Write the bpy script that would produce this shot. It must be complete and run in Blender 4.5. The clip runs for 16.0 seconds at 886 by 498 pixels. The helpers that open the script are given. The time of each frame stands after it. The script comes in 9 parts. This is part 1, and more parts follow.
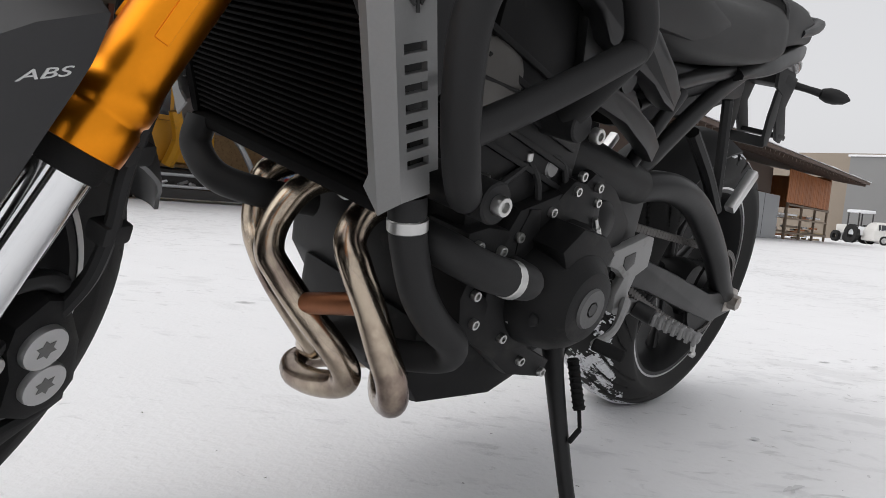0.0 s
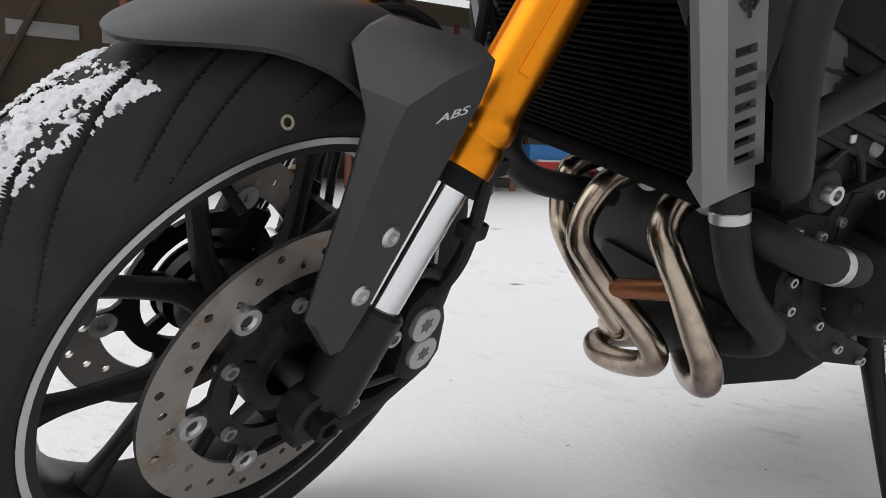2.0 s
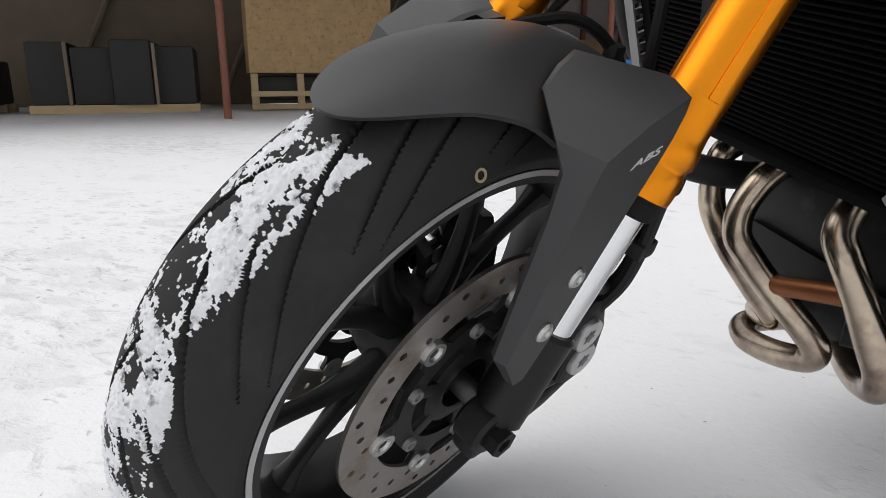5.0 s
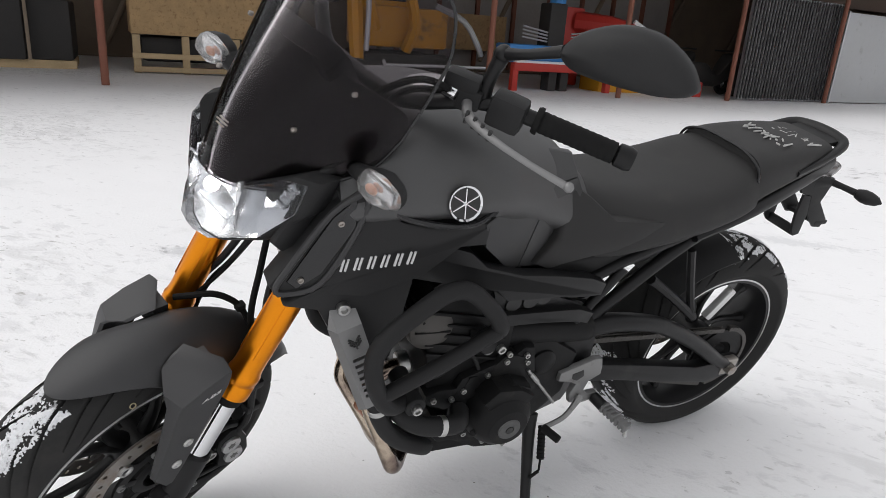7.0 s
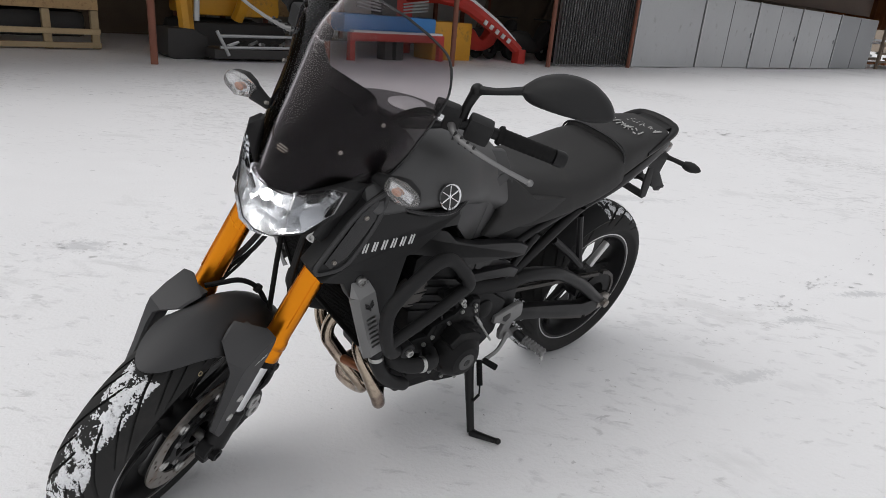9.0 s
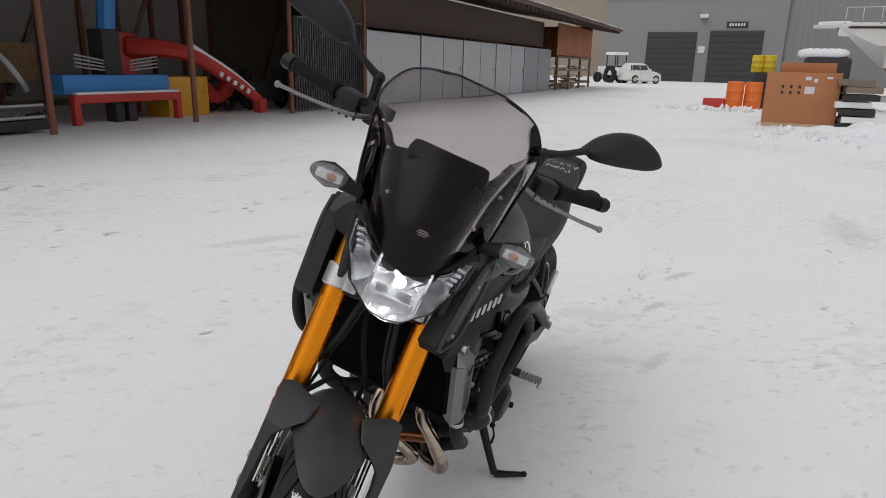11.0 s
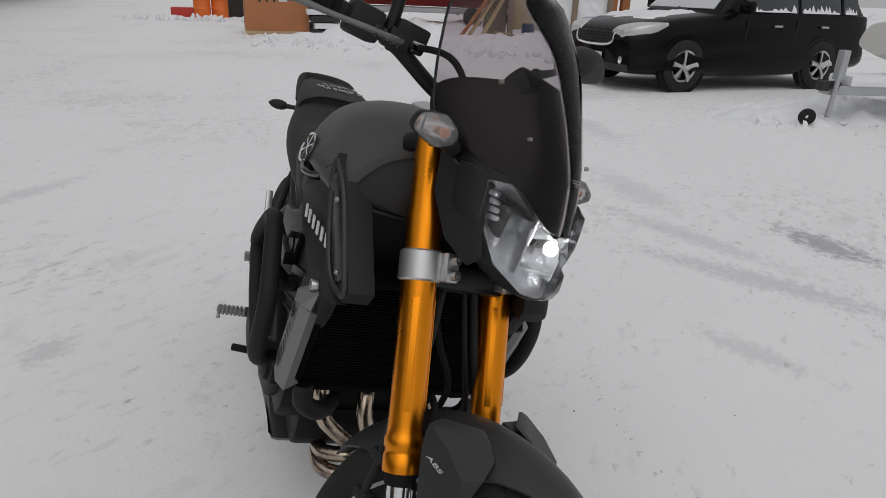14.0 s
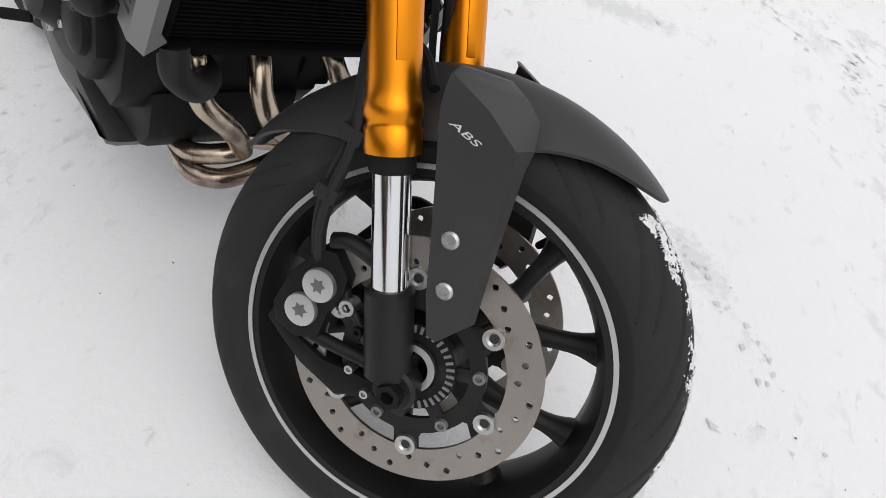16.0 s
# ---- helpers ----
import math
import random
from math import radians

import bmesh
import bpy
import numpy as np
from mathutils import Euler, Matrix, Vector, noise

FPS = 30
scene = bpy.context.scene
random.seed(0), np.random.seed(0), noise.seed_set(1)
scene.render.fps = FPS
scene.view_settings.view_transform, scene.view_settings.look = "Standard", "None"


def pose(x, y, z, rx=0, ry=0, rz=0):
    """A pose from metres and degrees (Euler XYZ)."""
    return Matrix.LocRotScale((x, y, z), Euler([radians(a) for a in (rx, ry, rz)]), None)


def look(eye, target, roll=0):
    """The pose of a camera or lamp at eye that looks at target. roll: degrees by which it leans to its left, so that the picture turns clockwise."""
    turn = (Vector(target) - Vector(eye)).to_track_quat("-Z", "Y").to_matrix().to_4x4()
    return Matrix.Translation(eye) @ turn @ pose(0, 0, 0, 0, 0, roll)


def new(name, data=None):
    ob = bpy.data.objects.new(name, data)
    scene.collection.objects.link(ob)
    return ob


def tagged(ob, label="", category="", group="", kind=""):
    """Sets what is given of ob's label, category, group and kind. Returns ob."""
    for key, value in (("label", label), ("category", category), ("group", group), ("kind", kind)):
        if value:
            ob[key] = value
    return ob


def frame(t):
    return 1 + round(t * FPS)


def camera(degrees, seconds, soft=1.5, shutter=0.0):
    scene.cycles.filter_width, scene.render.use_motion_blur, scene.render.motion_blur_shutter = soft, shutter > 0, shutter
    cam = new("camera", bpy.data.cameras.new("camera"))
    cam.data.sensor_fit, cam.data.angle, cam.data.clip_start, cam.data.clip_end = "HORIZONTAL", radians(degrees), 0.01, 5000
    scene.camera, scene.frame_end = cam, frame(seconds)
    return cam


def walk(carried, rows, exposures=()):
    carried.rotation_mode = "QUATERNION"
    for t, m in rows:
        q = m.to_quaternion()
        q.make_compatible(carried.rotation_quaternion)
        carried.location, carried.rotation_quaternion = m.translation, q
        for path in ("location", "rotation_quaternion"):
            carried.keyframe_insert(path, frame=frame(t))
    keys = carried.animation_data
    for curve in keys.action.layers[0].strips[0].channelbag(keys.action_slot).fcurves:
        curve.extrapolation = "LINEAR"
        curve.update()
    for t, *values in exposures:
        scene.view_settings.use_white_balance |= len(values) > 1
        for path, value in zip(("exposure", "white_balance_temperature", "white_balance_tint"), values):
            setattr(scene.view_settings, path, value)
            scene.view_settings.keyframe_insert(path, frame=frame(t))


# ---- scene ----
cam = camera(67.9, 16.0, 0.8)
PATH = [
    (0, (0.113, 0.372, 0.427), (-0.017, 2.362, 0.277), 5.3),
    (0.5, (0.119, 0.377, 0.431), (-0.035, 2.367, 0.302), 4.7),
    (1, (0.105, 0.35, 0.433), (-0.208, 2.32, 0.29), 2.9),
    (1.5, (0.085, 0.315, 0.438), (-0.501, 2.218, 0.248), 2.3),
    (2, (0.057, 0.282, 0.441), (-0.774, 2.083, 0.185), 1.9),
    (2.5, (0.036, 0.254, 0.438), (-0.95, 1.969, 0.144), 1.3),
    (3, (0.02, 0.225, 0.438), (-1.045, 1.881, 0.087), 0.6),
    (3.2, (0.012, 0.22, 0.442), (-1.059, 1.865, 0.06), 0.3),
    (5.3, (-0.019, 0.257, 0.587), (-1.034, 1.886, 0.026), -0.3),
    (5.5, (0.012, 0.246, 0.664), (-0.987, 1.852, 0.018), 0.7),
    (6, (0.155, 0.167, 0.876), (-0.696, 1.834, 0.173), 4.1),
    (6.5, (0.336, 0.084, 1.008), (-0.459, 1.798, 0.351), 4.3),
    (7, (0.555, 0.024, 1.075), (-0.202, 1.764, 0.443), 4.2),
    (7.5, (0.666, -0.09, 1.134), (0.066, 1.713, 0.509), 5.1),
    (8, (0.639, -0.284, 1.177), (0.273, 1.586, 0.568), 5.8),
    (8.5, (0.534, -0.369, 1.192), (0.198, 1.496, 0.551), 5.8),
    (9, (0.38, -0.394, 1.201), (0.106, 1.462, 0.509), 4.9),
    (9.2, (0.317, -0.406, 1.207), (0.087, 1.459, 0.522), 5.5),
    (11.3, (-0.476, -0.414, 1.248), (0.189, 1.397, 0.723), 1.0),
    (11.5, (-0.554, -0.391, 1.263), (0.238, 1.366, 0.73), 1.2),
    (12, (-0.679, -0.271, 1.269), (0.321, 1.388, 0.769), 0.1),
    (12.5, (-0.778, -0.11, 1.259), (0.404, 1.398, 0.684), -1.0),
    (13, (-0.918, 0.052, 1.242), (0.45, 1.372, 0.622), 0.5),
    (13.5, (-1.033, 0.213, 1.235), (0.501, 1.318, 0.582), 2.0),
    (14, (-1.031, 0.415, 1.2), (0.575, 1.355, 0.467), 2.3),
    (14.5, (-1.016, 0.571, 1.155), (0.606, 1.306, 0.244), 4.8),
    (15, (-1.002, 0.701, 1.097), (0.621, 1.109, 0.001), 6.5),
    (15.5, (-0.95, 0.749, 1.015), (0.605, 0.946, -0.228), 10.5),
    (16, (-0.888, 0.75, 0.929), (0.528, 0.864, -0.479), 12.1),
]
walk(cam, [(t, look(eye, target, roll)) for t, eye, target, roll in PATH],
     [(0.0, 0.04), (3.0, 0.02), (5.5, 0.12), (6.5, 0.0), (7.5, 0.22), (8.0, 0.06), (9.0, -0.18), (11.5, -0.45), (13.0, -0.66), (14.0, -0.70), (14.6, -0.45), (15.0, -0.25), (15.5, -0.06), (16.0, 0.05)])

# ---- light ----
world = bpy.data.worlds.new("overcast")
scene.world = world
world.use_nodes = True
wn = world.node_tree
sky = wn.nodes.new("ShaderNodeTexSky")
sky.sky_type, sky.sun_disc = "NISHITA", False
sky.sun_elevation, sky.sun_rotation = radians(58), radians(235)
sky.air_density, sky.dust_density, sky.ozone_density = 1.0, 4.0, 1.0
grey = wn.nodes.new("ShaderNodeHueSaturation")
grey.inputs["Saturation"].default_value = 0.12
wn.links.new(sky.outputs[0], grey.inputs["Color"])
# an even layer of cloud over most of the sky
cloud = wn.nodes.new("ShaderNodeMix")
cloud.data_type = "RGBA"
cloud.inputs["Factor"].default_value = 0.72
cloud.inputs["B"].default_value = (5.6, 5.6, 5.75, 1)
wn.links.new(grey.outputs[0], cloud.inputs["A"])
wn.links.new(cloud.outputs["Result"], wn.nodes["Background"].inputs["Color"])
wn.nodes["Background"].inputs["Strength"].default_value = 0.139
sun = new("sun", bpy.data.lights.new("sun", "SUN"))
sun.data.energy, sun.data.angle, sun.data.color = 0.8, radians(70), (1.0, 0.97, 0.94)
sun.matrix_world = Matrix.Translation((0, 0, 30)) @ Vector((math.sin(radians(235)) * -0.530, -math.cos(radians(235)) * 0.530, -0.848)).to_track_quat("-Z", "Y").to_matrix().to_4x4()
scene.view_settings.exposure = 0.0


# ---- materials ----
def mat(name, base, rough=0.5, metal=0.0, spread=0.12, scale=8.0, fine=120.0, bump=0.15, depth=0.002, coat=0.0, rspread=0.12, tint=None, amount=0.0, tscale=3.0, per=0.0, spec=0.5):
    """A surface with large and fine variation of colour, gloss and relief. tint: a second colour in blotches. per: variation from piece to piece."""
    m = bpy.data.materials.new(name)
    m.use_nodes = True
    t = m.node_tree
    p = t.nodes["Principled BSDF"]
    def node(kind, **kw):
        n = t.nodes.new(kind)
        for k, v in kw.items():
            n.inputs[k].default_value = v
        return n
    co = t.nodes.new("ShaderNodeTexCoord")
    big = node("ShaderNodeTexNoise", Scale=scale, Detail=4.0, Roughness=0.6)
    small = node("ShaderNodeTexNoise", Scale=fine, Detail=3.0, Roughness=0.6)
    for n in (big, small):
        t.links.new(co.outputs["Object"], n.inputs["Vector"])
    mixed = t.nodes.new("ShaderNodeMath")
    mixed.operation = "MULTIPLY_ADD"
    mixed.inputs[1].default_value, mixed.inputs[2].default_value = 0.6, 0.2
    t.links.new(big.outputs["Fac"], mixed.inputs[0])
    both = t.nodes.new("ShaderNodeMath")
    both.operation = "MULTIPLY_ADD"
    both.inputs[1].default_value = 0.3
    t.links.new(small.outputs["Fac"], both.inputs[0])
    t.links.new(mixed.outputs[0], both.inputs[2])
    ramp = t.nodes.new("ShaderNodeMapRange")
    ramp.inputs["From Min"].default_value, ramp.inputs["From Max"].default_value = 0.35, 0.95
    ramp.inputs["To Min"].default_value, ramp.inputs["To Max"].default_value = 1 - spread, 1 + spread
    t.links.new(both.outputs[0], ramp.inputs["Value"])
    value = ramp.outputs[0]
    if per:
        info = t.nodes.new("ShaderNodeObjectInfo")
        r2 = t.nodes.new("ShaderNodeMapRange")
        r2.inputs["To Min"].default_value, r2.inputs["To Max"].default_value = 1 - per, 1 + per
        t.links.new(info.outputs["Random"], r2.inputs["Value"])
        mul = t.nodes.new("ShaderNodeMath")
        mul.operation = "MULTIPLY"
        t.links.new(value, mul.inputs[0])
        t.links.new(r2.outputs[0], mul.inputs[1])
        value = mul.outputs[0]
    mixc = t.nodes.new("ShaderNodeMix")
    mixc.data_type, mixc.blend_type = "RGBA", "MULTIPLY"
    mixc.inputs["Factor"].default_value = 1.0
    mixc.inputs["A"].default_value = (*base, 1)
    t.links.new(value, mixc.inputs["B"])
    colour = mixc.outputs["Result"]
    if tint:
        blot = node("ShaderNodeTexNoise", Scale=tscale, Detail=6.0, Roughness=0.65)
        t.links.new(co.outputs["Object"], blot.inputs["Vector"])
        fac = t.nodes.new("ShaderNodeMapRange")
        fac.inputs["From Min"].default_value, fac.inputs["From Max"].default_value = 0.62 - 0.3 * amount, 0.72 - 0.2 * amount
        t.links.new(blot.outputs["Fac"], fac.inputs["Value"])
        over = t.nodes.new("ShaderNodeMix")
        over.data_type = "RGBA"
        over.inputs["B"].default_value = (*tint, 1)
        t.links.new(fac.outputs[0], over.inputs["Factor"])
        t.links.new(colour, over.inputs["A"])
        colour = over.outputs["Result"]
    t.links.new(colour, p.inputs["Base Color"])
    rr = t.nodes.new("ShaderNodeMapRange")
    rr.inputs["To Min"].default_value, rr.inputs["To Max"].default_value = max(0.02, rough - rspread), min(1, rough + rspread)
    t.links.new(big.outputs["Fac"], rr.inputs["Value"])
    t.links.new(rr.outputs[0], p.inputs["Roughness"])
    p.inputs["Metallic"].default_value = metal
    p.inputs["Coat Weight"].default_value = coat
    p.inputs["Specular IOR Level"].default_value = spec
    if bump:
        b = t.nodes.new("ShaderNodeBump")
        b.inputs["Strength"].default_value, b.inputs["Distance"].default_value = bump, depth
        t.links.new(small.outputs["Fac"], b.inputs["Height"])
        t.links.new(b.outputs[0], p.inputs["Normal"])
    return m


def glass(name, tint, rough=0.03, ior=1.45):
    """A thin pane: mostly clear and tinted, with the gloss of glass."""
    m = bpy.data.materials.new(name)
    m.use_nodes = True
    t = m.node_tree
    t.nodes.remove(t.nodes["Principled BSDF"])
    clear = t.nodes.new("ShaderNodeBsdfTransparent")
    clear.inputs[0].default_value = (*tint, 1)
    gloss = t.nodes.new("ShaderNodeBsdfGlossy")
    gloss.inputs["Roughness"].default_value = rough
    fr = t.nodes.new("ShaderNodeFresnel")
    fr.inputs[0].default_value = ior
    mx = t.nodes.new("ShaderNodeMixShader")
    t.links.new(fr.outputs[0], mx.inputs[0])
    t.links.new(clear.outputs[0], mx.inputs[1])
    t.links.new(gloss.outputs[0], mx.inputs[2])
    t.links.new(mx.outputs[0], t.nodes["Material Output"].inputs["Surface"])
    return m


M_PAINT = mat("matt_grey_paint", (0.047, 0.047, 0.0485), 0.45, 0.35, 0.10, 5, 400, 0.05, 0.0005, tint=(0.055, 0.054, 0.052), amount=0.15, tscale=6, spec=0.35)
M_PLASTIC = mat("black_plastic", (0.019, 0.019, 0.0195), 0.58, 0, 0.2, 12, 500, 0.12, 0.0006, tint=(0.028, 0.027, 0.026), amount=0.15, tscale=9, spec=0.25)
M_GLOSSBLK = mat("gloss_black", (0.012, 0.012, 0.013), 0.25, 0, 0.2, 10, 300, 0.03, 0.0005)
M_RUBBER = mat("tyre_rubber", (0.019, 0.0188, 0.0185), 0.72, 0, 0.3, 14, 260, 0.25, 0.0008, tint=(0.03, 0.029, 0.028), amount=0.2, tscale=7, spec=0.25)
M_ENGINE = mat("black_engine_case", (0.0075, 0.0075, 0.0078), 0.5, 0.1, 0.3, 12, 350, 0.25, 0.0006, tint=(0.025, 0.024, 0.022), amount=0.15, tscale=11, spec=0.2)
M_FRAME = mat("black_frame_paint", (0.0105, 0.0105, 0.011), 0.42, 0.1, 0.2, 9, 300, 0.08, 0.0005, tint=(0.02, 0.02, 0.02), amount=0.15, tscale=10, spec=0.3)
M_BAR = mat("guard_powder_coat", (0.0135, 0.0135, 0.014), 0.6, 0, 0.15, 9, 600, 0.3, 0.0005, spec=0.25)
M_GOLD = mat("gold_anodised", (0.80, 0.27, 0.014), 0.30, 1.0, 0.10, 6, 250, 0.04, 0.0004)
M_CHROME = mat("hard_chrome", (0.78, 0.79, 0.80), 0.10, 1.0, 0.04, 10, 200, 0.02, 0.0003, rspread=0.05)
M_STEEL = mat("zinc_steel", (0.52, 0.52, 0.51), 0.35, 1.0, 0.15, 20, 200, 0.1, 0.0004)
M_ALU = mat("brushed_aluminium", (0.58, 0.58, 0.58), 0.38, 0.9, 0.08, 10, 300, 0.08, 0.0004)
M_GUARD = mat("silver_radiator_guard", (0.23, 0.23, 0.23), 0.5, 0.6, 0.10, 8, 350, 0.06, 0.0004, tint=(0.26, 0.255, 0.25), amount=0.1)
M_SOCKET = mat("shaded_socket", (0.16, 0.16, 0.155), 0.5, 0.6)
M_CAST = mat("dull_cast_alloy", (0.24, 0.24, 0.238), 0.5, 0.6, 0.12, 10, 300, 0.2, 0.0006, tint=(0.18, 0.175, 0.17), amount=0.2, tscale=25)
M_DISC = mat("brake_disc_steel", (0.34, 0.315, 0.29), 0.38, 0.9, 0.18, 9, 500, 0.1, 0.0003, tint=(0.27, 0.21, 0.16), amount=0.22, tscale=16)
M_PIPE = mat("heat_stained_steel", (0.50, 0.42, 0.33), 0.24, 1.0, 0.25, 9, 130, 0.12, 0.0005, tint=(0.20, 0.15, 0.13), amount=0.5, tscale=7)
M_COPPER = mat("heat_stained_copper", (0.30, 0.115, 0.05), 0.4, 0.9, 0.2, 12, 130, 0.1, 0.0005)
M_SEAT = mat("seat_vinyl", (0.024, 0.0235, 0.0235), 0.62, 0, 0.12, 6, 700, 0.35, 0.0006, tint=(0.03, 0.029, 0.028), amount=0.15, tscale=8, spec=0.3)
M_GRIP = mat("rubber_grip", (0.009, 0.009, 0.009), 0.8, 0, 0.15, 20, 500, 0.4, 0.0008, spec=0.2)
M_RADI = mat("radiator_core", (0.0055, 0.0053, 0.0053), 0.75, 0.1, 0.35, 16, 250, 0.1, 0.0006, spec=0.05)
M_MARK = mat("white_marking", (0.62, 0.62, 0.62), 0.5, 0, 0.1, 20, 200, 0.05, 0.0004)
M_CHALK = mat("chalk_marks", (0.42, 0.42, 0.41), 0.9, 0, 0.4, 60, 300, 0.1, 0.0004)
M_DARKMARK = mat("dark_marking_and_hole_shade", (0.02, 0.02, 0.02), 0.5)
M_AMBER = mat("amber_bulb", (0.70, 0.30, 0.16), 0.3, 0)
M_REFLECT = mat("lamp_reflector", (0.84, 0.85, 0.87), 0.24, 0.85, 0.06, 25, 100, 0.03, 0.002, rspread=0.06)
M_LENS = glass("clear_lens", (0.93, 0.94, 0.95), 0.03)
M_SMOKE = glass("smoked_screen", (0.755, 0.725, 0.74), 0.0, 1.22)
M_COWL = mat("dull_black_cowl", (0.014, 0.014, 0.0145), 0.38, 0, 0.2, 12, 500, 0.0, 0.0006, spec=0.22)
M_TANK = mat("matt_grey_tank_paint", (0.080, 0.080, 0.081), 0.45, 0.35, 0.10, 5, 400, 0.05, 0.0005, tint=(0.085, 0.084, 0.082), amount=0.15, tscale=5, spec=0.35)
M_TYRESNOW = mat("smeared_tyre_snow", (0.74, 0.75, 0.77), 0.75, 0, 0.2, 60, 300, 0.5, 0.003, tint=(0.20, 0.20, 0.205), amount=0.25, tscale=90)
M_HOSE = mat("rubber_hose", (0.0125, 0.0125, 0.013), 0.6, 0, 0.15, 20, 400, 0.15, 0.0005, spec=0.3)
M_SATIN = mat("satin_grey_paint", (0.062, 0.062, 0.063), 0.5, 0.4, 0.10, 5, 400, 0.05, 0.0005, spec=0.35)
M_SNOWLUMP = mat("packed_snow", (0.80, 0.81, 0.83), 0.75, 0, 0.06, 10, 150, 0.5, 0.004)
M_LENSW = glass("frosted_lens", (0.80, 0.80, 0.80), 0.08)
_t = M_LENSW.node_tree
_d = _t.nodes.new("ShaderNodeBsdfDiffuse")
_d.inputs[0].default_value = (0.8, 0.8, 0.8, 1)
_m = _t.nodes.new("ShaderNodeMixShader")
_m.inputs[0].default_value = 0.14
_s = _t.nodes["Mix Shader"]
_t.links.new(_s.outputs[0], _m.inputs[1])
_t.links.new(_d.outputs[0], _m.inputs[2])
_t.links.new(_m.outputs[0], _t.nodes["Material Output"].inputs["Surface"])
M_BULB = bpy.data.materials.new("lit_bulb")
M_BULB.use_nodes = True
M_BULB.node_tree.nodes["Principled BSDF"].inputs["Emission Color"].default_value = (1, 0.98, 0.95, 1)
M_BULB.node_tree.nodes["Principled BSDF"].inputs["Emission Strength"].default_value = 22.0


# ---- mesh helpers ----
def catmull(pts, n):
    """Points along a smooth curve through pts, n steps a span."""
    p = [Vector(q) for q in pts]
    if n < 2 or len(p) < 3:
        return p
    e = [2 * p[0] - p[1]] + p + [2 * p[-1] - p[-2]]
    out = []
    for i in range(1, len(e) - 2):
        a, b, c, d = e[i - 1:i + 3]
        for k in range(n):
            t = k / n
            out.append(0.5 * (2 * b + (c - a) * t + (2 * a - 5 * b + 4 * c - d) * t * t + (3 * b - a - 3 * c + d) * t ** 3))
    return out + [p[-1]]


def skin(bm, rings, closed=True, caps=True):
    """Faces between rings of equal length. Returns the vertices, ring by ring."""
    vs = [[bm.verts.new(p) for p in r] for r in rings]
    n = len(rings[0])
    for a, b in zip(vs, vs[1:]):
        for i in range(n if closed else n - 1):
            j = (i + 1) % n
            bm.faces.new((a[i], a[j], b[j], b[i]))
    if caps and closed:
        bm.faces.new(vs[0][::-1])
        bm.faces.new(vs[-1])
    return vs


def tube(bm, pts, r, seg=12, n=6, caps=True, flat=1.0):
    """A round rod along a smooth curve. r: one radius or one for each given point."""
    rs = [r] * len(pts) if not isinstance(r, (list, tuple)) else list(r)
    p = catmull(pts, n)
    rr = [v[0] for v in catmull([(q, 0, 0) for q in rs], n)] if n > 1 and len(pts) > 2 else rs
    side = None
    rings = []
    for i, q in enumerate(p):
        t = (p[min(i + 1, len(p) - 1)] - p[max(i - 1, 0)]).normalized()
        if side is None:
            side = t.orthogonal().normalized()
        side = (side - t * side.dot(t)).normalized()
        up = t.cross(side)
        rings.append([q + (side * math.cos(a) + up * math.sin(a) * flat) * rr[min(i, len(rr) - 1)] for a in (2 * math.pi * k / seg for k in range(seg))])
    skin(bm, rings, True, caps)
    return bm


def lathe(bm, prof, centre, axis=(0, 1, 0), seg=48, closed=False):
    """Turns a profile of (radius, offset along the axis) round the axis. closed: the profile is a ring."""
    axis = Vector(axis).normalized()
    s = axis.orthogonal().normalized()
    u = axis.cross(s)
    c = Vector(centre)
    rings = [[c + axis * o + (s * math.cos(2 * math.pi * k / seg) + u * math.sin(2 * math.pi * k / seg)) * max(rad, 1e-5) for k in range(seg)] for rad, o in prof]
    if closed:
        rings.append(rings[0])
        vs = [[bm.verts.new(p) for p in r] for r in rings[:-1]]
        vs.append(vs[0])
        for a, b in zip(vs, vs[1:]):
            for i in range(seg):
                j = (i + 1) % seg
                bm.faces.new((a[i], a[j], b[j], b[i]))
    else:
        skin(bm, rings, True, True)
    return bm


def rod(bm, a, b, r, seg=16, bevel=0.0):
    """A straight round bar from a to b, its ends chamfered."""
    a, b = Vector(a), Vector(b)
    l = (b - a).length
    e = min(bevel, l * 0.4, r * 0.5)
    prof = [(r - e, 0), (r, e), (r, l - e), (r - e, l)] if e > 0 else [(r, 0), (r, l)]
    return lathe(bm, prof, a, b - a, seg)


def box(bm, c, s, bevel=0.0, rz=0.0, tilt=None):
    """A box of size s round c with rounded edges."""
    g = bmesh.ops.create_cube(bm, size=1.0, matrix=Matrix.LocRotScale(Vector(c), tilt if tilt else Euler((0, 0, radians(rz))), Vector(s)))
    if bevel:
        es = {e for v in g["verts"] for e in v.link_edges}
        bmesh.ops.bevel(bm, geom=list(es), offset=bevel, segments=2, affect="EDGES", profile=0.6)
    return bm


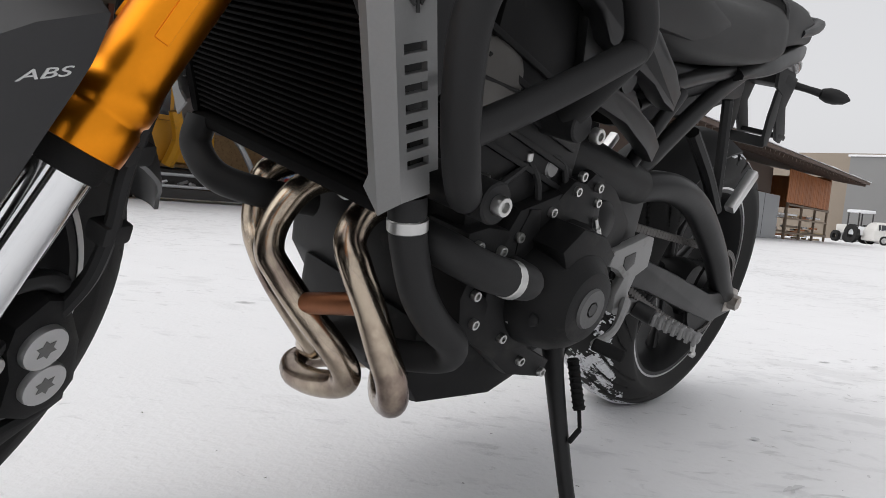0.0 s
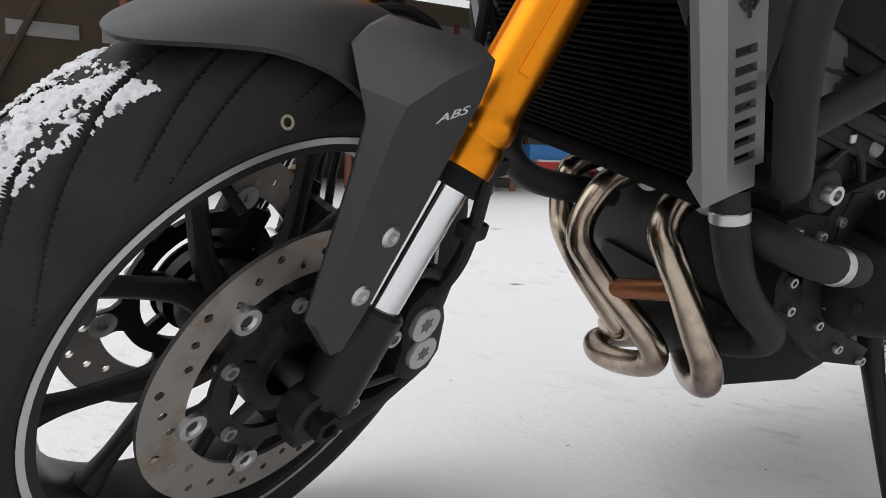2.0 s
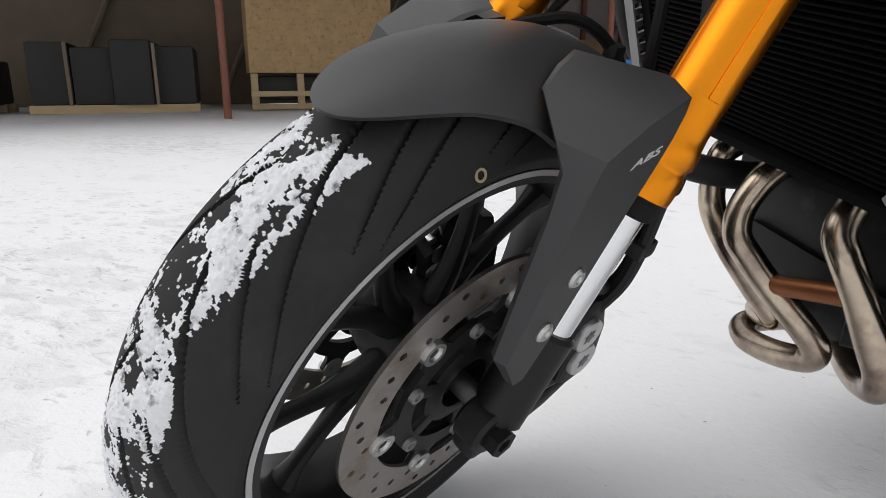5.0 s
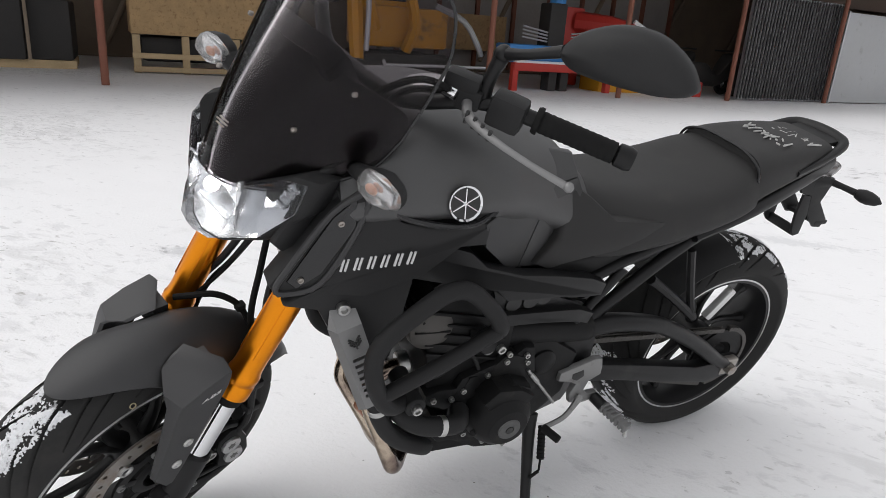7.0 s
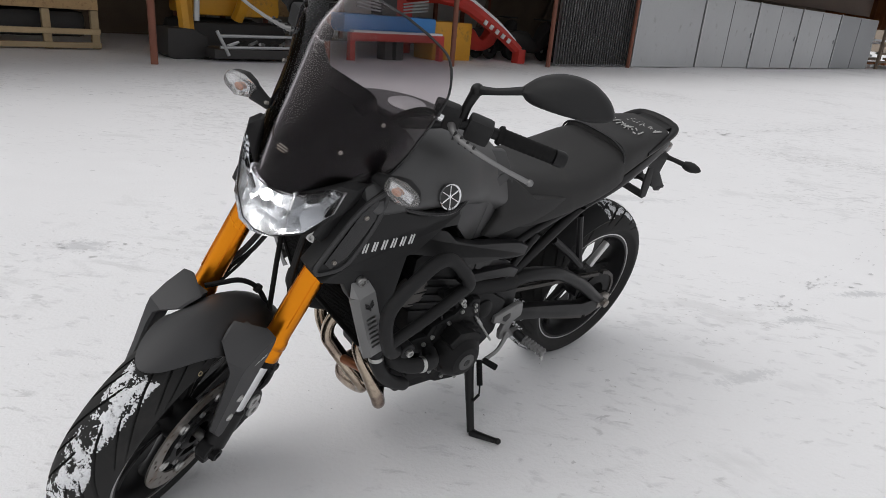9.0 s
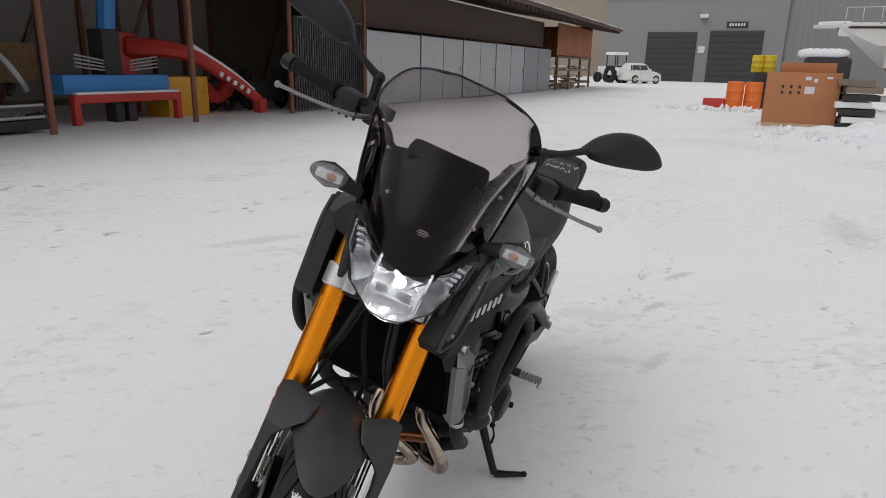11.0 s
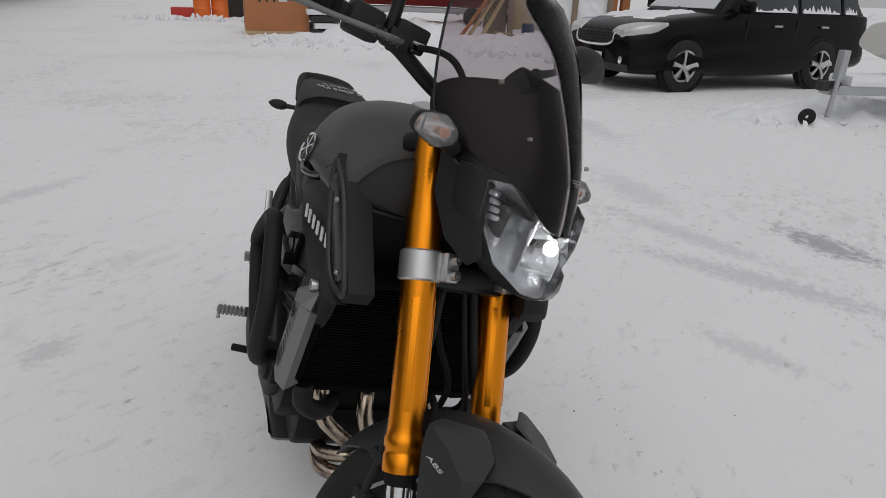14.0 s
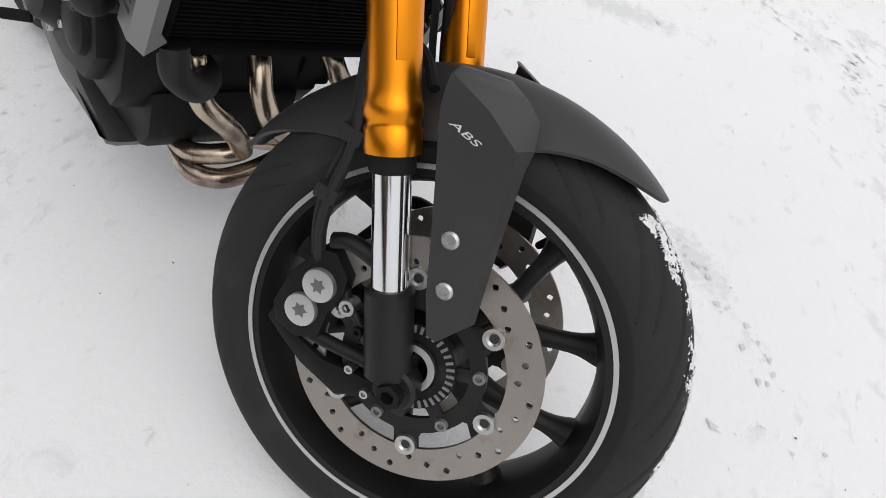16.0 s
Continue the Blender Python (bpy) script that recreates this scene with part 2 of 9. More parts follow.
def plate(bm, outline, y0, y1, bevel=0.0, to=None):
    """A plate with an outline in x and z, from y0 to y1; y0 and y1 may be functions of x and z. to: maps each point."""
    f0 = y0 if callable(y0) else (lambda x, z: y0)
    f1 = y1 if callable(y1) else (lambda x, z: y1)
    to = to or (lambda x, y, z: Vector((x, y, z)))
    a = [bm.verts.new(to(x, f0(x, z), z)) for x, z in outline]
    b = [bm.verts.new(to(x, f1(x, z), z)) for x, z in outline]
    faces = [bm.faces.new(a), bm.faces.new(b[::-1])]
    n = len(outline)
    for i in range(n):
        j = (i + 1) % n
        faces.append(bm.faces.new((a[j], a[i], b[i], b[j])))
    bmesh.ops.recalc_face_normals(bm, faces=faces)
    if bevel:
        es = {e for f in faces[:2] for e in f.edges}
        bmesh.ops.bevel(bm, geom=list(es), offset=bevel, segments=2, affect="EDGES", profile=0.6)
    return bm


def body(bm, sections, nx=6, ny=5, mirror=True, to=None):
    """A smooth body through sections (x, [(y, z), ...]): half outlines from the top middle to the bottom middle, mirrored."""
    rows = []
    for x, half in sections:
        h = [(v[0], v[1]) for v in catmull([(y, z, 0) for y, z in half], ny)]
        ring = h + ([(-y, z) for y, z in h[::-1] if y > 1e-4] if mirror else [])
        rows.append([(x, y, z) for y, z in ring])
    cols = [catmull([r[i] for r in rows], nx) for i in range(len(rows[0]))]
    rings = [[c[k] for c in cols] for k in range(len(cols[0]))]
    if to:
        rings = [[to(p) for p in r] for r in rings]
    skin(bm, rings)
    bmesh.ops.recalc_face_normals(bm, faces=bm.faces)
    return bm


def bm_new():
    return bmesh.new()


def finish(name, bm, material, smooth=40):
    bmesh.ops.recalc_face_normals(bm, faces=bm.faces)
    me = bpy.data.meshes.new(name)
    bm.to_mesh(me)
    bm.free()
    if material:
        me.materials.append(material)
    if smooth:
        me.shade_smooth()
        me.set_sharp_from_angle(angle=radians(smooth))
    return me


def part(name, bm, material, parent=None, label="", m=None, smooth=40):
    """Links a bmesh as one mesh object under a thing or under a part."""
    if m is not None:
        bmesh.ops.transform(bm, matrix=m, verts=bm.verts)
    ob = new(name, finish(name, bm, material, smooth))
    if parent:
        ob.parent = parent
    if label:
        tagged(ob, label)
    return ob


def thing(name, label, category, place=Matrix(), group="", kind=""):
    ob = new(name)
    ob.matrix_world = place
    ob.empty_display_size = 0.1
    return tagged(ob, label, category, group, kind)


# ---- ground ----
def grid_lines(centre, fine, reach, step, growth=1.17):
    out, d, s = [centre], 0.0, step
    while d < reach:
        d += s
        if d > fine:
            s *= growth
        out += [centre + d, centre - d]
    return sorted(out)


def ground_height(x, y):
    r = math.hypot(x, y - 1)
    near = min(1.0, max(0.0, (r - 0.2) / 1.0))
    h = 0.010 * noise.noise((x * 1.3, y * 1.3, 0.3)) + 0.006 * noise.noise((x * 5, y * 5, 3.1)) * near
    if r > 5:
        h += min(1, (r - 5) / 10) * 0.05 * noise.noise((x * 0.3, y * 0.3, 7.0))
    return h - 0.004


M_SNOW = mat("trodden_snow", (0.86, 0.86, 0.872), 0.72, 0, 0.04, 0.9, 70, 0.42, 0.006)


def scuff(m, layers):
    """Adds grey scuffs, dirt and dents: layers of (scale, stretch, cut, colour, share of the dents)."""
    t = m.node_tree
    p = t.nodes["Principled BSDF"]
    co = t.nodes["Texture Coordinate"]
    colour = p.inputs["Base Color"].links[0].from_socket
    bump = p.inputs["Normal"].links[0].from_node
    height = bump.inputs["Height"].links[0].from_socket
    wide = t.nodes.new("ShaderNodeTexNoise")
    wide.inputs["Scale"].default_value, wide.inputs["Detail"].default_value = 0.45, 3
    t.links.new(co.outputs["Object"], wide.inputs["Vector"])
    for k, (scale, stretch, cut, dirt, dent) in enumerate(layers):
        mp = t.nodes.new("ShaderNodeMapping")
        mp.inputs["Scale"].default_value = (1, stretch, 1)
        mp.inputs["Rotation"].default_value = (0, 0, 0.5 + 0.9 * k)
        t.links.new(co.outputs["Object"], mp.inputs["Vector"])
        n = t.nodes.new("ShaderNodeTexNoise")
        n.inputs["Scale"].default_value, n.inputs["Detail"].default_value, n.inputs["Roughness"].default_value = scale, 6, 0.62
        n.inputs["Distortion"].default_value = 0.4
        t.links.new(mp.outputs[0], n.inputs["Vector"])
        add = t.nodes.new("ShaderNodeMath")
        add.operation = "MULTIPLY_ADD"
        add.inputs[1].default_value = 0.45
        t.links.new(wide.outputs["Fac"], add.inputs[0])
        t.links.new(n.outputs["Fac"], add.inputs[2])
        r = t.nodes.new("ShaderNodeMapRange")
        r.inputs["From Min"].default_value, r.inputs["From Max"].default_value = cut, cut + 0.10
        t.links.new(add.outputs[0], r.inputs["Value"])
        mx = t.nodes.new("ShaderNodeMix")
        mx.data_type = "RGBA"
        mx.inputs["B"].default_value = (*dirt, 1)
        t.links.new(r.outputs[0], mx.inputs["Factor"])
        t.links.new(colour, mx.inputs["A"])
        colour = mx.outputs["Result"]
        low = t.nodes.new("ShaderNodeMath")
        low.operation = "MULTIPLY_ADD"
        low.inputs[1].default_value = -dent
        t.links.new(r.outputs[0], low.inputs[0])
        t.links.new(height, low.inputs[2])
        height = low.outputs[0]
    t.links.new(colour, p.inputs["Base Color"])
    t.links.new(height, bump.inputs["Height"])


scuff(M_SNOW, [(7.0, 1.7, 0.80, (0.77, 0.77, 0.785), 0.6), (2.3, 1.6, 0.82, (0.79, 0.79, 0.80), 0.7), (11.0, 1.8, 0.83, (0.70, 0.70, 0.71), 0.7), (5.0, 2.6, 0.87, (0.66, 0.66, 0.67), 0.8), (16.0, 1.8, 0.89, (0.50, 0.49, 0.48), 1.5), (2.0, 3.2, 0.86, (0.76, 0.76, 0.77), 0.5), (40.0, 1.0, 0.93, (0.24, 0.22, 0.20), 0.5)])


def patches(m, spots):
    """Worn, wet or dirty places in the snow with ragged soft edges: spots of (x, y, half length, half width, turn, colour, grain, strength)."""
    t = m.node_tree
    p = t.nodes["Principled BSDF"]
    co = t.nodes["Texture Coordinate"]
    colour = p.inputs["Base Color"].links[0].from_socket
    for x, y, rx, ry, turn, dirt, grain, strength in spots:
        mp = t.nodes.new("ShaderNodeMapping")
        mp.vector_type = "TEXTURE"
        mp.inputs["Location"].default_value = (x, y, 0)
        mp.inputs["Rotation"].default_value = (0, 0, turn)
        mp.inputs["Scale"].default_value = (rx, ry, 1)
        t.links.new(co.outputs["Object"], mp.inputs["Vector"])
        far = t.nodes.new("ShaderNodeVectorMath")
        far.operation = "LENGTH"
        t.links.new(mp.outputs[0], far.inputs[0])
        n = t.nodes.new("ShaderNodeTexNoise")
        n.inputs["Scale"].default_value, n.inputs["Detail"].default_value, n.inputs["Roughness"].default_value = grain * 1.8, 9, 0.76
        t.links.new(co.outputs["Object"], n.inputs["Vector"])
        less = t.nodes.new("ShaderNodeMath")
        less.operation = "MULTIPLY_ADD"
        less.inputs[1].default_value = -0.32
        t.links.new(far.outputs["Value"], less.inputs[0])
        t.links.new(n.outputs["Fac"], less.inputs[2])
        r = t.nodes.new("ShaderNodeMapRange")
        r.inputs["From Min"].default_value, r.inputs["From Max"].default_value = 0.22, 0.40
        r.inputs["To Max"].default_value = strength
        t.links.new(less.outputs[0], r.inputs["Value"])
        mx = t.nodes.new("ShaderNodeMix")
        mx.data_type = "RGBA"
        mx.inputs["B"].default_value = (*dirt, 1)
        t.links.new(r.outputs[0], mx.inputs["Factor"])
        t.links.new(colour, mx.inputs["A"])
        colour = mx.outputs["Result"]
    t.links.new(colour, p.inputs["Base Color"])


ICE_GREY, DIRTY = (0.40, 0.405, 0.42), (0.60, 0.605, 0.62)
patches(M_SNOW, [(2.90, 0.32, 0.42, 0.20, 0.9, ICE_GREY, 9, 0.9), (2.15, 0.55, 0.85, 0.16, 1.45, DIRTY, 12, 0.7), (2.60, 1.0, 0.9, 0.14, 1.2, DIRTY, 10, 0.5), (3.3, 1.5, 0.7, 0.25, 0.8, DIRTY, 7, 0.45), (1.40, 0.50, 0.30, 0.10, 1.3, DIRTY, 14, 0.5),
                 (1.60, 2.55, 0.16, 0.05, 0.5, DIRTY, 18, 0.8), (2.06, 3.02, 0.20, 0.05, 0.4, DIRTY, 16, 0.8), (1.22, 1.92, 0.20, 0.05, 0.6, DIRTY, 18, 0.6), (-1.74, 2.22, 0.16, 0.10, 0.2, DIRTY, 16, 0.75), (-0.02, 2.57, 0.16, 0.10, 0.4, DIRTY, 16, 0.6),
                 (4.2, 3.9, 0.9, 0.22, 0.9, DIRTY, 6, 0.5), (5.3, 2.5, 0.9, 0.22, 0.7, DIRTY, 6, 0.5), (7.6, 5.7, 1.6, 0.30, 0.7, DIRTY, 4, 0.5), (7.0, 3.6, 2.2, 0.6, -0.6, DIRTY, 4, 0.45), (-0.5, 4.3, 0.5, 0.12, 0.3, DIRTY, 9, 0.5), (0.9, 4.4, 0.6, 0.12, 0.2, DIRTY, 8, 0.5), (0.22, 0.30, 0.16, 0.06, 0.5, DIRTY, 22, 0.5)])
bm = bm_new()
gx, gy = grid_lines(0.3, 3.2, 900, 0.07), grid_lines(1.0, 3.2, 900, 0.07)
gv = [[bm.verts.new((x, y, ground_height(x, y))) for x in gx] for y in gy]
for j in range(len(gy) - 1):
    for i in range(len(gx) - 1):
        bm.faces.new((gv[j][i], gv[j][i + 1], gv[j + 1][i + 1], gv[j + 1][i]))
tagged(part("ground", bm, M_SNOW, smooth=180), "trodden white snow over the yard, scuffed and tracked", "snow", kind="structure")
M_ICE = mat("wet_grey_ice", (0.60, 0.60, 0.605), 0.45, 0, 0.3, 5, 60, 0.4, 0.004, tint=(0.60, 0.60, 0.61), amount=0.6, tscale=14)
M_GRIT = mat("dark_grit", (0.06, 0.055, 0.05), 0.8, 0, 0.4, 20, 200, 0.3, 0.002)


def flecks(name, label, spots, material, seed, kind_of="ice"):
    """Small broken flat marks just above the snow: spots of (x, y, spread along, spread across, turn, count, smallest,
    largest, stretch).
    """
    rng = random.Random(seed)
    bm = bm_new()
    for cx, cy, sx, sy, turn, count, lo, hi, stretch in spots:
        ca, sa_ = math.cos(turn), math.sin(turn)
        for k in range(count):
            u, v = rng.gauss(0, sx), rng.gauss(0, sy)
            px, py = cx + u * ca - v * sa_, cy + u * sa_ + v * ca
            r0 = lo + (hi - lo) * rng.random() ** 2.2
            ang = turn + rng.gauss(0, 0.35)
            c2, s2 = math.cos(ang), math.sin(ang)
            z = ground_height(px, py) + 0.0032
            ring = []
            for j in range(14):
                a = 2 * math.pi * j / 14
                rr = r0 * max(0.12, 0.55 + 0.9 * noise.noise((math.cos(a) * 1.3 + k * 7.3, math.sin(a) * 1.3, cx + k)))
                x, y = math.cos(a) * rr * stretch, math.sin(a) * rr
                ring.append(bm.verts.new((px + x * c2 - y * s2, py + x * s2 + y * c2, z)))
            bm.faces.new(ring)
    tagged(part(name, bm, material), label, kind_of, kind="stuff")


flecks("scuff_mark", "faint grey scuffs and boot marks on the snow", [(1.55, 2.68, 0.10, 0.035, 0.3, 30, 0.003, 0.012, 2.2), (1.9, 3.1, 0.12, 0.03, 0.3, 30, 0.003, 0.012, 2.4), (-1.75, 2.2, 0.11, 0.05, 0.2, 40, 0.003, 0.012, 2.0), (-2.2, 4.0, 1.5, 1.0, 0.4, 50, 0.004, 0.014, 2.4), (2.0, 6.0, 2.5, 1.6, 0.2, 90, 0.005, 0.02, 3.0)], M_ICE, 21)
flecks("grit", "dark crumbs of grit lying on the snow", [(0.7, 1.2, 0.9, 0.7, 0, 46, 0.0015, 0.0035, 1.2), (-0.6, 0.6, 0.9, 0.6, 0, 36, 0.0015, 0.0035, 1.2), (2.2, 1.4, 1.0, 0.8, 0, 30, 0.002, 0.006, 1.3)], M_GRIT, 33, "grit")
# flat flecks a little greyer than the snow around them
M_TRACK = mat("grey_track_snow", (0.66, 0.66, 0.67), 0.65, 0, 0.12, 8, 80, 0.4, 0.004)


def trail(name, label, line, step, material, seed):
    """Small prints in pairs along a line, as flat flakes just above the snow."""
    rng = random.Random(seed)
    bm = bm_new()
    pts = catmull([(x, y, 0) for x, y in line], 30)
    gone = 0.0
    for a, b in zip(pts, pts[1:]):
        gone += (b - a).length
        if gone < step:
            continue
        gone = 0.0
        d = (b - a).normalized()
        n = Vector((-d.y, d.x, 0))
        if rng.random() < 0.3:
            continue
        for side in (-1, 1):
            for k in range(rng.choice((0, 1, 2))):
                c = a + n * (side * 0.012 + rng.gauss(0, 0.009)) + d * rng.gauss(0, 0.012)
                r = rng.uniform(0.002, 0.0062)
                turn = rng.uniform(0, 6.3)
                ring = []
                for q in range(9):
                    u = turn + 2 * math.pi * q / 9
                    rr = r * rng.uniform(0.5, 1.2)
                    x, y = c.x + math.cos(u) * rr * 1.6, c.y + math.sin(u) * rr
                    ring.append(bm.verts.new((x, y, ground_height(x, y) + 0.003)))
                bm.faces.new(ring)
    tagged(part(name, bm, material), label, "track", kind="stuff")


# the grey of this material is the shade inside the prints
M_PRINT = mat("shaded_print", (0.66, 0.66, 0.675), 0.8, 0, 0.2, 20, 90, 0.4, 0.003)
trail("print_trail", "line of small prints in the snow, their shade put into flat grey flakes", [(0.95, 1.0), (0.60, 0.70), (0.28, 0.36), (0.03, 0.21), (-0.22, 0.09), (-0.6, -0.1)], 0.024, M_PRINT, 3)
flecks("wheel_track", "faint grey wheel tracks crossing the snow", [(3.8, 5.6, 2.2, 0.10, 0.90, 200, 0.004, 0.016, 2.6), (4.6, 4.9, 2.2, 0.10, 0.90, 200, 0.004, 0.016, 2.6), (2.2, 8.0, 3.0, 0.12, 0.72, 320, 0.005, 0.03, 2.8), (5.2, 2.6, 1.6, 0.12, 0.35, 180, 0.004, 0.016, 2.4), (5.0, 1.7, 1.6, 0.12, 0.35, 180, 0.004, 0.016, 2.4), (-1.5, 7.0, 3.0, 0.14, 0.25, 300, 0.006, 0.03, 2.8), (1.5, -0.2, 0.9, 0.09, 0.5, 260, 0.003, 0.012, 2.2), (-0.9, -0.2, 0.8, 0.12, 0.7, 160, 0.003, 0.010, 2.0)], M_TRACK, 55, "track")

# ---- motorcycle ----
# bike space: x ahead from the rear axle, y to its left, z up along its leaning middle plane
FWD, LEFT, UP = Vector((-0.63638, -0.77137, 0)), Vector((0.75024, -0.61895, -0.23245)), Vector((0.1793, -0.14793, 0.97261))
BIKE = Matrix.Translation((0.4623, 1.9472, 0)) @ Matrix((FWD, LEFT, UP)).transposed().to_4x4()
RAKE = radians(25)
AXIS = Vector((-math.sin(RAKE), 0, math.cos(RAKE)))
PIVOT = Vector((1.506, 0, 0))
STEER = Matrix.Translation(PIVOT) @ Matrix.Rotation(radians(27), 4, AXIS) @ Matrix.Translation(-PIVOT)
bike = thing("motorcycle", "matt grey naked motorcycle with gold fork on its side stand", "motorcycle", BIKE)


def P(name, bm, material, label="", parent=None, steer=False, smooth=40):
    return part(name, bm, material, parent or bike, label, STEER if steer is True else steer or None, smooth)


def groove(theta, v, count, wide):
    """How deep the tread is cut at an angle and a place across from -1 to 1."""
    a = theta * count / (2 * math.pi)
    g = 0.0
    s = abs(v)
    side = 0.5 if v > 0 else 0.0
    for shift, lo, hi, bend, w in ((0.0, 0.05, 0.84, 1.9, 0.036), (0.5, 0.22, 0.70, 1.7, 0.030)):
        if lo < s < hi:
            d = (a + side + shift - bend * s ** 0.8 + 0.5) % 1.0 - 0.5
            fade = min(1, (s - lo) / 0.05, (hi - s) / 0.14)
            if abs(d) < w * wide * fade:
                g = max(g, min(1.0, 3.2 * (1 - abs(d) / (w * wide * fade))))
    return g


def wheel(axle, R, half, rim_r, count, front):
    steer = WHEEL if front else None
    c = Vector(axle)
    w = thing_part("front_wheel" if front else "rear_wheel")
    # tyre
    bm = bm_new()
    prof = []
    m = 100 if front else 64
    for i in range(m + 1):
        t = -1 + 2 * i / m
        a = t * radians(100)
        yy = half * math.sin(a) / math.sin(radians(90)) if abs(a) < radians(90) else half * math.copysign(1 - (abs(a) - radians(90)) * 0.5, a)
        drop = (1 - math.cos(a)) * half * (0.95 if front else 0.72)
        prof.append((R - drop, yy, t))
    inner = [(rim_r + 0.004, half * 0.80), (rim_r - 0.004, half * 0.74), (rim_r - 0.004, -half * 0.74), (rim_r + 0.004, -half * 0.80)]
    seg = 1080 if front else 540
    rings = []
    for k in range(seg):
        th = 2 * math.pi * k / seg
        ring = []
        for rad, yy, t in prof:
            d = 0.0060 * groove(th, t, count, 1.25) if abs(t) < 0.9 else 0
            ring.append(c + Vector((math.sin(th) * (rad - d), yy, math.cos(th) * (rad - d))))
        ring += [c + Vector((math.sin(th) * r, yy, math.cos(th) * r)) for r, yy in inner]
        rings.append(ring)
    vs = [[bm.verts.new(p) for p in r] for r in rings]
    for k in range(seg):
        a, b = vs[k], vs[(k + 1) % seg]
        for i in range(len(a)):
            j = (i + 1) % len(a)
            bm.faces.new((a[i], a[j], b[j], b[i]))
    P("tyre", bm, M_RUBBER, "black road tyre with curved tread grooves", w, steer, 50)
    # rim
    bm = bm_new()
    hw = half * (0.85 if front else 0.80)
    lathe(bm, [(rim_r + 0.012, hw), (rim_r + 0.012, hw - 0.006), (rim_r - 0.003, hw - 0.012), (rim_r - 0.008, hw * 0.45), (rim_r - 0.008, -hw * 0.45), (rim_r - 0.003, -hw + 0.012), (rim_r + 0.012, -hw + 0.006), (rim_r + 0.012, -hw),
               (rim_r - 0.006, -hw), (rim_r - 0.012, -hw * 0.75), (rim_r - 0.018, -hw * 0.4), (rim_r - 0.018, hw * 0.4), (rim_r - 0.012, hw * 0.75), (rim_r - 0.006, hw)], c, (0, 1, 0), 96, True)
    rim = P("rim", bm, M_FRAME, "black cast rim", w, steer)
    for s in (1, -1):
        bm = bm_new()
        lathe(bm, [(rim_r + 0.0078, s * (hw + 0.0006)), (rim_r + 0.0020, s * (hw + 0.0006)), (rim_r + 0.0020, s * (hw + 0.0016)), (rim_r + 0.0078, s * (hw + 0.0016))], c, (0, 1, 0), 96, True)
        P("rim_stripe", bm, M_ALU, "silver stripe round the rim", w, steer)
    # spokes: five pairs that fork towards the rim
    for i in range(5):
        bm = bm_new()
        a0 = 2 * math.pi * i / 5 + (0.70 if front else 0.1)
        for sgn in (1, -1):
            pts = []
            for rr, da, yy in ((0.045, 0.10, 0.022), (0.10, 0.16, 0.02), (rim_r - 0.05, 0.29, 0.012), (rim_r - 0.014, 0.33, 0.0)):
                a = a0 + sgn * da
                pts.append(c + Vector((math.sin(a) * rr, 0, math.cos(a) * rr)))
            tube(bm, pts, [0.020, 0.0145, 0.0125, 0.022], 10, 4, True, 0.75)
        P("spoke", bm, M_FRAME, "", w, steer)
    bm = bm_new()
    lathe(bm, [(0.018, -half * 0.8), (0.045, -half * 0.8), (0.052, -half * 0.4), (0.045, 0), (0.052, half * 0.4), (0.045, half * 0.8), (0.018, half * 0.8)], c, (0, 1, 0), 40)
    P("hub", bm, M_FRAME, "", w, steer)
    return w


def thing_part(name, label=""):
    ob = new(name)
    ob.parent = bike
    ob.empty_display_size = 0.05
    if label:
        tagged(ob, label)
    return ob


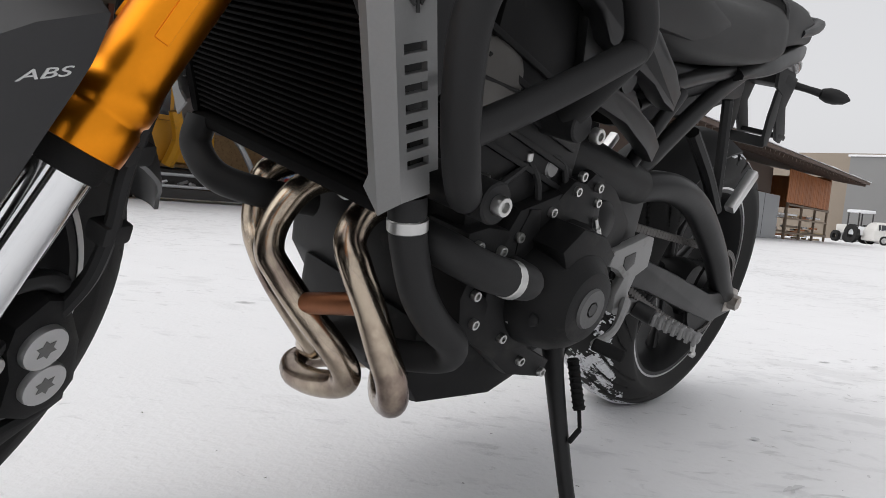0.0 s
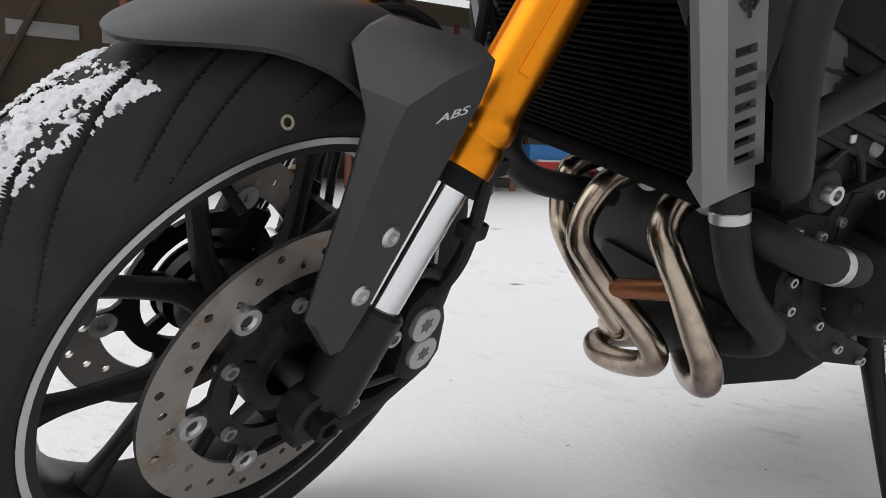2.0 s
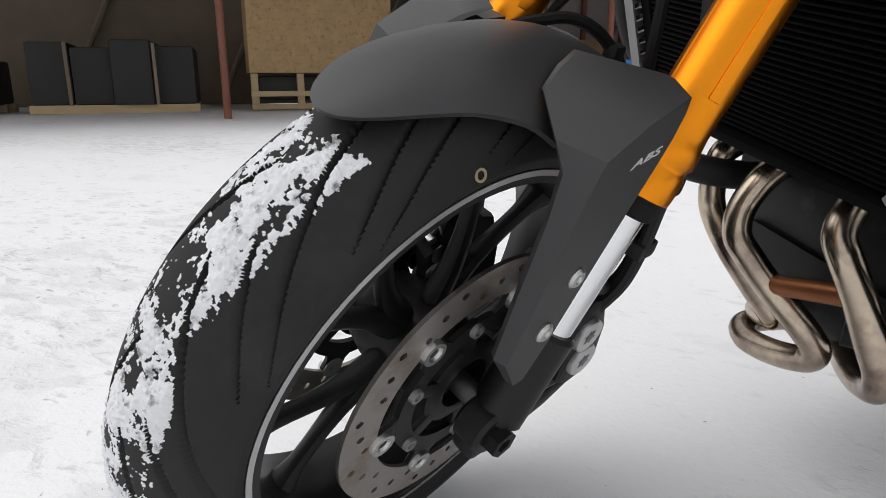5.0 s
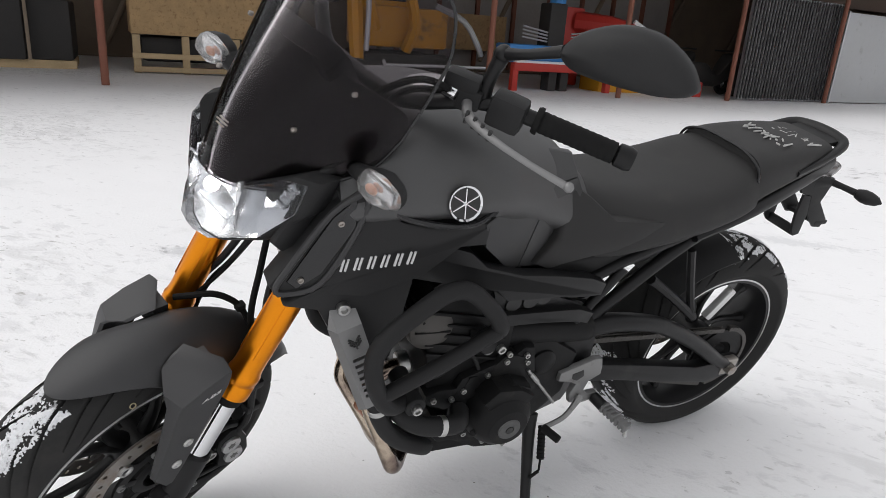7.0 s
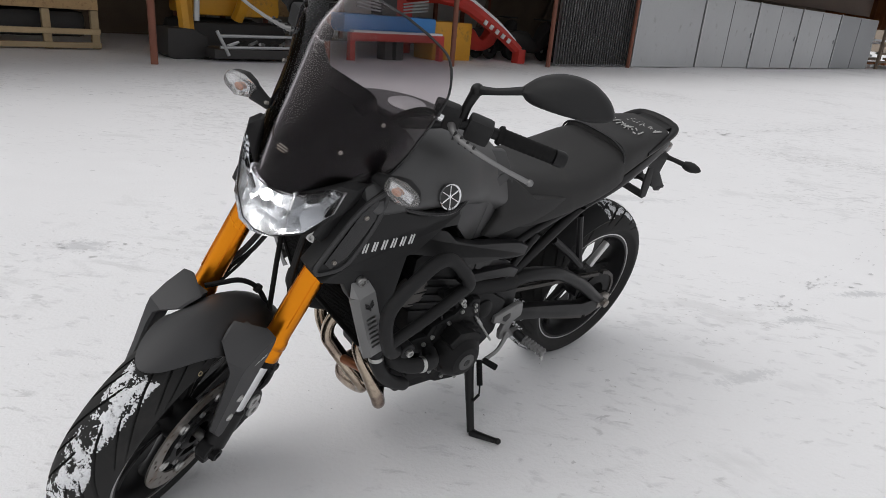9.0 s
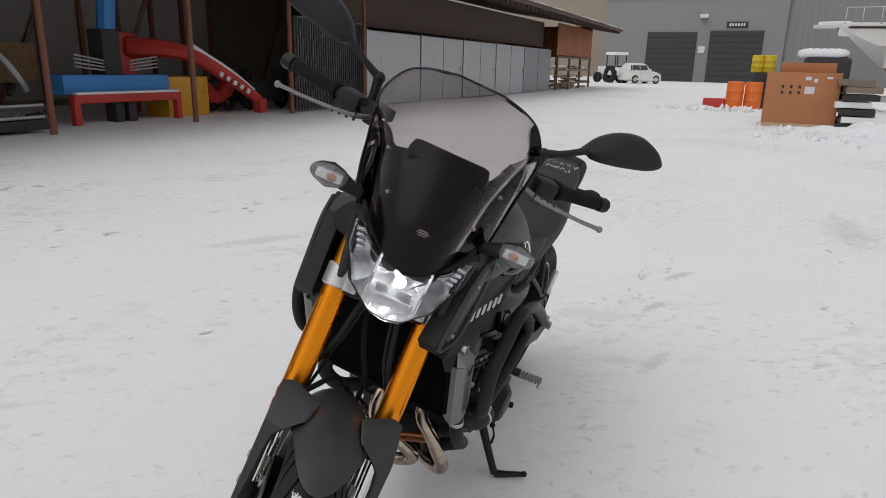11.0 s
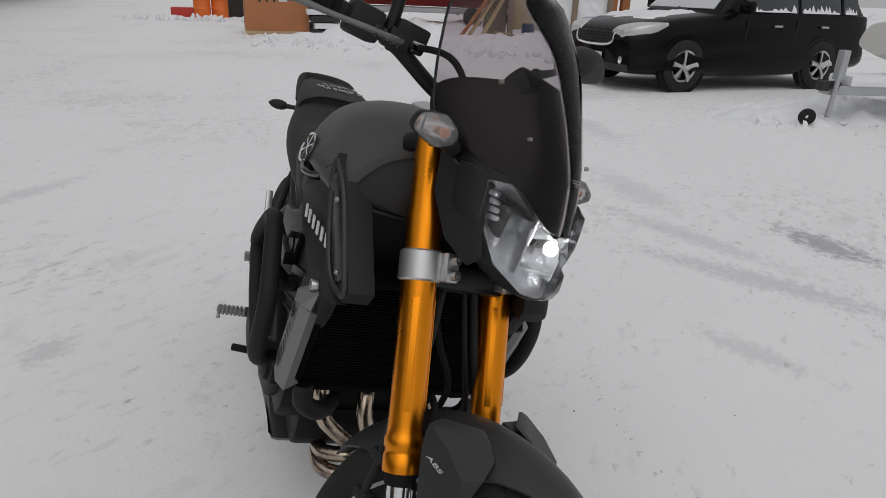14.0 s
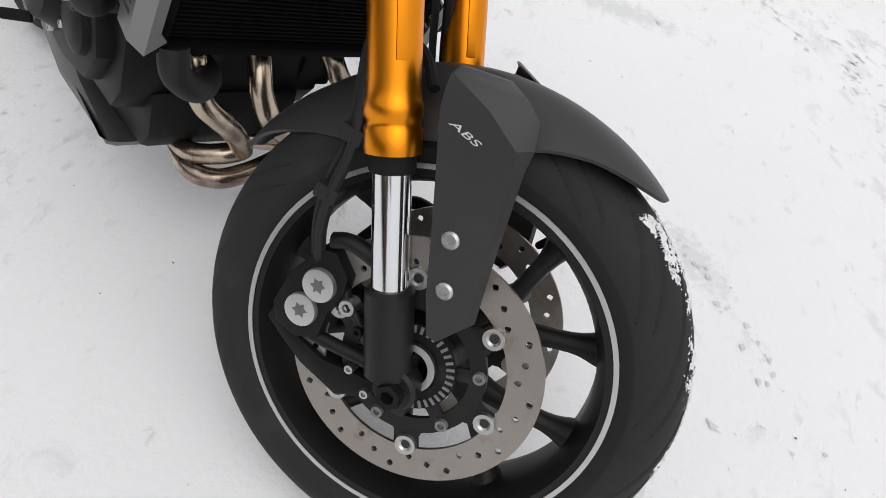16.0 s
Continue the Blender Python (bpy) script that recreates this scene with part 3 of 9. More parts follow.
def disc(w, axle, y, r_out, r_in, holes, steer, bolts=5, rb=0.098):
    c = Vector(axle) + Vector((0, y, 0))
    out = math.copysign(1, y)
    # ring with drilled holes: wedges of four quads round each hole
    bm = bm_new()
    n = holes * 3
    rows = 5
    rad = [r_in + (r_out - r_in) * k / rows for k in range(rows + 1)]
    def pt(k, j, yy):
        a = 2 * math.pi * (k % n) / n
        return c + Vector((math.sin(a) * rad[j], yy, math.cos(a) * rad[j]))
    keep = set()
    for k in range(n):
        for j in range(rows):
            hole = k % 3 == 1 and j == (1, 3, 2)[(k // 3) % 3]
            if not hole:
                keep.add((k, j))
    vv = {}
    def vert(k, j, yy):
        key = (k % n, j, yy)
        if key not in vv:
            vv[key] = bm.verts.new(pt(k, j, yy))
        return vv[key]
    t = 0.0022
    for k, j in keep:
        bm.faces.new((vert(k, j, t), vert(k + 1, j, t), vert(k + 1, j + 1, t), vert(k, j + 1, t)))
        bm.faces.new((vert(k, j, -t), vert(k, j + 1, -t), vert(k + 1, j + 1, -t), vert(k + 1, j, -t)))
        for dk, dj, e in ((1, 0, ((k + 1, j), (k + 1, j + 1))), (-1, 0, ((k, j + 1), (k, j))), (0, 1, ((k + 1, j + 1), (k, j + 1))), (0, -1, ((k, j), (k + 1, j)))):
            if ((k + dk) % n, j + dj) not in keep:
                (ka, ja), (kb, jb) = e
                bm.faces.new((vert(ka, ja, t), vert(ka, ja, -t), vert(kb, jb, -t), vert(kb, jb, t)))
    # the holes are rounded off at their corners
    for k in range(n):
        for j in range(rows):
            if (k, j) not in keep:
                c4 = ((k, j), (k + 1, j), (k + 1, j + 1), (k, j + 1))
                for i in range(4):
                    for yy in (t, -t):
                        a, b, d = (pt(*c4[i], yy), pt(*c4[(i + 1) % 4], yy), pt(*c4[i - 1], yy))
                        bm.faces.new([bm.verts.new(q) for q in (a, a.lerp(b, 0.36), a.lerp(d, 0.36))])
    P("brake_disc", bm, M_DISC, "drilled steel brake disc", w, steer, 30)
    # flat carrier ring with lugs out to the bobbins and short spokes to the hub
    k = rb / 0.104
    bm = bm_new()
    lathe(bm, [(0.068 * k, -0.003), (0.087 * k, -0.003), (0.087 * k, 0.003), (0.068 * k, 0.003)], c, (0, 1, 0), 60, True)
    carrier = P("disc_carrier", bm, M_FRAME, "black disc carrier", w, steer)
    for i in range(bolts):
        a = 2 * math.pi * i / bolts + 0.65
        at = lambda r, da: (c.x + math.sin(a + da) * r * k, c.z + math.cos(a + da) * r * k)
        bm = bm_new()
        plate(bm, [at(0.084, -0.24), at(0.094, -0.15), at(0.108, -0.135), at(0.111, 0.0), at(0.108, 0.135), at(0.094, 0.15), at(0.084, 0.24)], c.y - 0.0028, c.y + 0.0028, 0.0008)
        P("carrier_lug", bm, M_FRAME, "", carrier, steer)
        bm = bm_new()
        plate(bm, [at(0.071, 0.40), at(0.071, 0.64), at(0.046, 0.70), at(0.046, 0.36)], c.y - 0.0035, c.y + 0.0025, 0.001)
        P("carrier_spoke", bm, M_FRAME, "", carrier, steer)
    bm = bm_new()
    lathe(bm, [(0.030, -out * 0.012), (0.030, out * 0.004), (0.036, out * 0.005), (0.050, out * 0.001), (0.050, -out * 0.012)], c, (0, 1, 0), 40)
    P("carrier_hub", bm, M_FRAME, "", carrier, steer)
    for i in range(bolts):
        a = 2 * math.pi * i / bolts + 0.65
        d = c + Vector((math.sin(a), 0, math.cos(a))) * rb
        bm = bm_new()
        lathe(bm, [(0.0055, -out * 0.004), (0.0055, out * 0.005), (0.0080, out * 0.0075), (0.0125, out * 0.0075), (0.0135, out * 0.002), (0.0135, -out * 0.004)], d, (0, 1, 0), 20)
        P("disc_bobbin", bm, M_STEEL, "bright steel bobbin", w, steer)
        # near-black plug whose colour stands for the shade down the bore
        bm = bm_new()
        lathe(bm, [(0.001, out * 0.004), (0.0056, out * 0.004), (0.0056, -out * 0.004)], d, (0, 1, 0), 12)
        P("bobbin_bore", bm, M_DARKMARK, "", w, steer)
        d = c + Vector((math.sin(a + 0.5), 0, math.cos(a + 0.5))) * (0.079 * k)
        bm = bm_new()
        lathe(bm, [(0.003, out * 0.004), (0.004, out * 0.008), (0.0070, out * 0.008), (0.0080, out * 0.003)], d, (0, 1, 0), 12)
        P("disc_screw", bm, M_GUARD, "", w, steer)


FAX, RAX = (1.4439, -0.0112, 0.2922), (0, 0, 0.315)
# the wheel stands a little askew to the fork
_n = Vector((-0.040, 1, -0.029)).normalized()
_x = (Vector((1, 0, 0)) - _n * _n.x).normalized()
WHEEL = STEER @ Matrix.Translation(FAX) @ Matrix((_x, _n, _x.cross(_n))).transposed().to_4x4() @ Matrix.Translation(-Vector(FAX))
fw = wheel(FAX, 0.302, 0.064, 0.2175, 13, True)
rw = wheel(RAX, 0.316, 0.091, 0.219, 13, False)
for s in (1, -1):
    disc(fw, FAX, s * 0.0745, 0.150, 0.109, 36, WHEEL, 6, 0.104)
disc(rw, RAX, -0.085, 0.122, 0.09, 28, None, 5, 0.086)
bm = bm_new()
rod(bm, (1.44, -0.118, 0.284), (1.44, 0.118, 0.284), 0.0125, 16, 0.002)
P("axle", bm, M_STEEL, "", fw, True)
for s in (-1,):
    bm = bm_new()
    lathe(bm, [(0.033, s * 0.080), (0.053, s * 0.080), (0.053, s * 0.082), (0.033, s * 0.082)], FAX, (0, 1, 0), 48, True)
    ring = P("sensor_ring", bm, M_ENGINE, "toothed speed sensor ring", fw, WHEEL)
    bm = bm_new()
    for k in range(36):
        a = 2 * math.pi * k / 36
        d = Vector((math.sin(a), 0, math.cos(a)))
        box(bm, Vector(FAX) + d * 0.047 + Vector((0, s * 0.0828, 0)), (0.0034, 0.0016, 0.009), tilt=Euler((0, a, 0)))
    tagged(P("ring_tooth", bm, M_GUARD, "row of small steel teeth", ring, WHEEL), kind="stuff")
    bm = bm_new()
    lathe(bm, [(0.022, s * 0.080), (0.030, s * 0.080), (0.030, s * 0.088), (0.022, s * 0.088)], FAX, (0, 1, 0), 40, True)
    P("spacer", bm, M_STEEL, "bright steel axle spacer", fw, WHEEL)
bm = bm_new()
lathe(bm, [(0.0036, 0.0), (0.0036, 0.0010), (0.0056, 0.0010), (0.0056, 0.0)], (1.486, FAX[1] + 0.0640, 0.539), (0.1, 1, 0.45), 20, True)
P("balance_mark", bm, mat("yellowed_ring", (0.33, 0.28, 0.17), 0.6), "painted pale ring on the tyre wall", fw, WHEEL)
bm = bm_new()
a = 0.34
rod(bm, (1.44 + math.sin(a) * 0.19, 0.0, 0.296 + math.cos(a) * 0.19), (1.44 + math.sin(a) * 0.165, 0.03, 0.296 + math.cos(a) * 0.165), 0.005, 10)
P("valve", bm, M_GRIP, "", fw, WHEEL)


# ---- fork ----
def fx(z, d=0.0):
    """x of the fork tubes' middle line at height z, d ahead of it square to the tube."""
    return 1.32 + (0.515 - z) * math.tan(RAKE) + d / math.cos(RAKE)


def along(z, y, d=0.0):
    return Vector((fx(z), y, z)) + Vector((math.cos(RAKE), 0, math.sin(RAKE))) * d


for s in (1, -1):
    leg = thing_part("fork_leg", "gold upside-down fork leg with chrome slider")
    y = 0.105 * s
    dirn = Vector((-math.sin(RAKE), 0, math.cos(RAKE)))
    bm = bm_new()
    lathe(bm, [(0.0231, 0), (0.0294, 0.001), (0.0299, 0.006), (0.0299, 0.026), (0.0278, 0.029), (0.0278, 0.034), (0.0302, 0.037), (0.0302, 0.050), (0.0284, 0.054), (0.0272, 0.064), (0.0268, 0.075), (0.0275, 0.20), (0.0284, 0.30), (0.0284, 0.39), (0.0268, 0.41), (0.0268, 0.515), (0.021, 0.515)],
          along(0.502, y), dirn, 40)
    P("outer_tube", bm, M_GOLD, "gold anodised fork tube", leg, True)
    # long raised flats along the tube
    bm = bm_new()
    for ang in (0.9, -0.9):
        o = Vector((math.cos(RAKE) * math.cos(ang), math.sin(ang), math.sin(RAKE) * math.cos(ang)))
        a0, a1 = along(0.585, y) + o * 0.0262, along(0.74, y) + o * 0.0268
        box(bm, (a0 + a1) / 2, (0.004, 0.011, (a1 - a0).length), 0.0012, tilt=(Matrix.Rotation(-RAKE, 3, "Y") @ Matrix.Rotation(ang, 3, "Z")).to_euler())
    P("tube_flat", bm, M_GOLD, "", leg, True)
    bm = bm_new()
    rod(bm, along(0.485, y), along(0.506, y), 0.0245, 32, 0.002)
    P("dust_seal", bm, M_GRIP, "black rubber dust seal", leg, True)
    bm = bm_new()
    rod(bm, along(0.30, y), along(0.52, y), 0.0205, 32)
    P("slider", bm, M_CHROME, "polished chrome slider", leg, True)
    # axle clamp and calliper bracket
    bm = bm_new()
    rod(bm, along(0.372, y), along(0.275, y), 0.0275, 24, 0.004)
    rod(bm, (1.447, y + s * 0.016, 0.272), (1.447, y - s * 0.018, 0.272), 0.026, 24, 0.004)
    box(bm, (1.452, y, 0.262), (0.040, 0.030, 0.034), 0.008)
    # cast bracket that carries the calliper
    for q, w2 in (([(1.398, 0.372), (1.360, 0.386), (1.325, 0.388), (1.305, 0.378)], 0.010), ([(1.385, 0.372), (1.372, 0.350), (1.385, 0.318), (1.412, 0.285)], 0.0075),
                  ([(1.425, 0.274), (1.385, 0.268), (1.348, 0.262), (1.310, 0.258)], 0.0085), ([(1.300, 0.350), (1.330, 0.345), (1.352, 0.322), (1.368, 0.312), (1.382, 0.302), (1.392, 0.294)], 0.0062)):
        br = bm_new()
        tube(br, [(u, y - s * 0.006, v) for u, v in q], w2, 10, 4, True, 0.8)
        P("calliper_strut", br, M_FRAME, "", leg, True)
    br = bm_new()
    plate(br, [(1.270, 0.262), (1.268, 0.244), (1.290, 0.232), (1.330, 0.214), (1.385, 0.204), (1.428, 0.234), (1.425, 0.252), (1.395, 0.248), (1.352, 0.238), (1.310, 0.246), (1.290, 0.262)], y - s * 0.030, y - s * 0.004, 0.007)
    P("pad_housing", br, M_ENGINE, "black pad housing round the disc edge", leg, True)
    for cx, cz, r0 in ((1.355, 0.320, 0.0105), (1.378, 0.301, 0.0065), (1.389, 0.253, 0.0060), (1.418, 0.236, 0.0060)):
        br = bm_new()
        lathe(br, [(r0 * 0.45, s * 0.001), (r0 * 0.5, s * 0.006), (r0 * 0.9, s * 0.006), (r0, s * 0.003), (r0, -s * 0.012)], (cx, y - s * 0.002, cz), (0, 1, 0), 16)
        P("bracket_bolt", br, M_STEEL if r0 != 0.0065 else M_ENGINE, "", leg, True)
    P("fork_foot", bm, M_FRAME, "black fork foot with axle clamp", leg, True)
    bm = bm_new()
    lathe(bm, [(0.006, 0.004 * s), (0.0085, 0.014 * s), (0.0155, 0.014 * s), (0.0155, 0.0)], (1.447, s * 0.121, 0.271), (0, 1, 0), 6)
    P("axle_nut", bm, M_ENGINE, "", leg, True)
    for zc in (0.785,):
        bm = bm_new()
        rod(bm, along(zc - 0.022, y), along(zc + 0.022, y), 0.0345, 32, 0.003)
        b = along(zc, y, 0.034)
        box(bm, b + Vector((0, -s * 0.026, 0)), (0.022, 0.030, 0.046), 0.004, tilt=Euler((0, -RAKE, 0)))
        cl = P("lower_clamp", bm, M_ALU, "silver aluminium fork clamp", leg, True)
        for dz in (-0.011, 0.011):
            bm = bm_new()
            a = along(zc + dz, y, 0.038) + Vector((0, -s * 0.026, 0))
            lathe(bm, [(0.004, 0.012), (0.0045, 0.017), (0.0078, 0.017), (0.0078, 0.0)], a, (math.cos(RAKE), 0, math.sin(RAKE)), 14)
            P("clamp_bolt", bm, M_STEEL, "", cl, True)
    # calliper
    bm = bm_new()
    yc = s * 0.082
    plate(bm, [(1.343, 0.352), (1.318, 0.372), (1.298, 0.366), (1.276, 0.318), (1.270, 0.272), (1.282, 0.250), (1.312, 0.246), (1.340, 0.262), (1.338, 0.300), (1.346, 0.330)], yc - 0.026, yc + 0.026, 0.007)
    cal = P("brake_calliper", bm, M_ENGINE, "black brake calliper with two large piston caps", leg, True)
    for cx, cz in ((1.316, 0.327), (1.308, 0.287)):
        bm = bm_new()
        lathe(bm, [(0.0005, s * 0.0058), (0.018, s * 0.0062), (0.0195, s * 0.006), (0.0205, s * 0.003), (0.0205, 0)], (cx, s * 0.108, cz), (0, 1, 0), 28)
        P("piston_cap", bm, M_ALU, "bare aluminium piston cap", cal, True)
        # flat star in darker grey, painted as the shade of a recessed socket
        bm = bm_new()
        star = [(cx + math.cos(q * math.pi / 6 + 0.3) * (0.0098 if q % 2 == 0 else 0.0058), cz + math.sin(q * math.pi / 6 + 0.3) * (0.0098 if q % 2 == 0 else 0.0058)) for q in range(12)]
        plate(bm, star, s * 0.1135, s * 0.1146, 0.0003)
        P("cap_socket", bm, M_SOCKET, "", cal, True)
    # mudguard bracket screws and brake hose
    for dx, dy, r0 in ((0.0, 0.0, 0.0068), (-0.013, -0.012, 0.0052)):
        bm = bm_new()
        tube(bm, [(1.302 + dx, s * (0.100 + dy), 0.345), (1.292 + dx, s * (0.113 + dy), 0.39), (1.287 + dx, s * (0.115 + dy), 0.437), (1.289 + dx, s * (0.115 + dy), 0.482), (1.280 + dx, s * (0.112 + dy), 0.53), (1.262 + dx, s * (0.100 + dy), 0.585), (1.245 + dx, s * (0.065 + dy), 0.66), (1.20 + dx, s * (0.04 + dy), 0.77)], r0, 8, 6)
        P("brake_hose", bm, M_HOSE, "black rubber brake hose", leg, True)
    for z0 in (0.43, 0.50):
        bm = bm_new()
        box(bm, (1.283, s * 0.110, z0), (0.028, 0.022, 0.018), 0.004)
        P("hose_clip", bm, M_PLASTIC, "", leg, True)

bm = bm_new()
box(bm, along(0.775, 0, -0.005), (0.06, 0.20, 0.04), 0.008, tilt=Euler((0, -RAKE, 0)))
P("lower_yoke", bm, M_FRAME, "", None, True)
bm = bm_new()
box(bm, along(0.965, 0, -0.01), (0.07, 0.26, 0.03), 0.008, tilt=Euler((0, -RAKE, 0)))
P("upper_yoke", bm, M_FRAME, "", None, True)
for label, r, pts in (("black rubber brake hose arched over the mudguard", 0.006, [(1.330, -0.085, 0.575), (1.305, -0.060, 0.590), (1.280, -0.042, 0.596), (1.258, -0.025, 0.588), (1.241, -0.010, 0.570), (1.236, 0.012, 0.548), (1.240, 0.034, 0.525)]),
                      ("black rubber brake hose rising to the yoke", 0.006, [(1.240, 0.036, 0.520), (1.247, 0.030, 0.60), (1.215, 0.0, 0.662), (1.192, -0.020, 0.72), (1.170, -0.030, 0.80)]),
                      ("thin black brake line", 0.0038, [(1.300, -0.080, 0.562), (1.250, -0.062, 0.622), (1.195, -0.050, 0.700), (1.150, -0.040, 0.78)])):
    bm = bm_new()
    tube(bm, pts, r, 8, 6)
    P("brake_hose", bm, M_GRIP, label, None, True)
bm = bm_new()
box(bm, (1.241, -0.010, 0.571), (0.018, 0.016, 0.016), 0.004)
P("hose_clip", bm, M_PLASTIC, "", None, True)

# ---- front mudguard ----
def arc(r, a):
    return Vector((1.44 + math.sin(radians(a)) * r, 0, 0.296 + math.cos(radians(a)) * r))


def ramp(x, table):
    """A value between the rows of a table of (x, value)."""
    for (x0, v0), (x1, v1) in zip(table, table[1:]):
        if x <= x1:
            return v0 + (v1 - v0) * max(0.0, (x - x0) / (x1 - x0))
    return table[-1][1]


bm = bm_new()
rings = []
for k in range(49):
    a = -76 + 103 * math.sin(math.pi / 2 * k / 48.0)
    t = (a + 76) / 103
    lip = ramp(a, ((-76, 0.015), (-60, 0.048), (-40, 0.066), (-4, 0.064), (3, 0.045), (12, 0.028), (22, 0.017), (27, 0.010)))
    wid = 0.088 * math.sqrt(max(0.0004, 1 - max(0, (t - 0.42) / 0.58) ** 2.2)) * min(1, (max(0.02, t) / 0.34)) ** 0.6
    r = ramp(a, ((-76, 0.333), (-50, 0.322), (-15, 0.323), (5, 0.322), (18, 0.321), (27, 0.320)))
    ring = []
    for j in range(13):
        v = -1 + j / 6
        drop = lip * abs(v) ** 2.4 * (wid / 0.08)
        p = arc(r - drop, a)
        ring.append(p + Vector((0, wid * v, 0)))
    for j in range(12, -1, -1):
        v = -1 + j / 6
        drop = lip * abs(v) ** 2.4 * (wid / 0.08)
        p = arc(r - drop - 0.004, a)
        ring.append(p + Vector((0, (wid - 0.002) * v, 0)))
    rings.append(ring)
skin(bm, rings)
guard = P("front_mudguard", bm, M_PAINT, "matt dark grey front mudguard dusted with road film", None, True)
for s in (1, -1):
    bm = bm_new()
    # side wing down along the leg: height, rear edge, crease, inner front edge, how far out the crease and the inner edge lie
    rings = []
    for z, xr, xc, xi, yo, yi in ((0.362, 1.450, 1.462, 1.464, 0.131, 0.124), (0.398, 1.431, 1.483, 1.486, 0.131, 0.120), (0.454, 1.408, 1.468, 1.473, 0.131, 0.116), (0.52, 1.380, 1.454, 1.460, 0.131, 0.113),
                                  (0.556, 1.364, 1.446, 1.452, 0.131, 0.108), (0.574, 1.357, 1.439, 1.449, 0.131, 0.092), (0.594, 1.353, 1.399, 1.436, 0.131, 0.062), (0.606, 1.352, 1.356, 1.415, 0.130, 0.055), (0.613, 1.352, 1.354, 1.392, 0.112, 0.050)):
        rings.append([Vector(p) for p in ((xr, s * yo, z), (xc, s * yo, z), (xi, s * yi, z), (xi - 0.004, s * (yi - 0.006), z), (xc - 0.003, s * (yo - 0.008), z), (xr, s * (yo - 0.008), z))])
    skin(bm, rings)
    # web that closes the wing against the guard
    plate(bm, [(0.06, 0.545), (0.118, 0.545), (0.118, 0.577), (0.100, 0.600), (0.055, 0.600)], 1.358, 1.384, 0.0, lambda x, y, z: Vector((y, s * x, z)))
    wing = P("mudguard_wing", bm, M_PAINT, "matt grey side wing over the fork leg", guard, True, 25)
    for x, z in ((1.425, 0.4665), (1.444, 0.4165)):
        bm = bm_new()
        lathe(bm, [(0.003, s * 0.002), (0.004, s * 0.004), (0.007, s * 0.004), (0.0095, s * 0.0015), (0.0095, 0)], (x, s * 0.131, z), (0, 1, 0), 20)
        P("mudguard_screw", bm, M_STEEL, "", guard, True)
    # lettering
    cu = bpy.data.curves.new("abs_letters", "FONT")
    cu.body, cu.size, cu.shear, cu.extrude, cu.align_x, cu.align_y = "ABS", 0.0165, 0.3, 0.0004, "CENTER", "CENTER"
    tmp = new("abs_letters", cu)
    dg = bpy.context.evaluated_depsgraph_get()
    me = bpy.data.meshes.new_from_object(tmp.evaluated_get(dg))
    bpy.data.objects.remove(tmp)
    bm = bm_new()
    bm.from_mesh(me)
    bmesh.ops.transform(bm, matrix=Matrix.Diagonal((1.22, 0.55, 1, 1)), verts=bm.verts)
    face = Matrix(((-s, 0, 0), (0, 0, s), (0, 1, 0))).to_4x4()
    bmesh.ops.transform(bm, matrix=Matrix.Translation((1.388, s * 0.1312, 0.5645)) @ Matrix.Rotation(radians(10), 4, "Y") @ face, verts=bm.verts)
    P("lettering", bm, M_MARK, "ABS in pale slanted letters", guard, True)

# strokes of the six raised bars of the maker's name, drawn as plain upright shapes
NAME_STROKES = [[[(0.2, 0), (0.2, 1)], [(0.7, 0), (0.7, 1)]]] * 6


# ---- headlamp and screen ----
def mirror_rows(half):
    return half + [(x, -y, z) for x, y, z in half[::-1] if y > 1e-5]


head = thing_part("headlamp", "faceted clear headlamp, lit")
# lens outline, from the top middle round to the bottom middle
HL = [(1.322, 0.0, 0.908), (1.312, 0.05, 0.925), (1.283, 0.106, 0.962), (1.254, 0.127, 0.955), (1.262, 0.120, 0.900), (1.298, 0.086, 0.842), (1.330, 0.035, 0.815), (1.336, 0.0, 0.811)]
loop = mirror_rows(HL)
mid = Vector((1.330, 0, 0.88))


def scaled(lp, k, dx, dz=0.0):
    return [Vector((mid.x + (x - mid.x) * (0.35 + 0.65 * k) + dx, y * k, mid.z + (z - mid.z) * k + dz)) for x, y, z in lp]


bm = bm_new()
vs = skin(bm, [scaled(loop, 0.99, 0.004), scaled(loop, 0.90, 0.020), scaled(loop, 0.62, 0.032), scaled(loop, 0.2, 0.036)], True, False)
bm.faces.new(vs[-1])
lens = P("lens", bm, M_LENS, "clear faceted headlamp lens", head, True, 15)
lens.visible_shadow = False
bm = bm_new()
vs = skin(bm, [scaled(loop, 0.985, 0.004), scaled(loop, 1.0, 0.004), scaled(loop, 1.07, -0.006), scaled(loop, 1.08, -0.04), scaled(loop, 0.8, -0.10)], True, False)
bm.faces.new(vs[-1])
P("lamp_housing", bm, M_PLASTIC, "dark plastic lamp housing", head, True)
bm = bm_new()
def facets(k, dx, amp):
    return [p + Vector((amp * noise.noise(p * 45 + Vector((k * 9, 0, 0))), amp * noise.noise(p * 60) * 0.5, amp * noise.noise(p * 50) * 0.5)) for p in scaled(loop, k, dx)]


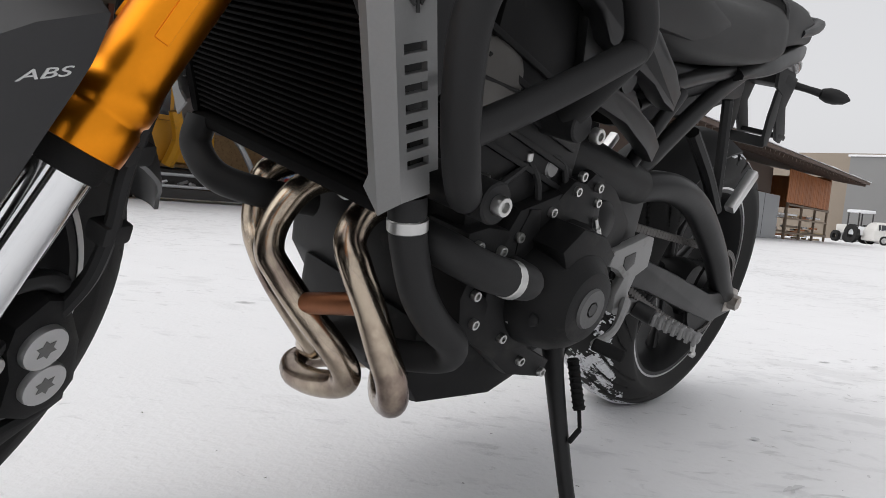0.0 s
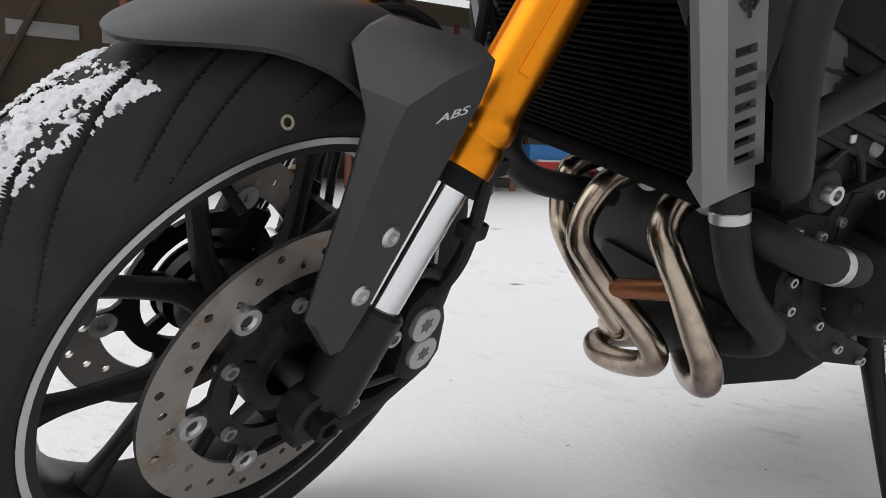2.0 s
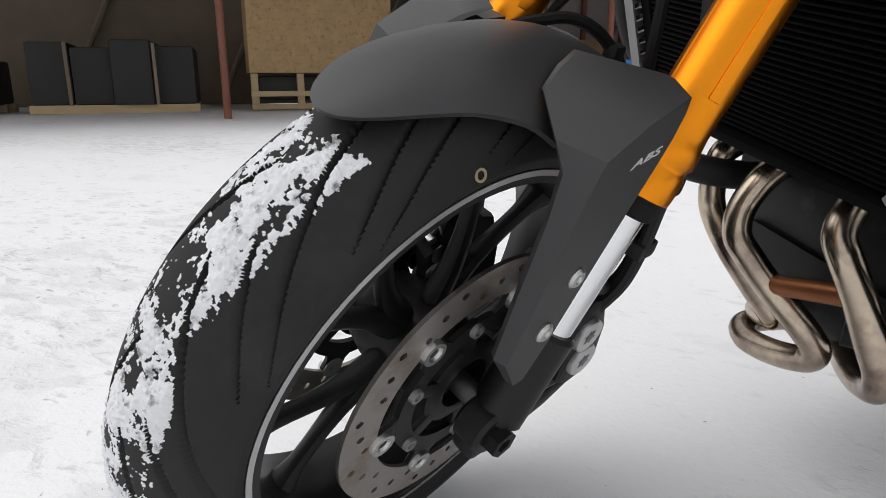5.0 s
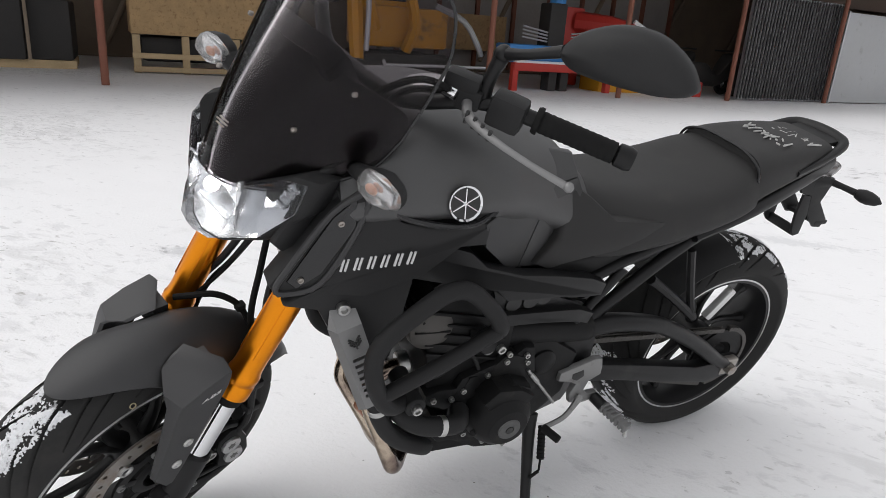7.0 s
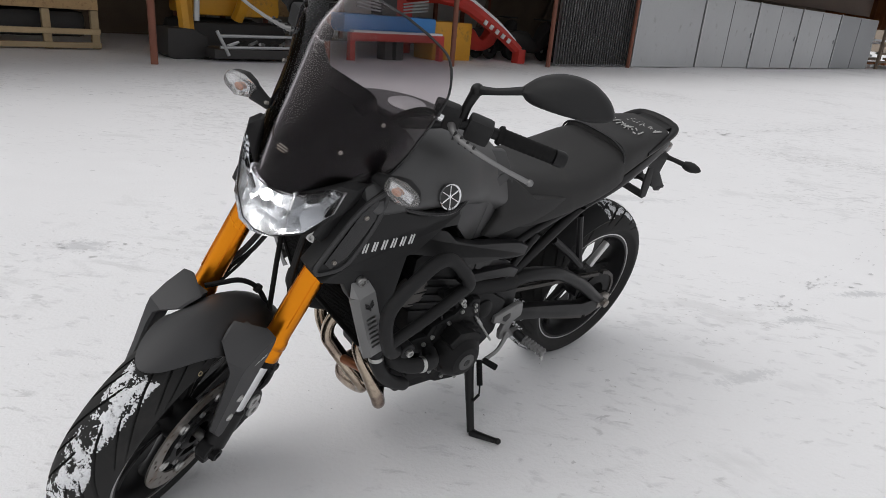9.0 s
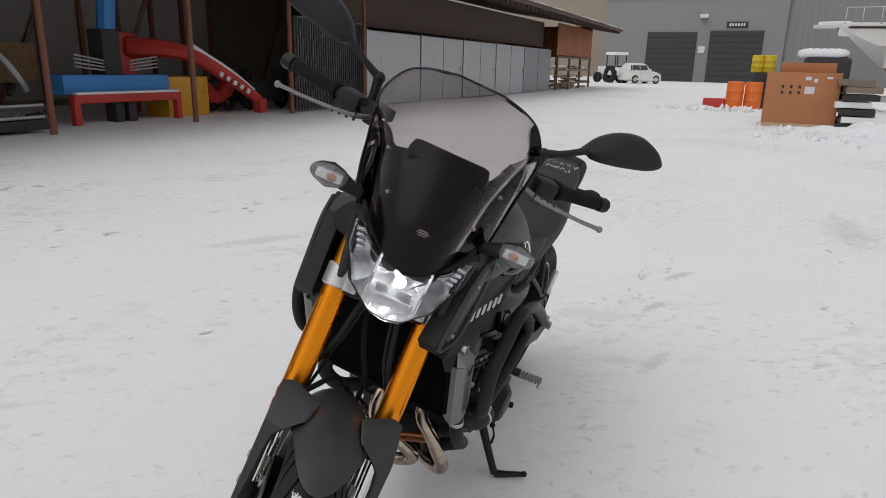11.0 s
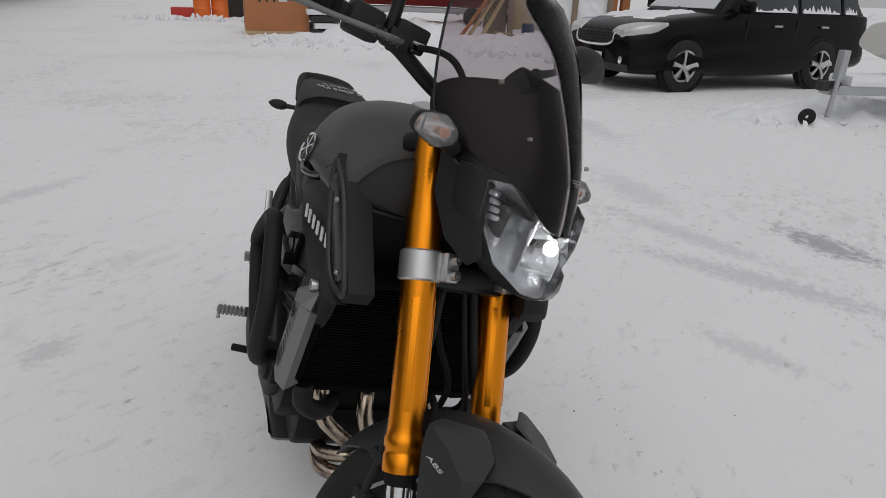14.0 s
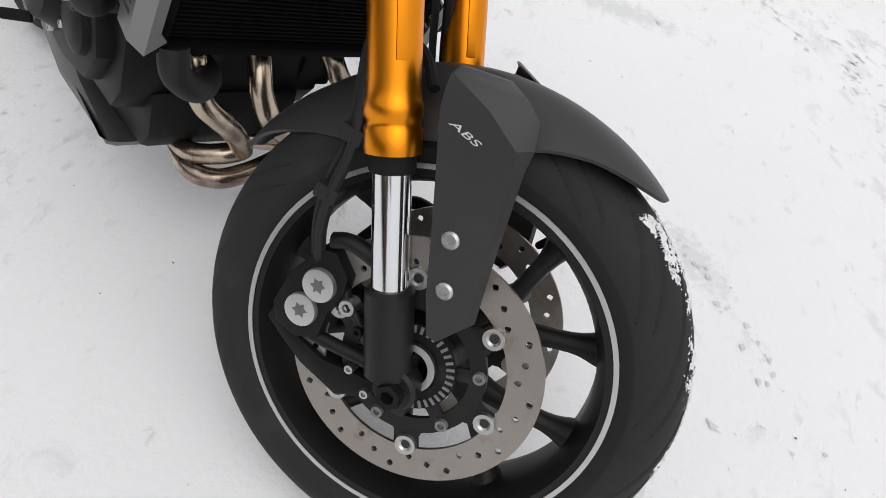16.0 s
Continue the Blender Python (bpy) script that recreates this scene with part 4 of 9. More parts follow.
vs = skin(bm, [scaled(loop, 0.975, 0.003), facets(0.86, -0.006, 0.004), facets(0.70, -0.020, 0.005), facets(0.52, -0.034, 0.005), facets(0.34, -0.044, 0.004), scaled(loop, 0.14, -0.052)], True, False)
bm.faces.new(vs[-1])
P("reflector", bm, M_REFLECT, "mirror-bright faceted reflector", head, True, 1)
bm = bm_new()
for y in (-0.052, 0.052):
    box(bm, (1.296, y, 0.885), (0.05, 0.006, 0.09), 0.002)
box(bm, (1.305, 0, 0.852), (0.04, 0.075, 0.005), 0.002)
P("reflector_rib", bm, M_REFLECT, "", head, True)
bm = bm_new()
bmesh.ops.create_uvsphere(bm, u_segments=16, v_segments=10, radius=0.0115, matrix=Matrix.Translation((1.328, 0.0, 0.894)))
P("bulb", bm, M_BULB, "lit headlamp bulb", head, True)
for s in (1, -1):
    bm = bm_new()
    for k in range(4):
        box(bm, (1.272 - 0.002 * k, s * (0.094 + 0.004 * k), 0.905 + 0.011 * k), (0.012, 0.018, 0.008), 0.002)
    P("position_lamp", bm, M_REFLECT, "", head, True)

# windscreen: the lower part is backed by a black panel
SCR = [  # height along, half width, x of the middle, x at the edge, z of the middle, z at the edge
    (0.00, 0.090, 1.338, 1.288, 0.918, 0.930), (0.12, 0.142, 1.330, 1.180, 0.952, 0.962), (0.28, 0.160, 1.312, 1.138, 1.005, 1.010), (0.45, 0.168, 1.282, 1.118, 1.060, 1.062),
    (0.60, 0.176, 1.247, 1.108, 1.115, 1.112), (0.75, 0.178, 1.205, 1.098, 1.175, 1.165), (0.90, 0.150, 1.160, 1.085, 1.225, 1.215), (0.97, 0.110, 1.138, 1.100, 1.247, 1.240), (1.0, 0.05, 1.124, 1.115, 1.258, 1.256)]


def screen_rows(rows, inset, lift):
    out = []
    for _, w, xm, xe, zm, ze in rows:
        ring = []
        for j in range(17):
            v = -1 + j / 8
            q = abs(v) ** 2
            ring.append(Vector((xm + (xe - xm) * q + lift, w * v * (1 - inset), zm + (ze - zm) * q)))
        out.append(ring)
    return out


def screen(bm, rows, inset=0.0, lift=0.0, thick=0.003):
    cols = screen_rows(rows, inset, lift)
    smooth = [catmull([r[j] for r in cols], 4) for j in range(17)]
    front = [[c[k] for c in smooth] for k in range(len(smooth[0]))]
    rings = [r + [p + Vector((-thick, 0, -thick * 0.5)) for p in r[::-1]] for r in front]
    skin(bm, rings)
    return front


bm = bm_new()
front = screen(bm, SCR)
ws = P("windscreen", bm, M_SMOKE, "tall smoked clear windscreen with a rounded top", None, True)
ws.visible_shadow = True
bm = bm_new()
edge = [r[0] for r in front] + [r[-1] for r in front[::-1]]
tube(bm, edge[2:-2], 0.0024, 6, 1)
P("screen_edge", bm, M_GLOSSBLK, "dark rounded screen rim", ws, True)
bm = bm_new()
low = [(0, 0.090, 1.338, 1.288, 0.918, 0.930), (0.12, 0.142, 1.330, 1.180, 0.952, 0.962), (0.28, 0.160, 1.312, 1.138, 1.005, 1.010), (0.45, 0.160, 1.282, 1.128, 1.060, 1.050), (0.55, 0.140, 1.262, 1.155, 1.090, 1.075), (0.62, 0.09, 1.245, 1.205, 1.118, 1.10)]
screen(bm, low, 0.03, -0.008, 0.004)
P("instrument_cowl", bm, M_COWL, "black cowl behind the screen", ws, True)
for y, x, z in ((0.089, 1.246, 1.029), (-0.089, 1.246, 1.029), (0.12, 1.178, 1.088), (-0.12, 1.178, 1.088)):
    bm = bm_new()
    lathe(bm, [(0.002, 0.003), (0.0025, 0.004), (0.0038, 0.002), (0.0038, -0.003)], (x + 0.024, y, z), (1, 0.35 * math.copysign(1, y), 0.35), 14)
    P("screen_screw", bm, M_DISC, "", ws, True)
bm = bm_new()
for k, (w2, z) in enumerate(((0.018, 1.0025), (0.024, 0.999), (0.016, 0.9955))):
    box(bm, (1.3165 + 0.003 * k, 0, z), (0.003, w2, 0.0018), 0.0004, tilt=Euler((0, radians(-24), 0)))
P("screen_badge", bm, M_DISC, "small pale maker's badge on the screen", ws, True)
bm = bm_new()
box(bm, (1.180, 0.0, 1.075), (0.05, 0.17, 0.105), 0.018, tilt=Euler((0, radians(35), 0)))
P("instrument_panel", bm, M_COWL, "black instrument housing", None, True)
bm = bm_new()
tube(bm, [(1.12, -0.05, 0.98), (1.21, -0.05, 0.96), (1.26, -0.06, 0.92)], 0.014, 8, 4)
tube(bm, [(1.12, 0.05, 0.98), (1.21, 0.05, 0.96), (1.26, 0.06, 0.92)], 0.014, 8, 4)
box(bm, (1.23, 0, 0.90), (0.06, 0.15, 0.10), 0.02)
P("lamp_bracket", bm, M_PLASTIC, "", None, True)
for s in (1, -1):
    bm = bm_new()
    plate(bm, [(1.262, 0.955), (1.268, 0.90), (1.292, 0.845), (1.275, 0.825), (1.225, 0.845), (1.175, 0.90), (1.155, 0.97), (1.19, 0.985)], lambda x, z: s * (0.098 + (1.29 - x) * 0.16), lambda x, z: s * (0.112 + (1.29 - x) * 0.16), 0.006)
    P("lamp_side_cover", bm, M_PLASTIC, "black side cover beside the headlamp", head, True)

# ---- indicators ----
for s in (1, -1):
    ind = thing_part("front_indicator", "clear-lensed indicator with an amber bulb")
    c = Vector((1.205, s * 0.205, 0.987))
    bm = bm_new()
    tube(bm, [(1.175, s * 0.10, 0.965), (1.185, s * 0.14, 0.972), (1.192, s * 0.175, 0.982)], [0.015, 0.012, 0.018], 10, 4)
    body(bm, [(1.165, [(0, c.z + 0.004), (0.006, c.z + 0.003), (0.006, c.z - 0.003), (0, c.z - 0.004)]), (1.180, [(0, c.z + 0.022), (0.027, c.z + 0.012), (0.031, c.z - 0.009), (0, c.z - 0.019)]), (1.198, [(0, c.z + 0.0225), (0.034, c.z + 0.013), (0.038, c.z - 0.010), (0, c.z - 0.0225)])],
         4, 4, True, lambda p: p + Vector((0, c.y, 0)))
    P("indicator_body", bm, M_PLASTIC, "", ind, True)
    bm = bm_new()
    body(bm, [(1.199, [(0, c.z + 0.0225), (0.034, c.z + 0.013), (0.038, c.z - 0.010), (0, c.z - 0.0225)]), (1.213, [(0, c.z + 0.023), (0.029, c.z + 0.011), (0.032, c.z - 0.009), (0, c.z - 0.023)]), (1.224, [(0, c.z + 0.012), (0.018, c.z + 0.007), (0.02, c.z - 0.006), (0, c.z - 0.012)])],
         4, 4, True, lambda p: p + Vector((0, c.y, 0)))
    le = P("indicator_lens", bm, M_LENSW, "", ind, True)
    bm = bm_new()
    box(bm, c + Vector((-0.002, 0, 0)), (0.006, 0.055, 0.022), 0.003)
    P("indicator_reflector", bm, M_REFLECT, "", ind, True)
    bm = bm_new()
    bmesh.ops.create_uvsphere(bm, u_segments=14, v_segments=8, radius=0.0075, matrix=Matrix.Translation(c + Vector((0.008, -s * 0.006, 0))) @ Matrix.Diagonal((0.8, 1.5, 1, 1)))
    P("indicator_bulb", bm, M_AMBER, "amber bulb", ind, True)

# ---- handlebar ----
bar = thing_part("handlebar", "black tapered handlebar")
bm = bm_new()
tube(bm, [(0.925, 0.39, 1.093), (0.965, 0.30, 1.092), (1.01, 0.20, 1.085), (1.06, 0.11, 1.045), (1.07, 0.06, 1.035), (1.07, -0.06, 1.035), (1.06, -0.11, 1.045), (1.01, -0.20, 1.085), (0.965, -0.30, 1.092), (0.925, -0.39, 1.093)], 0.0125, 12, 6)
P("bar", bm, M_FRAME, "", bar, True)
for s in (1, -1):
    bm = bm_new()
    a, b = Vector((0.976, s * 0.275, 1.092)), Vector((0.926, s * 0.388, 1.0935))
    d = (b - a)
    l = d.length
    prof = [(0.0135, 0)]
    for k in range(12):
        o = l * (k + 0.5) / 12
        prof += [(0.0168, o - l * 0.03), (0.0162, o - l * 0.012), (0.0162, o + l * 0.012), (0.0168, o + l * 0.03)]
    prof += [(0.0135, l)]
    lathe(bm, [(0.019, -0.004), (0.021, 0.0), (0.021, 0.005)] + prof[1:], a, d, 20)
    P("grip", bm, M_GRIP, "ribbed black rubber grip", bar, True)
    bm = bm_new()
    lathe(bm, [(0.012, 0), (0.0175, 0.003), (0.0185, 0.02), (0.016, 0.028)], b, d, 20)
    P("bar_end", bm, M_FRAME, "", bar, True)
    bm = bm_new()
    box(bm, (0.998, s * 0.235, 1.088), (0.045, 0.055, 0.05), 0.009, rz=s * 22)
    box(bm, (1.012, s * 0.180, 1.087), (0.05, 0.03, 0.032), 0.006, rz=s * 24)
    P("switchgear", bm, M_PLASTIC, "black switch housing", bar, True)
    bm = bm_new()
    tube(bm, [(1.035, s * 0.185, 1.083), (1.062, s * 0.215, 1.080), (1.066, s * 0.27, 1.076), (1.052, s * 0.33, 1.070), (1.035, s * 0.385, 1.066)], [0.0085, 0.0075, 0.0055, 0.005, 0.006], 10, 6, True, 0.75)
    bmesh.ops.create_uvsphere(bm, u_segments=12, v_segments=8, radius=0.0078, matrix=Matrix.Translation((1.034, s * 0.388, 1.066)))
    lev = P("lever", bm, M_GUARD, "silver clutch lever" if s > 0 else "silver brake lever", bar, True)
    # the lever isn't drilled: dark pegs give the shade of its holes
    bm = bm_new()
    for k in range(4):
        rod(bm, (1.0645 + 0.001 * k, s * (0.212 + 0.016 * k), 1.0700), (1.0645 + 0.001 * k, s * (0.212 + 0.016 * k), 1.0890 - 0.001 * k), 0.0032, 8)
    P("lever_hole", bm, M_DARKMARK, "", lev, True)
    bm = bm_new()
    box(bm, (1.025, s * 0.178, 1.083), (0.03, 0.03, 0.034), 0.005, rz=s * 24)
    box(bm, (1.030, s * 0.165, 1.105), (0.032, 0.055, 0.028), 0.007, rz=s * 26)
    P("lever_perch", bm, M_PLASTIC, "", bar, True)
    bm = bm_new()
    lathe(bm, [(0.006, -0.012), (0.011, -0.010), (0.011, 0.010), (0.006, 0.012)], (1.045, s * 0.158, 1.088), (0.35, s * -0.9, 0.1), 14)
    P("cable_adjuster", bm, M_CHROME, "", bar, True)
    # mirror
    mi = thing_part("mirror", "black wing mirror on a cranked stem")
    bm = bm_new()
    tube(bm, [(1.012, s * 0.195, 1.095), (1.012, s * 0.195, 1.125), (1.006, s * 0.198, 1.160)], [0.011, 0.010, 0.012], 10, 3)
    bmesh.ops.create_uvsphere(bm, u_segments=12, v_segments=8, radius=0.014, matrix=Matrix.Translation((1.006, s * 0.198, 1.163)))
    tube(bm, [(1.006, s * 0.198, 1.163), (1.010, s * 0.24, 1.185), (1.004, s * 0.285, 1.212)], [0.010, 0.0075, 0.009], 10, 4)
    P("mirror_stem", bm, M_FRAME, "", mi, True)
    outl = [(0.272, 1.207), (0.295, 1.244), (0.335, 1.272), (0.385, 1.283), (0.428, 1.272), (0.452, 1.254), (0.458, 1.240), (0.436, 1.224), (0.400, 1.212), (0.350, 1.200), (0.300, 1.194)]
    outl = [(v[0], v[1]) for v in catmull([(y, z, 0) for y, z in outl + outl[:1]], 4)[:-1]]
    cx = (0.365, 1.238)
    rings = []
    for k, dx in ((0.93, -0.018), (1.0, -0.012), (1.0, 0.004), (0.93, 0.018), (0.70, 0.030), (0.30, 0.036)):
        rings.append([Vector((0.990 - (y - 0.29) * 0.10 + dx, s * (cx[0] + (y - cx[0]) * k), cx[1] + (z - cx[1]) * k)) for y, z in outl])
    bm = bm_new()
    skin(bm, rings)
    P("mirror_shell", bm, M_PLASTIC, "", mi, True, 50)
    bm = bm_new()
    skin(bm, [[Vector((0.990 - (y - 0.29) * 0.10 + dx, s * (cx[0] + (y - cx[0]) * 0.88), cx[1] + (z - cx[1]) * 0.88)) for y, z in outl] for dx in (-0.022, -0.019)])
    P("mirror_glass", bm, M_CHROME, "mirror glass", mi, True)
# cables and hoses from the bar
for pts in ([(1.03, 0.17, 1.085), (1.10, 0.13, 1.10), (1.16, 0.07, 1.02), (1.17, 0.04, 0.90), (1.12, 0.05, 0.80)], [(1.03, -0.17, 1.085), (1.11, -0.13, 1.09), (1.16, -0.08, 1.0), (1.18, -0.05, 0.90), (1.2, -0.03, 0.80)], [(1.0, 0.16, 1.075), (1.08, 0.10, 1.06), (1.12, 0.09, 0.98), (1.06, 0.10, 0.88)]):
    bm = bm_new()
    tube(bm, pts, 0.0055, 8, 6)
    P("cable", bm, M_GRIP, "black control cable", None, True)

# ---- tank, side panels, seat, tail ----
bm = bm_new()
body(bm, [
    (1.138, [(0, 0.966), (0.078, 0.963), (0.142, 0.944), (0.186, 0.902), (0.188, 0.864), (0.09, 0.845), (0, 0.845)]),
    (1.105, [(0, 0.982), (0.085, 0.978), (0.155, 0.955), (0.200, 0.905), (0.200, 0.862), (0.10, 0.84), (0, 0.84)]),
    (1.03, [(0, 1.006), (0.095, 1.002), (0.172, 0.978), (0.210, 0.920), (0.213, 0.868), (0.12, 0.83), (0, 0.83)]),
    (0.94, [(0, 1.014), (0.095, 1.008), (0.172, 0.982), (0.208, 0.925), (0.216, 0.872), (0.12, 0.82), (0, 0.82)]),
    (0.85, [(0, 1.004), (0.09, 0.997), (0.158, 0.968), (0.198, 0.915), (0.205, 0.860), (0.12, 0.80), (0, 0.80)]),
    (0.76, [(0, 0.975), (0.08, 0.967), (0.128, 0.940), (0.160, 0.890), (0.172, 0.83), (0.11, 0.78), (0, 0.78)]),
    (0.68, [(0, 0.928), (0.07, 0.921), (0.105, 0.900), (0.138, 0.855), (0.158, 0.80), (0.10, 0.76), (0, 0.76)]),
    (0.61, [(0, 0.868), (0.06, 0.864), (0.09, 0.850), (0.12, 0.82), (0.14, 0.78), (0.10, 0.75), (0, 0.75)]),
], 6, 5)
tank = P("fuel_tank", bm, M_TANK, "matt dark grey fuel tank dusted with frost")
bm = bm_new()
body(bm, [
    (1.128, [(0, 0.958), (0.070, 0.955), (0.130, 0.936), (0.172, 0.896), (0.174, 0.866), (0.09, 0.849), (0, 0.849)]),
    (1.146, [(0, 0.955), (0.068, 0.952), (0.128, 0.933), (0.169, 0.893), (0.171, 0.866), (0.09, 0.851), (0, 0.851)]),
    (1.170, [(0, 0.925), (0.05, 0.922), (0.095, 0.910), (0.125, 0.885), (0.125, 0.868), (0.08, 0.86), (0, 0.86)]),
], 4, 5)
P("tank_front_cover", bm, M_PLASTIC, "black cover at the front of the tank", tank)
bm = bm_new()
lathe(bm, [(0.028, 0.012), (0.032, 0.010), (0.044, 0.006), (0.046, -0.004)], (0.93, 0, 1.010), (0.04, 0, 1), 32)
P("filler_cap", bm, M_ALU, "silver fuel filler cap", tank)
for s in (1, -1):
    # round badge: a dark disc with a pale ring and crossed bars
    nrm = Vector((0.06, s * 0.96, 0.28)).normalized()
    c = Vector((0.95, s * 0.2245, 0.899))
    t1 = Vector((1, 0, 0)) - nrm * nrm.x
    t1.normalize()
    t2 = nrm.cross(t1)
    bm = bm_new()
    lathe(bm, [(0.001, 0.002), (0.026, 0.002), (0.027, -0.004)], c, nrm, 36)
    badge = P("badge_disc", bm, M_DARKMARK, "black disc of the round tank badge", tank)
    bm = bm_new()
    lathe(bm, [(0.0252, 0.0022), (0.0285, 0.0042), (0.0285, 0.001), (0.0252, 0.001)], c, nrm, 36, True)
    for k in range(3):
        a = math.pi * k / 3 + 0.5
        d = t1 * math.cos(a) + t2 * math.sin(a)
        rod(bm, c - d * 0.024 + nrm * 0.002, c + d * 0.024 + nrm * 0.002, 0.0017, 6)
    P("badge_ring", bm, M_CHROME, "bright ring with crossed bars", badge)
    # knee panel
    bm = bm_new()
    kx = lambda x, z: s * (0.222 - max(0, 0.93 - x) * 0.30 - abs(z - 0.84) * 0.08)
    plate(bm, [(0.895, 0.850), (0.845, 0.874), (0.799, 0.876), (0.757, 0.847), (0.777, 0.727), (0.805, 0.730), (0.881, 0.800)], lambda x, z: kx(x, z) - s * 0.012, lambda x, z: kx(x, z) + s * 0.003, 0.004)
    P("knee_panel", bm, M_PAINT, "dark knee panel below the tank", tank)
    bm = bm_new()
    fall = lambda z: s * 0.62 * max(0.0, z - 0.865)
    for row in ([(0.800, 0.878), (0.660, 0.885), (0.651, 0.862), (0.674, 0.699), (0.774, 0.724), (0.756, 0.843)], [(0.800, 0.8795), (0.765, 0.945), (0.672, 0.925), (0.660, 0.8865)]):
        plate(bm, row, lambda x, z: kx(x, z) - fall(z) - s * 0.016, lambda x, z: kx(x, z) - fall(z) + s * 0.001, 0.003)
    P("tank_side_panel", bm, M_SATIN, "lighter satin grey panel beside the seat", tank)
    bm = bm_new()
    tube(bm, [(x, kx(min(x, 0.93), 0.86) + s * 0.004 - s * max(0, x - 1.0) * 0.22, z) for x, z in ((1.110, 0.915), (1.068, 0.890), (1.040, 0.873), (0.98, 0.861), (0.920, 0.859), (0.863, 0.884))], 0.0055, 8, 5)
    P("tank_edge", bm, M_GLOSSBLK, "dark lower edge of the tank cover", tank)
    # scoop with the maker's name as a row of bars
    bm = bm_new()
    sy = lambda x, z: s * (0.218 - max(0, x - 1.03) * 0.20 - max(0, 0.95 - x) * 0.12)
    outl = [(1.095, 0.928), (1.150, 0.885), (1.205, 0.795), (1.236, 0.745), (1.222, 0.722), (1.165, 0.730), (1.086, 0.726), (0.996, 0.763), (0.935, 0.812), (0.884, 0.808), (0.880, 0.849), (0.93, 0.855), (1.0, 0.856), (1.045, 0.866), (1.075, 0.888)]
    plate(bm, outl, lambda x, z: sy(x, z) - s * 0.045, sy, 0.005)
    sc = P("air_scoop", bm, M_PLASTIC, "dark matt air scoop with raised pale maker's letters", None)
    bm = bm_new()
    plate(bm, [(1.118, 0.905), (1.15, 0.87), (1.21, 0.755), (1.195, 0.742), (1.16, 0.77), (1.115, 0.855)], lambda x, z: sy(x, z) - s * 0.001, lambda x, z: sy(x, z) + s * 0.003, 0.003)
    P("scoop_insert", bm, M_GLOSSBLK, "", sc)
    bm = bm_new()
    tube(bm, [(x, sy(x, z) + s * 0.001, z) for x, z in ((1.104, 0.918), (1.152, 0.877), (1.205, 0.785), (1.226, 0.740), (1.206, 0.732), (1.160, 0.752), (1.118, 0.835), (1.100, 0.900), (1.104, 0.918))], 0.0055, 8, 4)
    P("scoop_rim", bm, M_PAINT, "raised matt grey rim round the scoop", sc)
    for x, z in ((1.138, 0.862), (1.190, 0.759)):
        bm = bm_new()
        lathe(bm, [(0.002, s * 0.002), (0.003, s * 0.004), (0.0048, s * 0.004), (0.0055, 0)], (x, sy(x, z) + s * 0.002, z), (0, 1, 0), 14)
        P("scoop_screw", bm, M_DISC, "", sc)
    for k in range(6):
        x = 1.125 - 0.0205 * k
        z = 0.7875 + 0.0031 * k
        bm = bm_new()
        wch = 0.0145
        y1 = sy(x, z)
        for pts in NAME_STROKES[k]:
            q = [Vector((x + (0.5 - u) * wch - (v - 0.5) * 0.004, y1 + s * 0.0012, z + (v - 0.5) * 0.022)) for u, v in pts]
            for a, b in zip(q, q[1:]):
                rod(bm, a, b, 0.0021, 6)
        P("raised_bar", bm, M_MARK, "", sc)
    # frame side plate
    bm = bm_new()
    fy = lambda x, z: s * (0.205 - max(0, 0.75 - x) * 0.16 - max(0, x - 0.95) * 0.35)
    plate(bm, [(1.05, 0.80), (0.93, 0.80), (0.903, 0.791), (0.865, 0.757), (0.786, 0.732), (0.69, 0.713), (0.595, 0.686), (0.545, 0.662), (0.552, 0.634), (0.60, 0.640), (0.658, 0.655), (0.805, 0.675), (0.835, 0.700), (0.95, 0.735), (1.05, 0.74)], lambda x, z: fy(x, z) - s * 0.03, fy, 0.006)
    plate(bm, [(0.80, 0.640), (0.70, 0.628), (0.60, 0.608), (0.55, 0.585), (0.56, 0.560), (0.60, 0.575), (0.70, 0.600), (0.80, 0.612)], lambda x, z: fy(x, z) - s * 0.03, lambda x, z: fy(x, z) - s * 0.004, 0.004)
    plate(bm, [(0.83, 0.70), (0.80, 0.675), (0.66, 0.642), (0.57, 0.60), (0.80, 0.615)], lambda x, z: fy(x, z) - s * 0.035, lambda x, z: fy(x, z) - s * 0.022, 0.002)
    plate(bm, [(0.585, 0.52), (0.545, 0.53), (0.50, 0.50), (0.49, 0.42), (0.52, 0.37), (0.57, 0.37), (0.585, 0.45)], s * 0.12, s * 0.150, 0.006)
    fr = P("frame_spar", bm, M_FRAME, "black cast frame spar")
    bm = bm_new()
    tube(bm, [(0.745, s * 0.130, 0.545), (0.690, s * 0.132, 0.540), (0.60, s * 0.134, 0.528), (0.525, s * 0.138, 0.520)], [0.036, 0.036, 0.033, 0.029], 24, 4)
    P("frame_casting", bm, M_ENGINE, "round black frame casting at the swingarm pivot", fr)
    bm = bm_new()
    tube(bm, [(0.575, s * 0.145, 0.548), (0.535, s * 0.142, 0.600), (0.480, s * 0.138, 0.668)], 0.011, 12, 4)
    P("rear_strut", bm, M_FRAME, "", fr)
    # dark discs laid on the uncut spar as the shade of three holes
    for x in (0.735, 0.70, 0.775):
        bm = bm_new()
        lathe(bm, [(0.012, s * 0.001), (0.017, s * 0.002), (0.017, s * -0.004)], (x, fy(x, 0.69) - s * 0.0215, 0.652), (0, 1, 0), 20)
        P("frame_hole", bm, M_DARKMARK, "", fr)

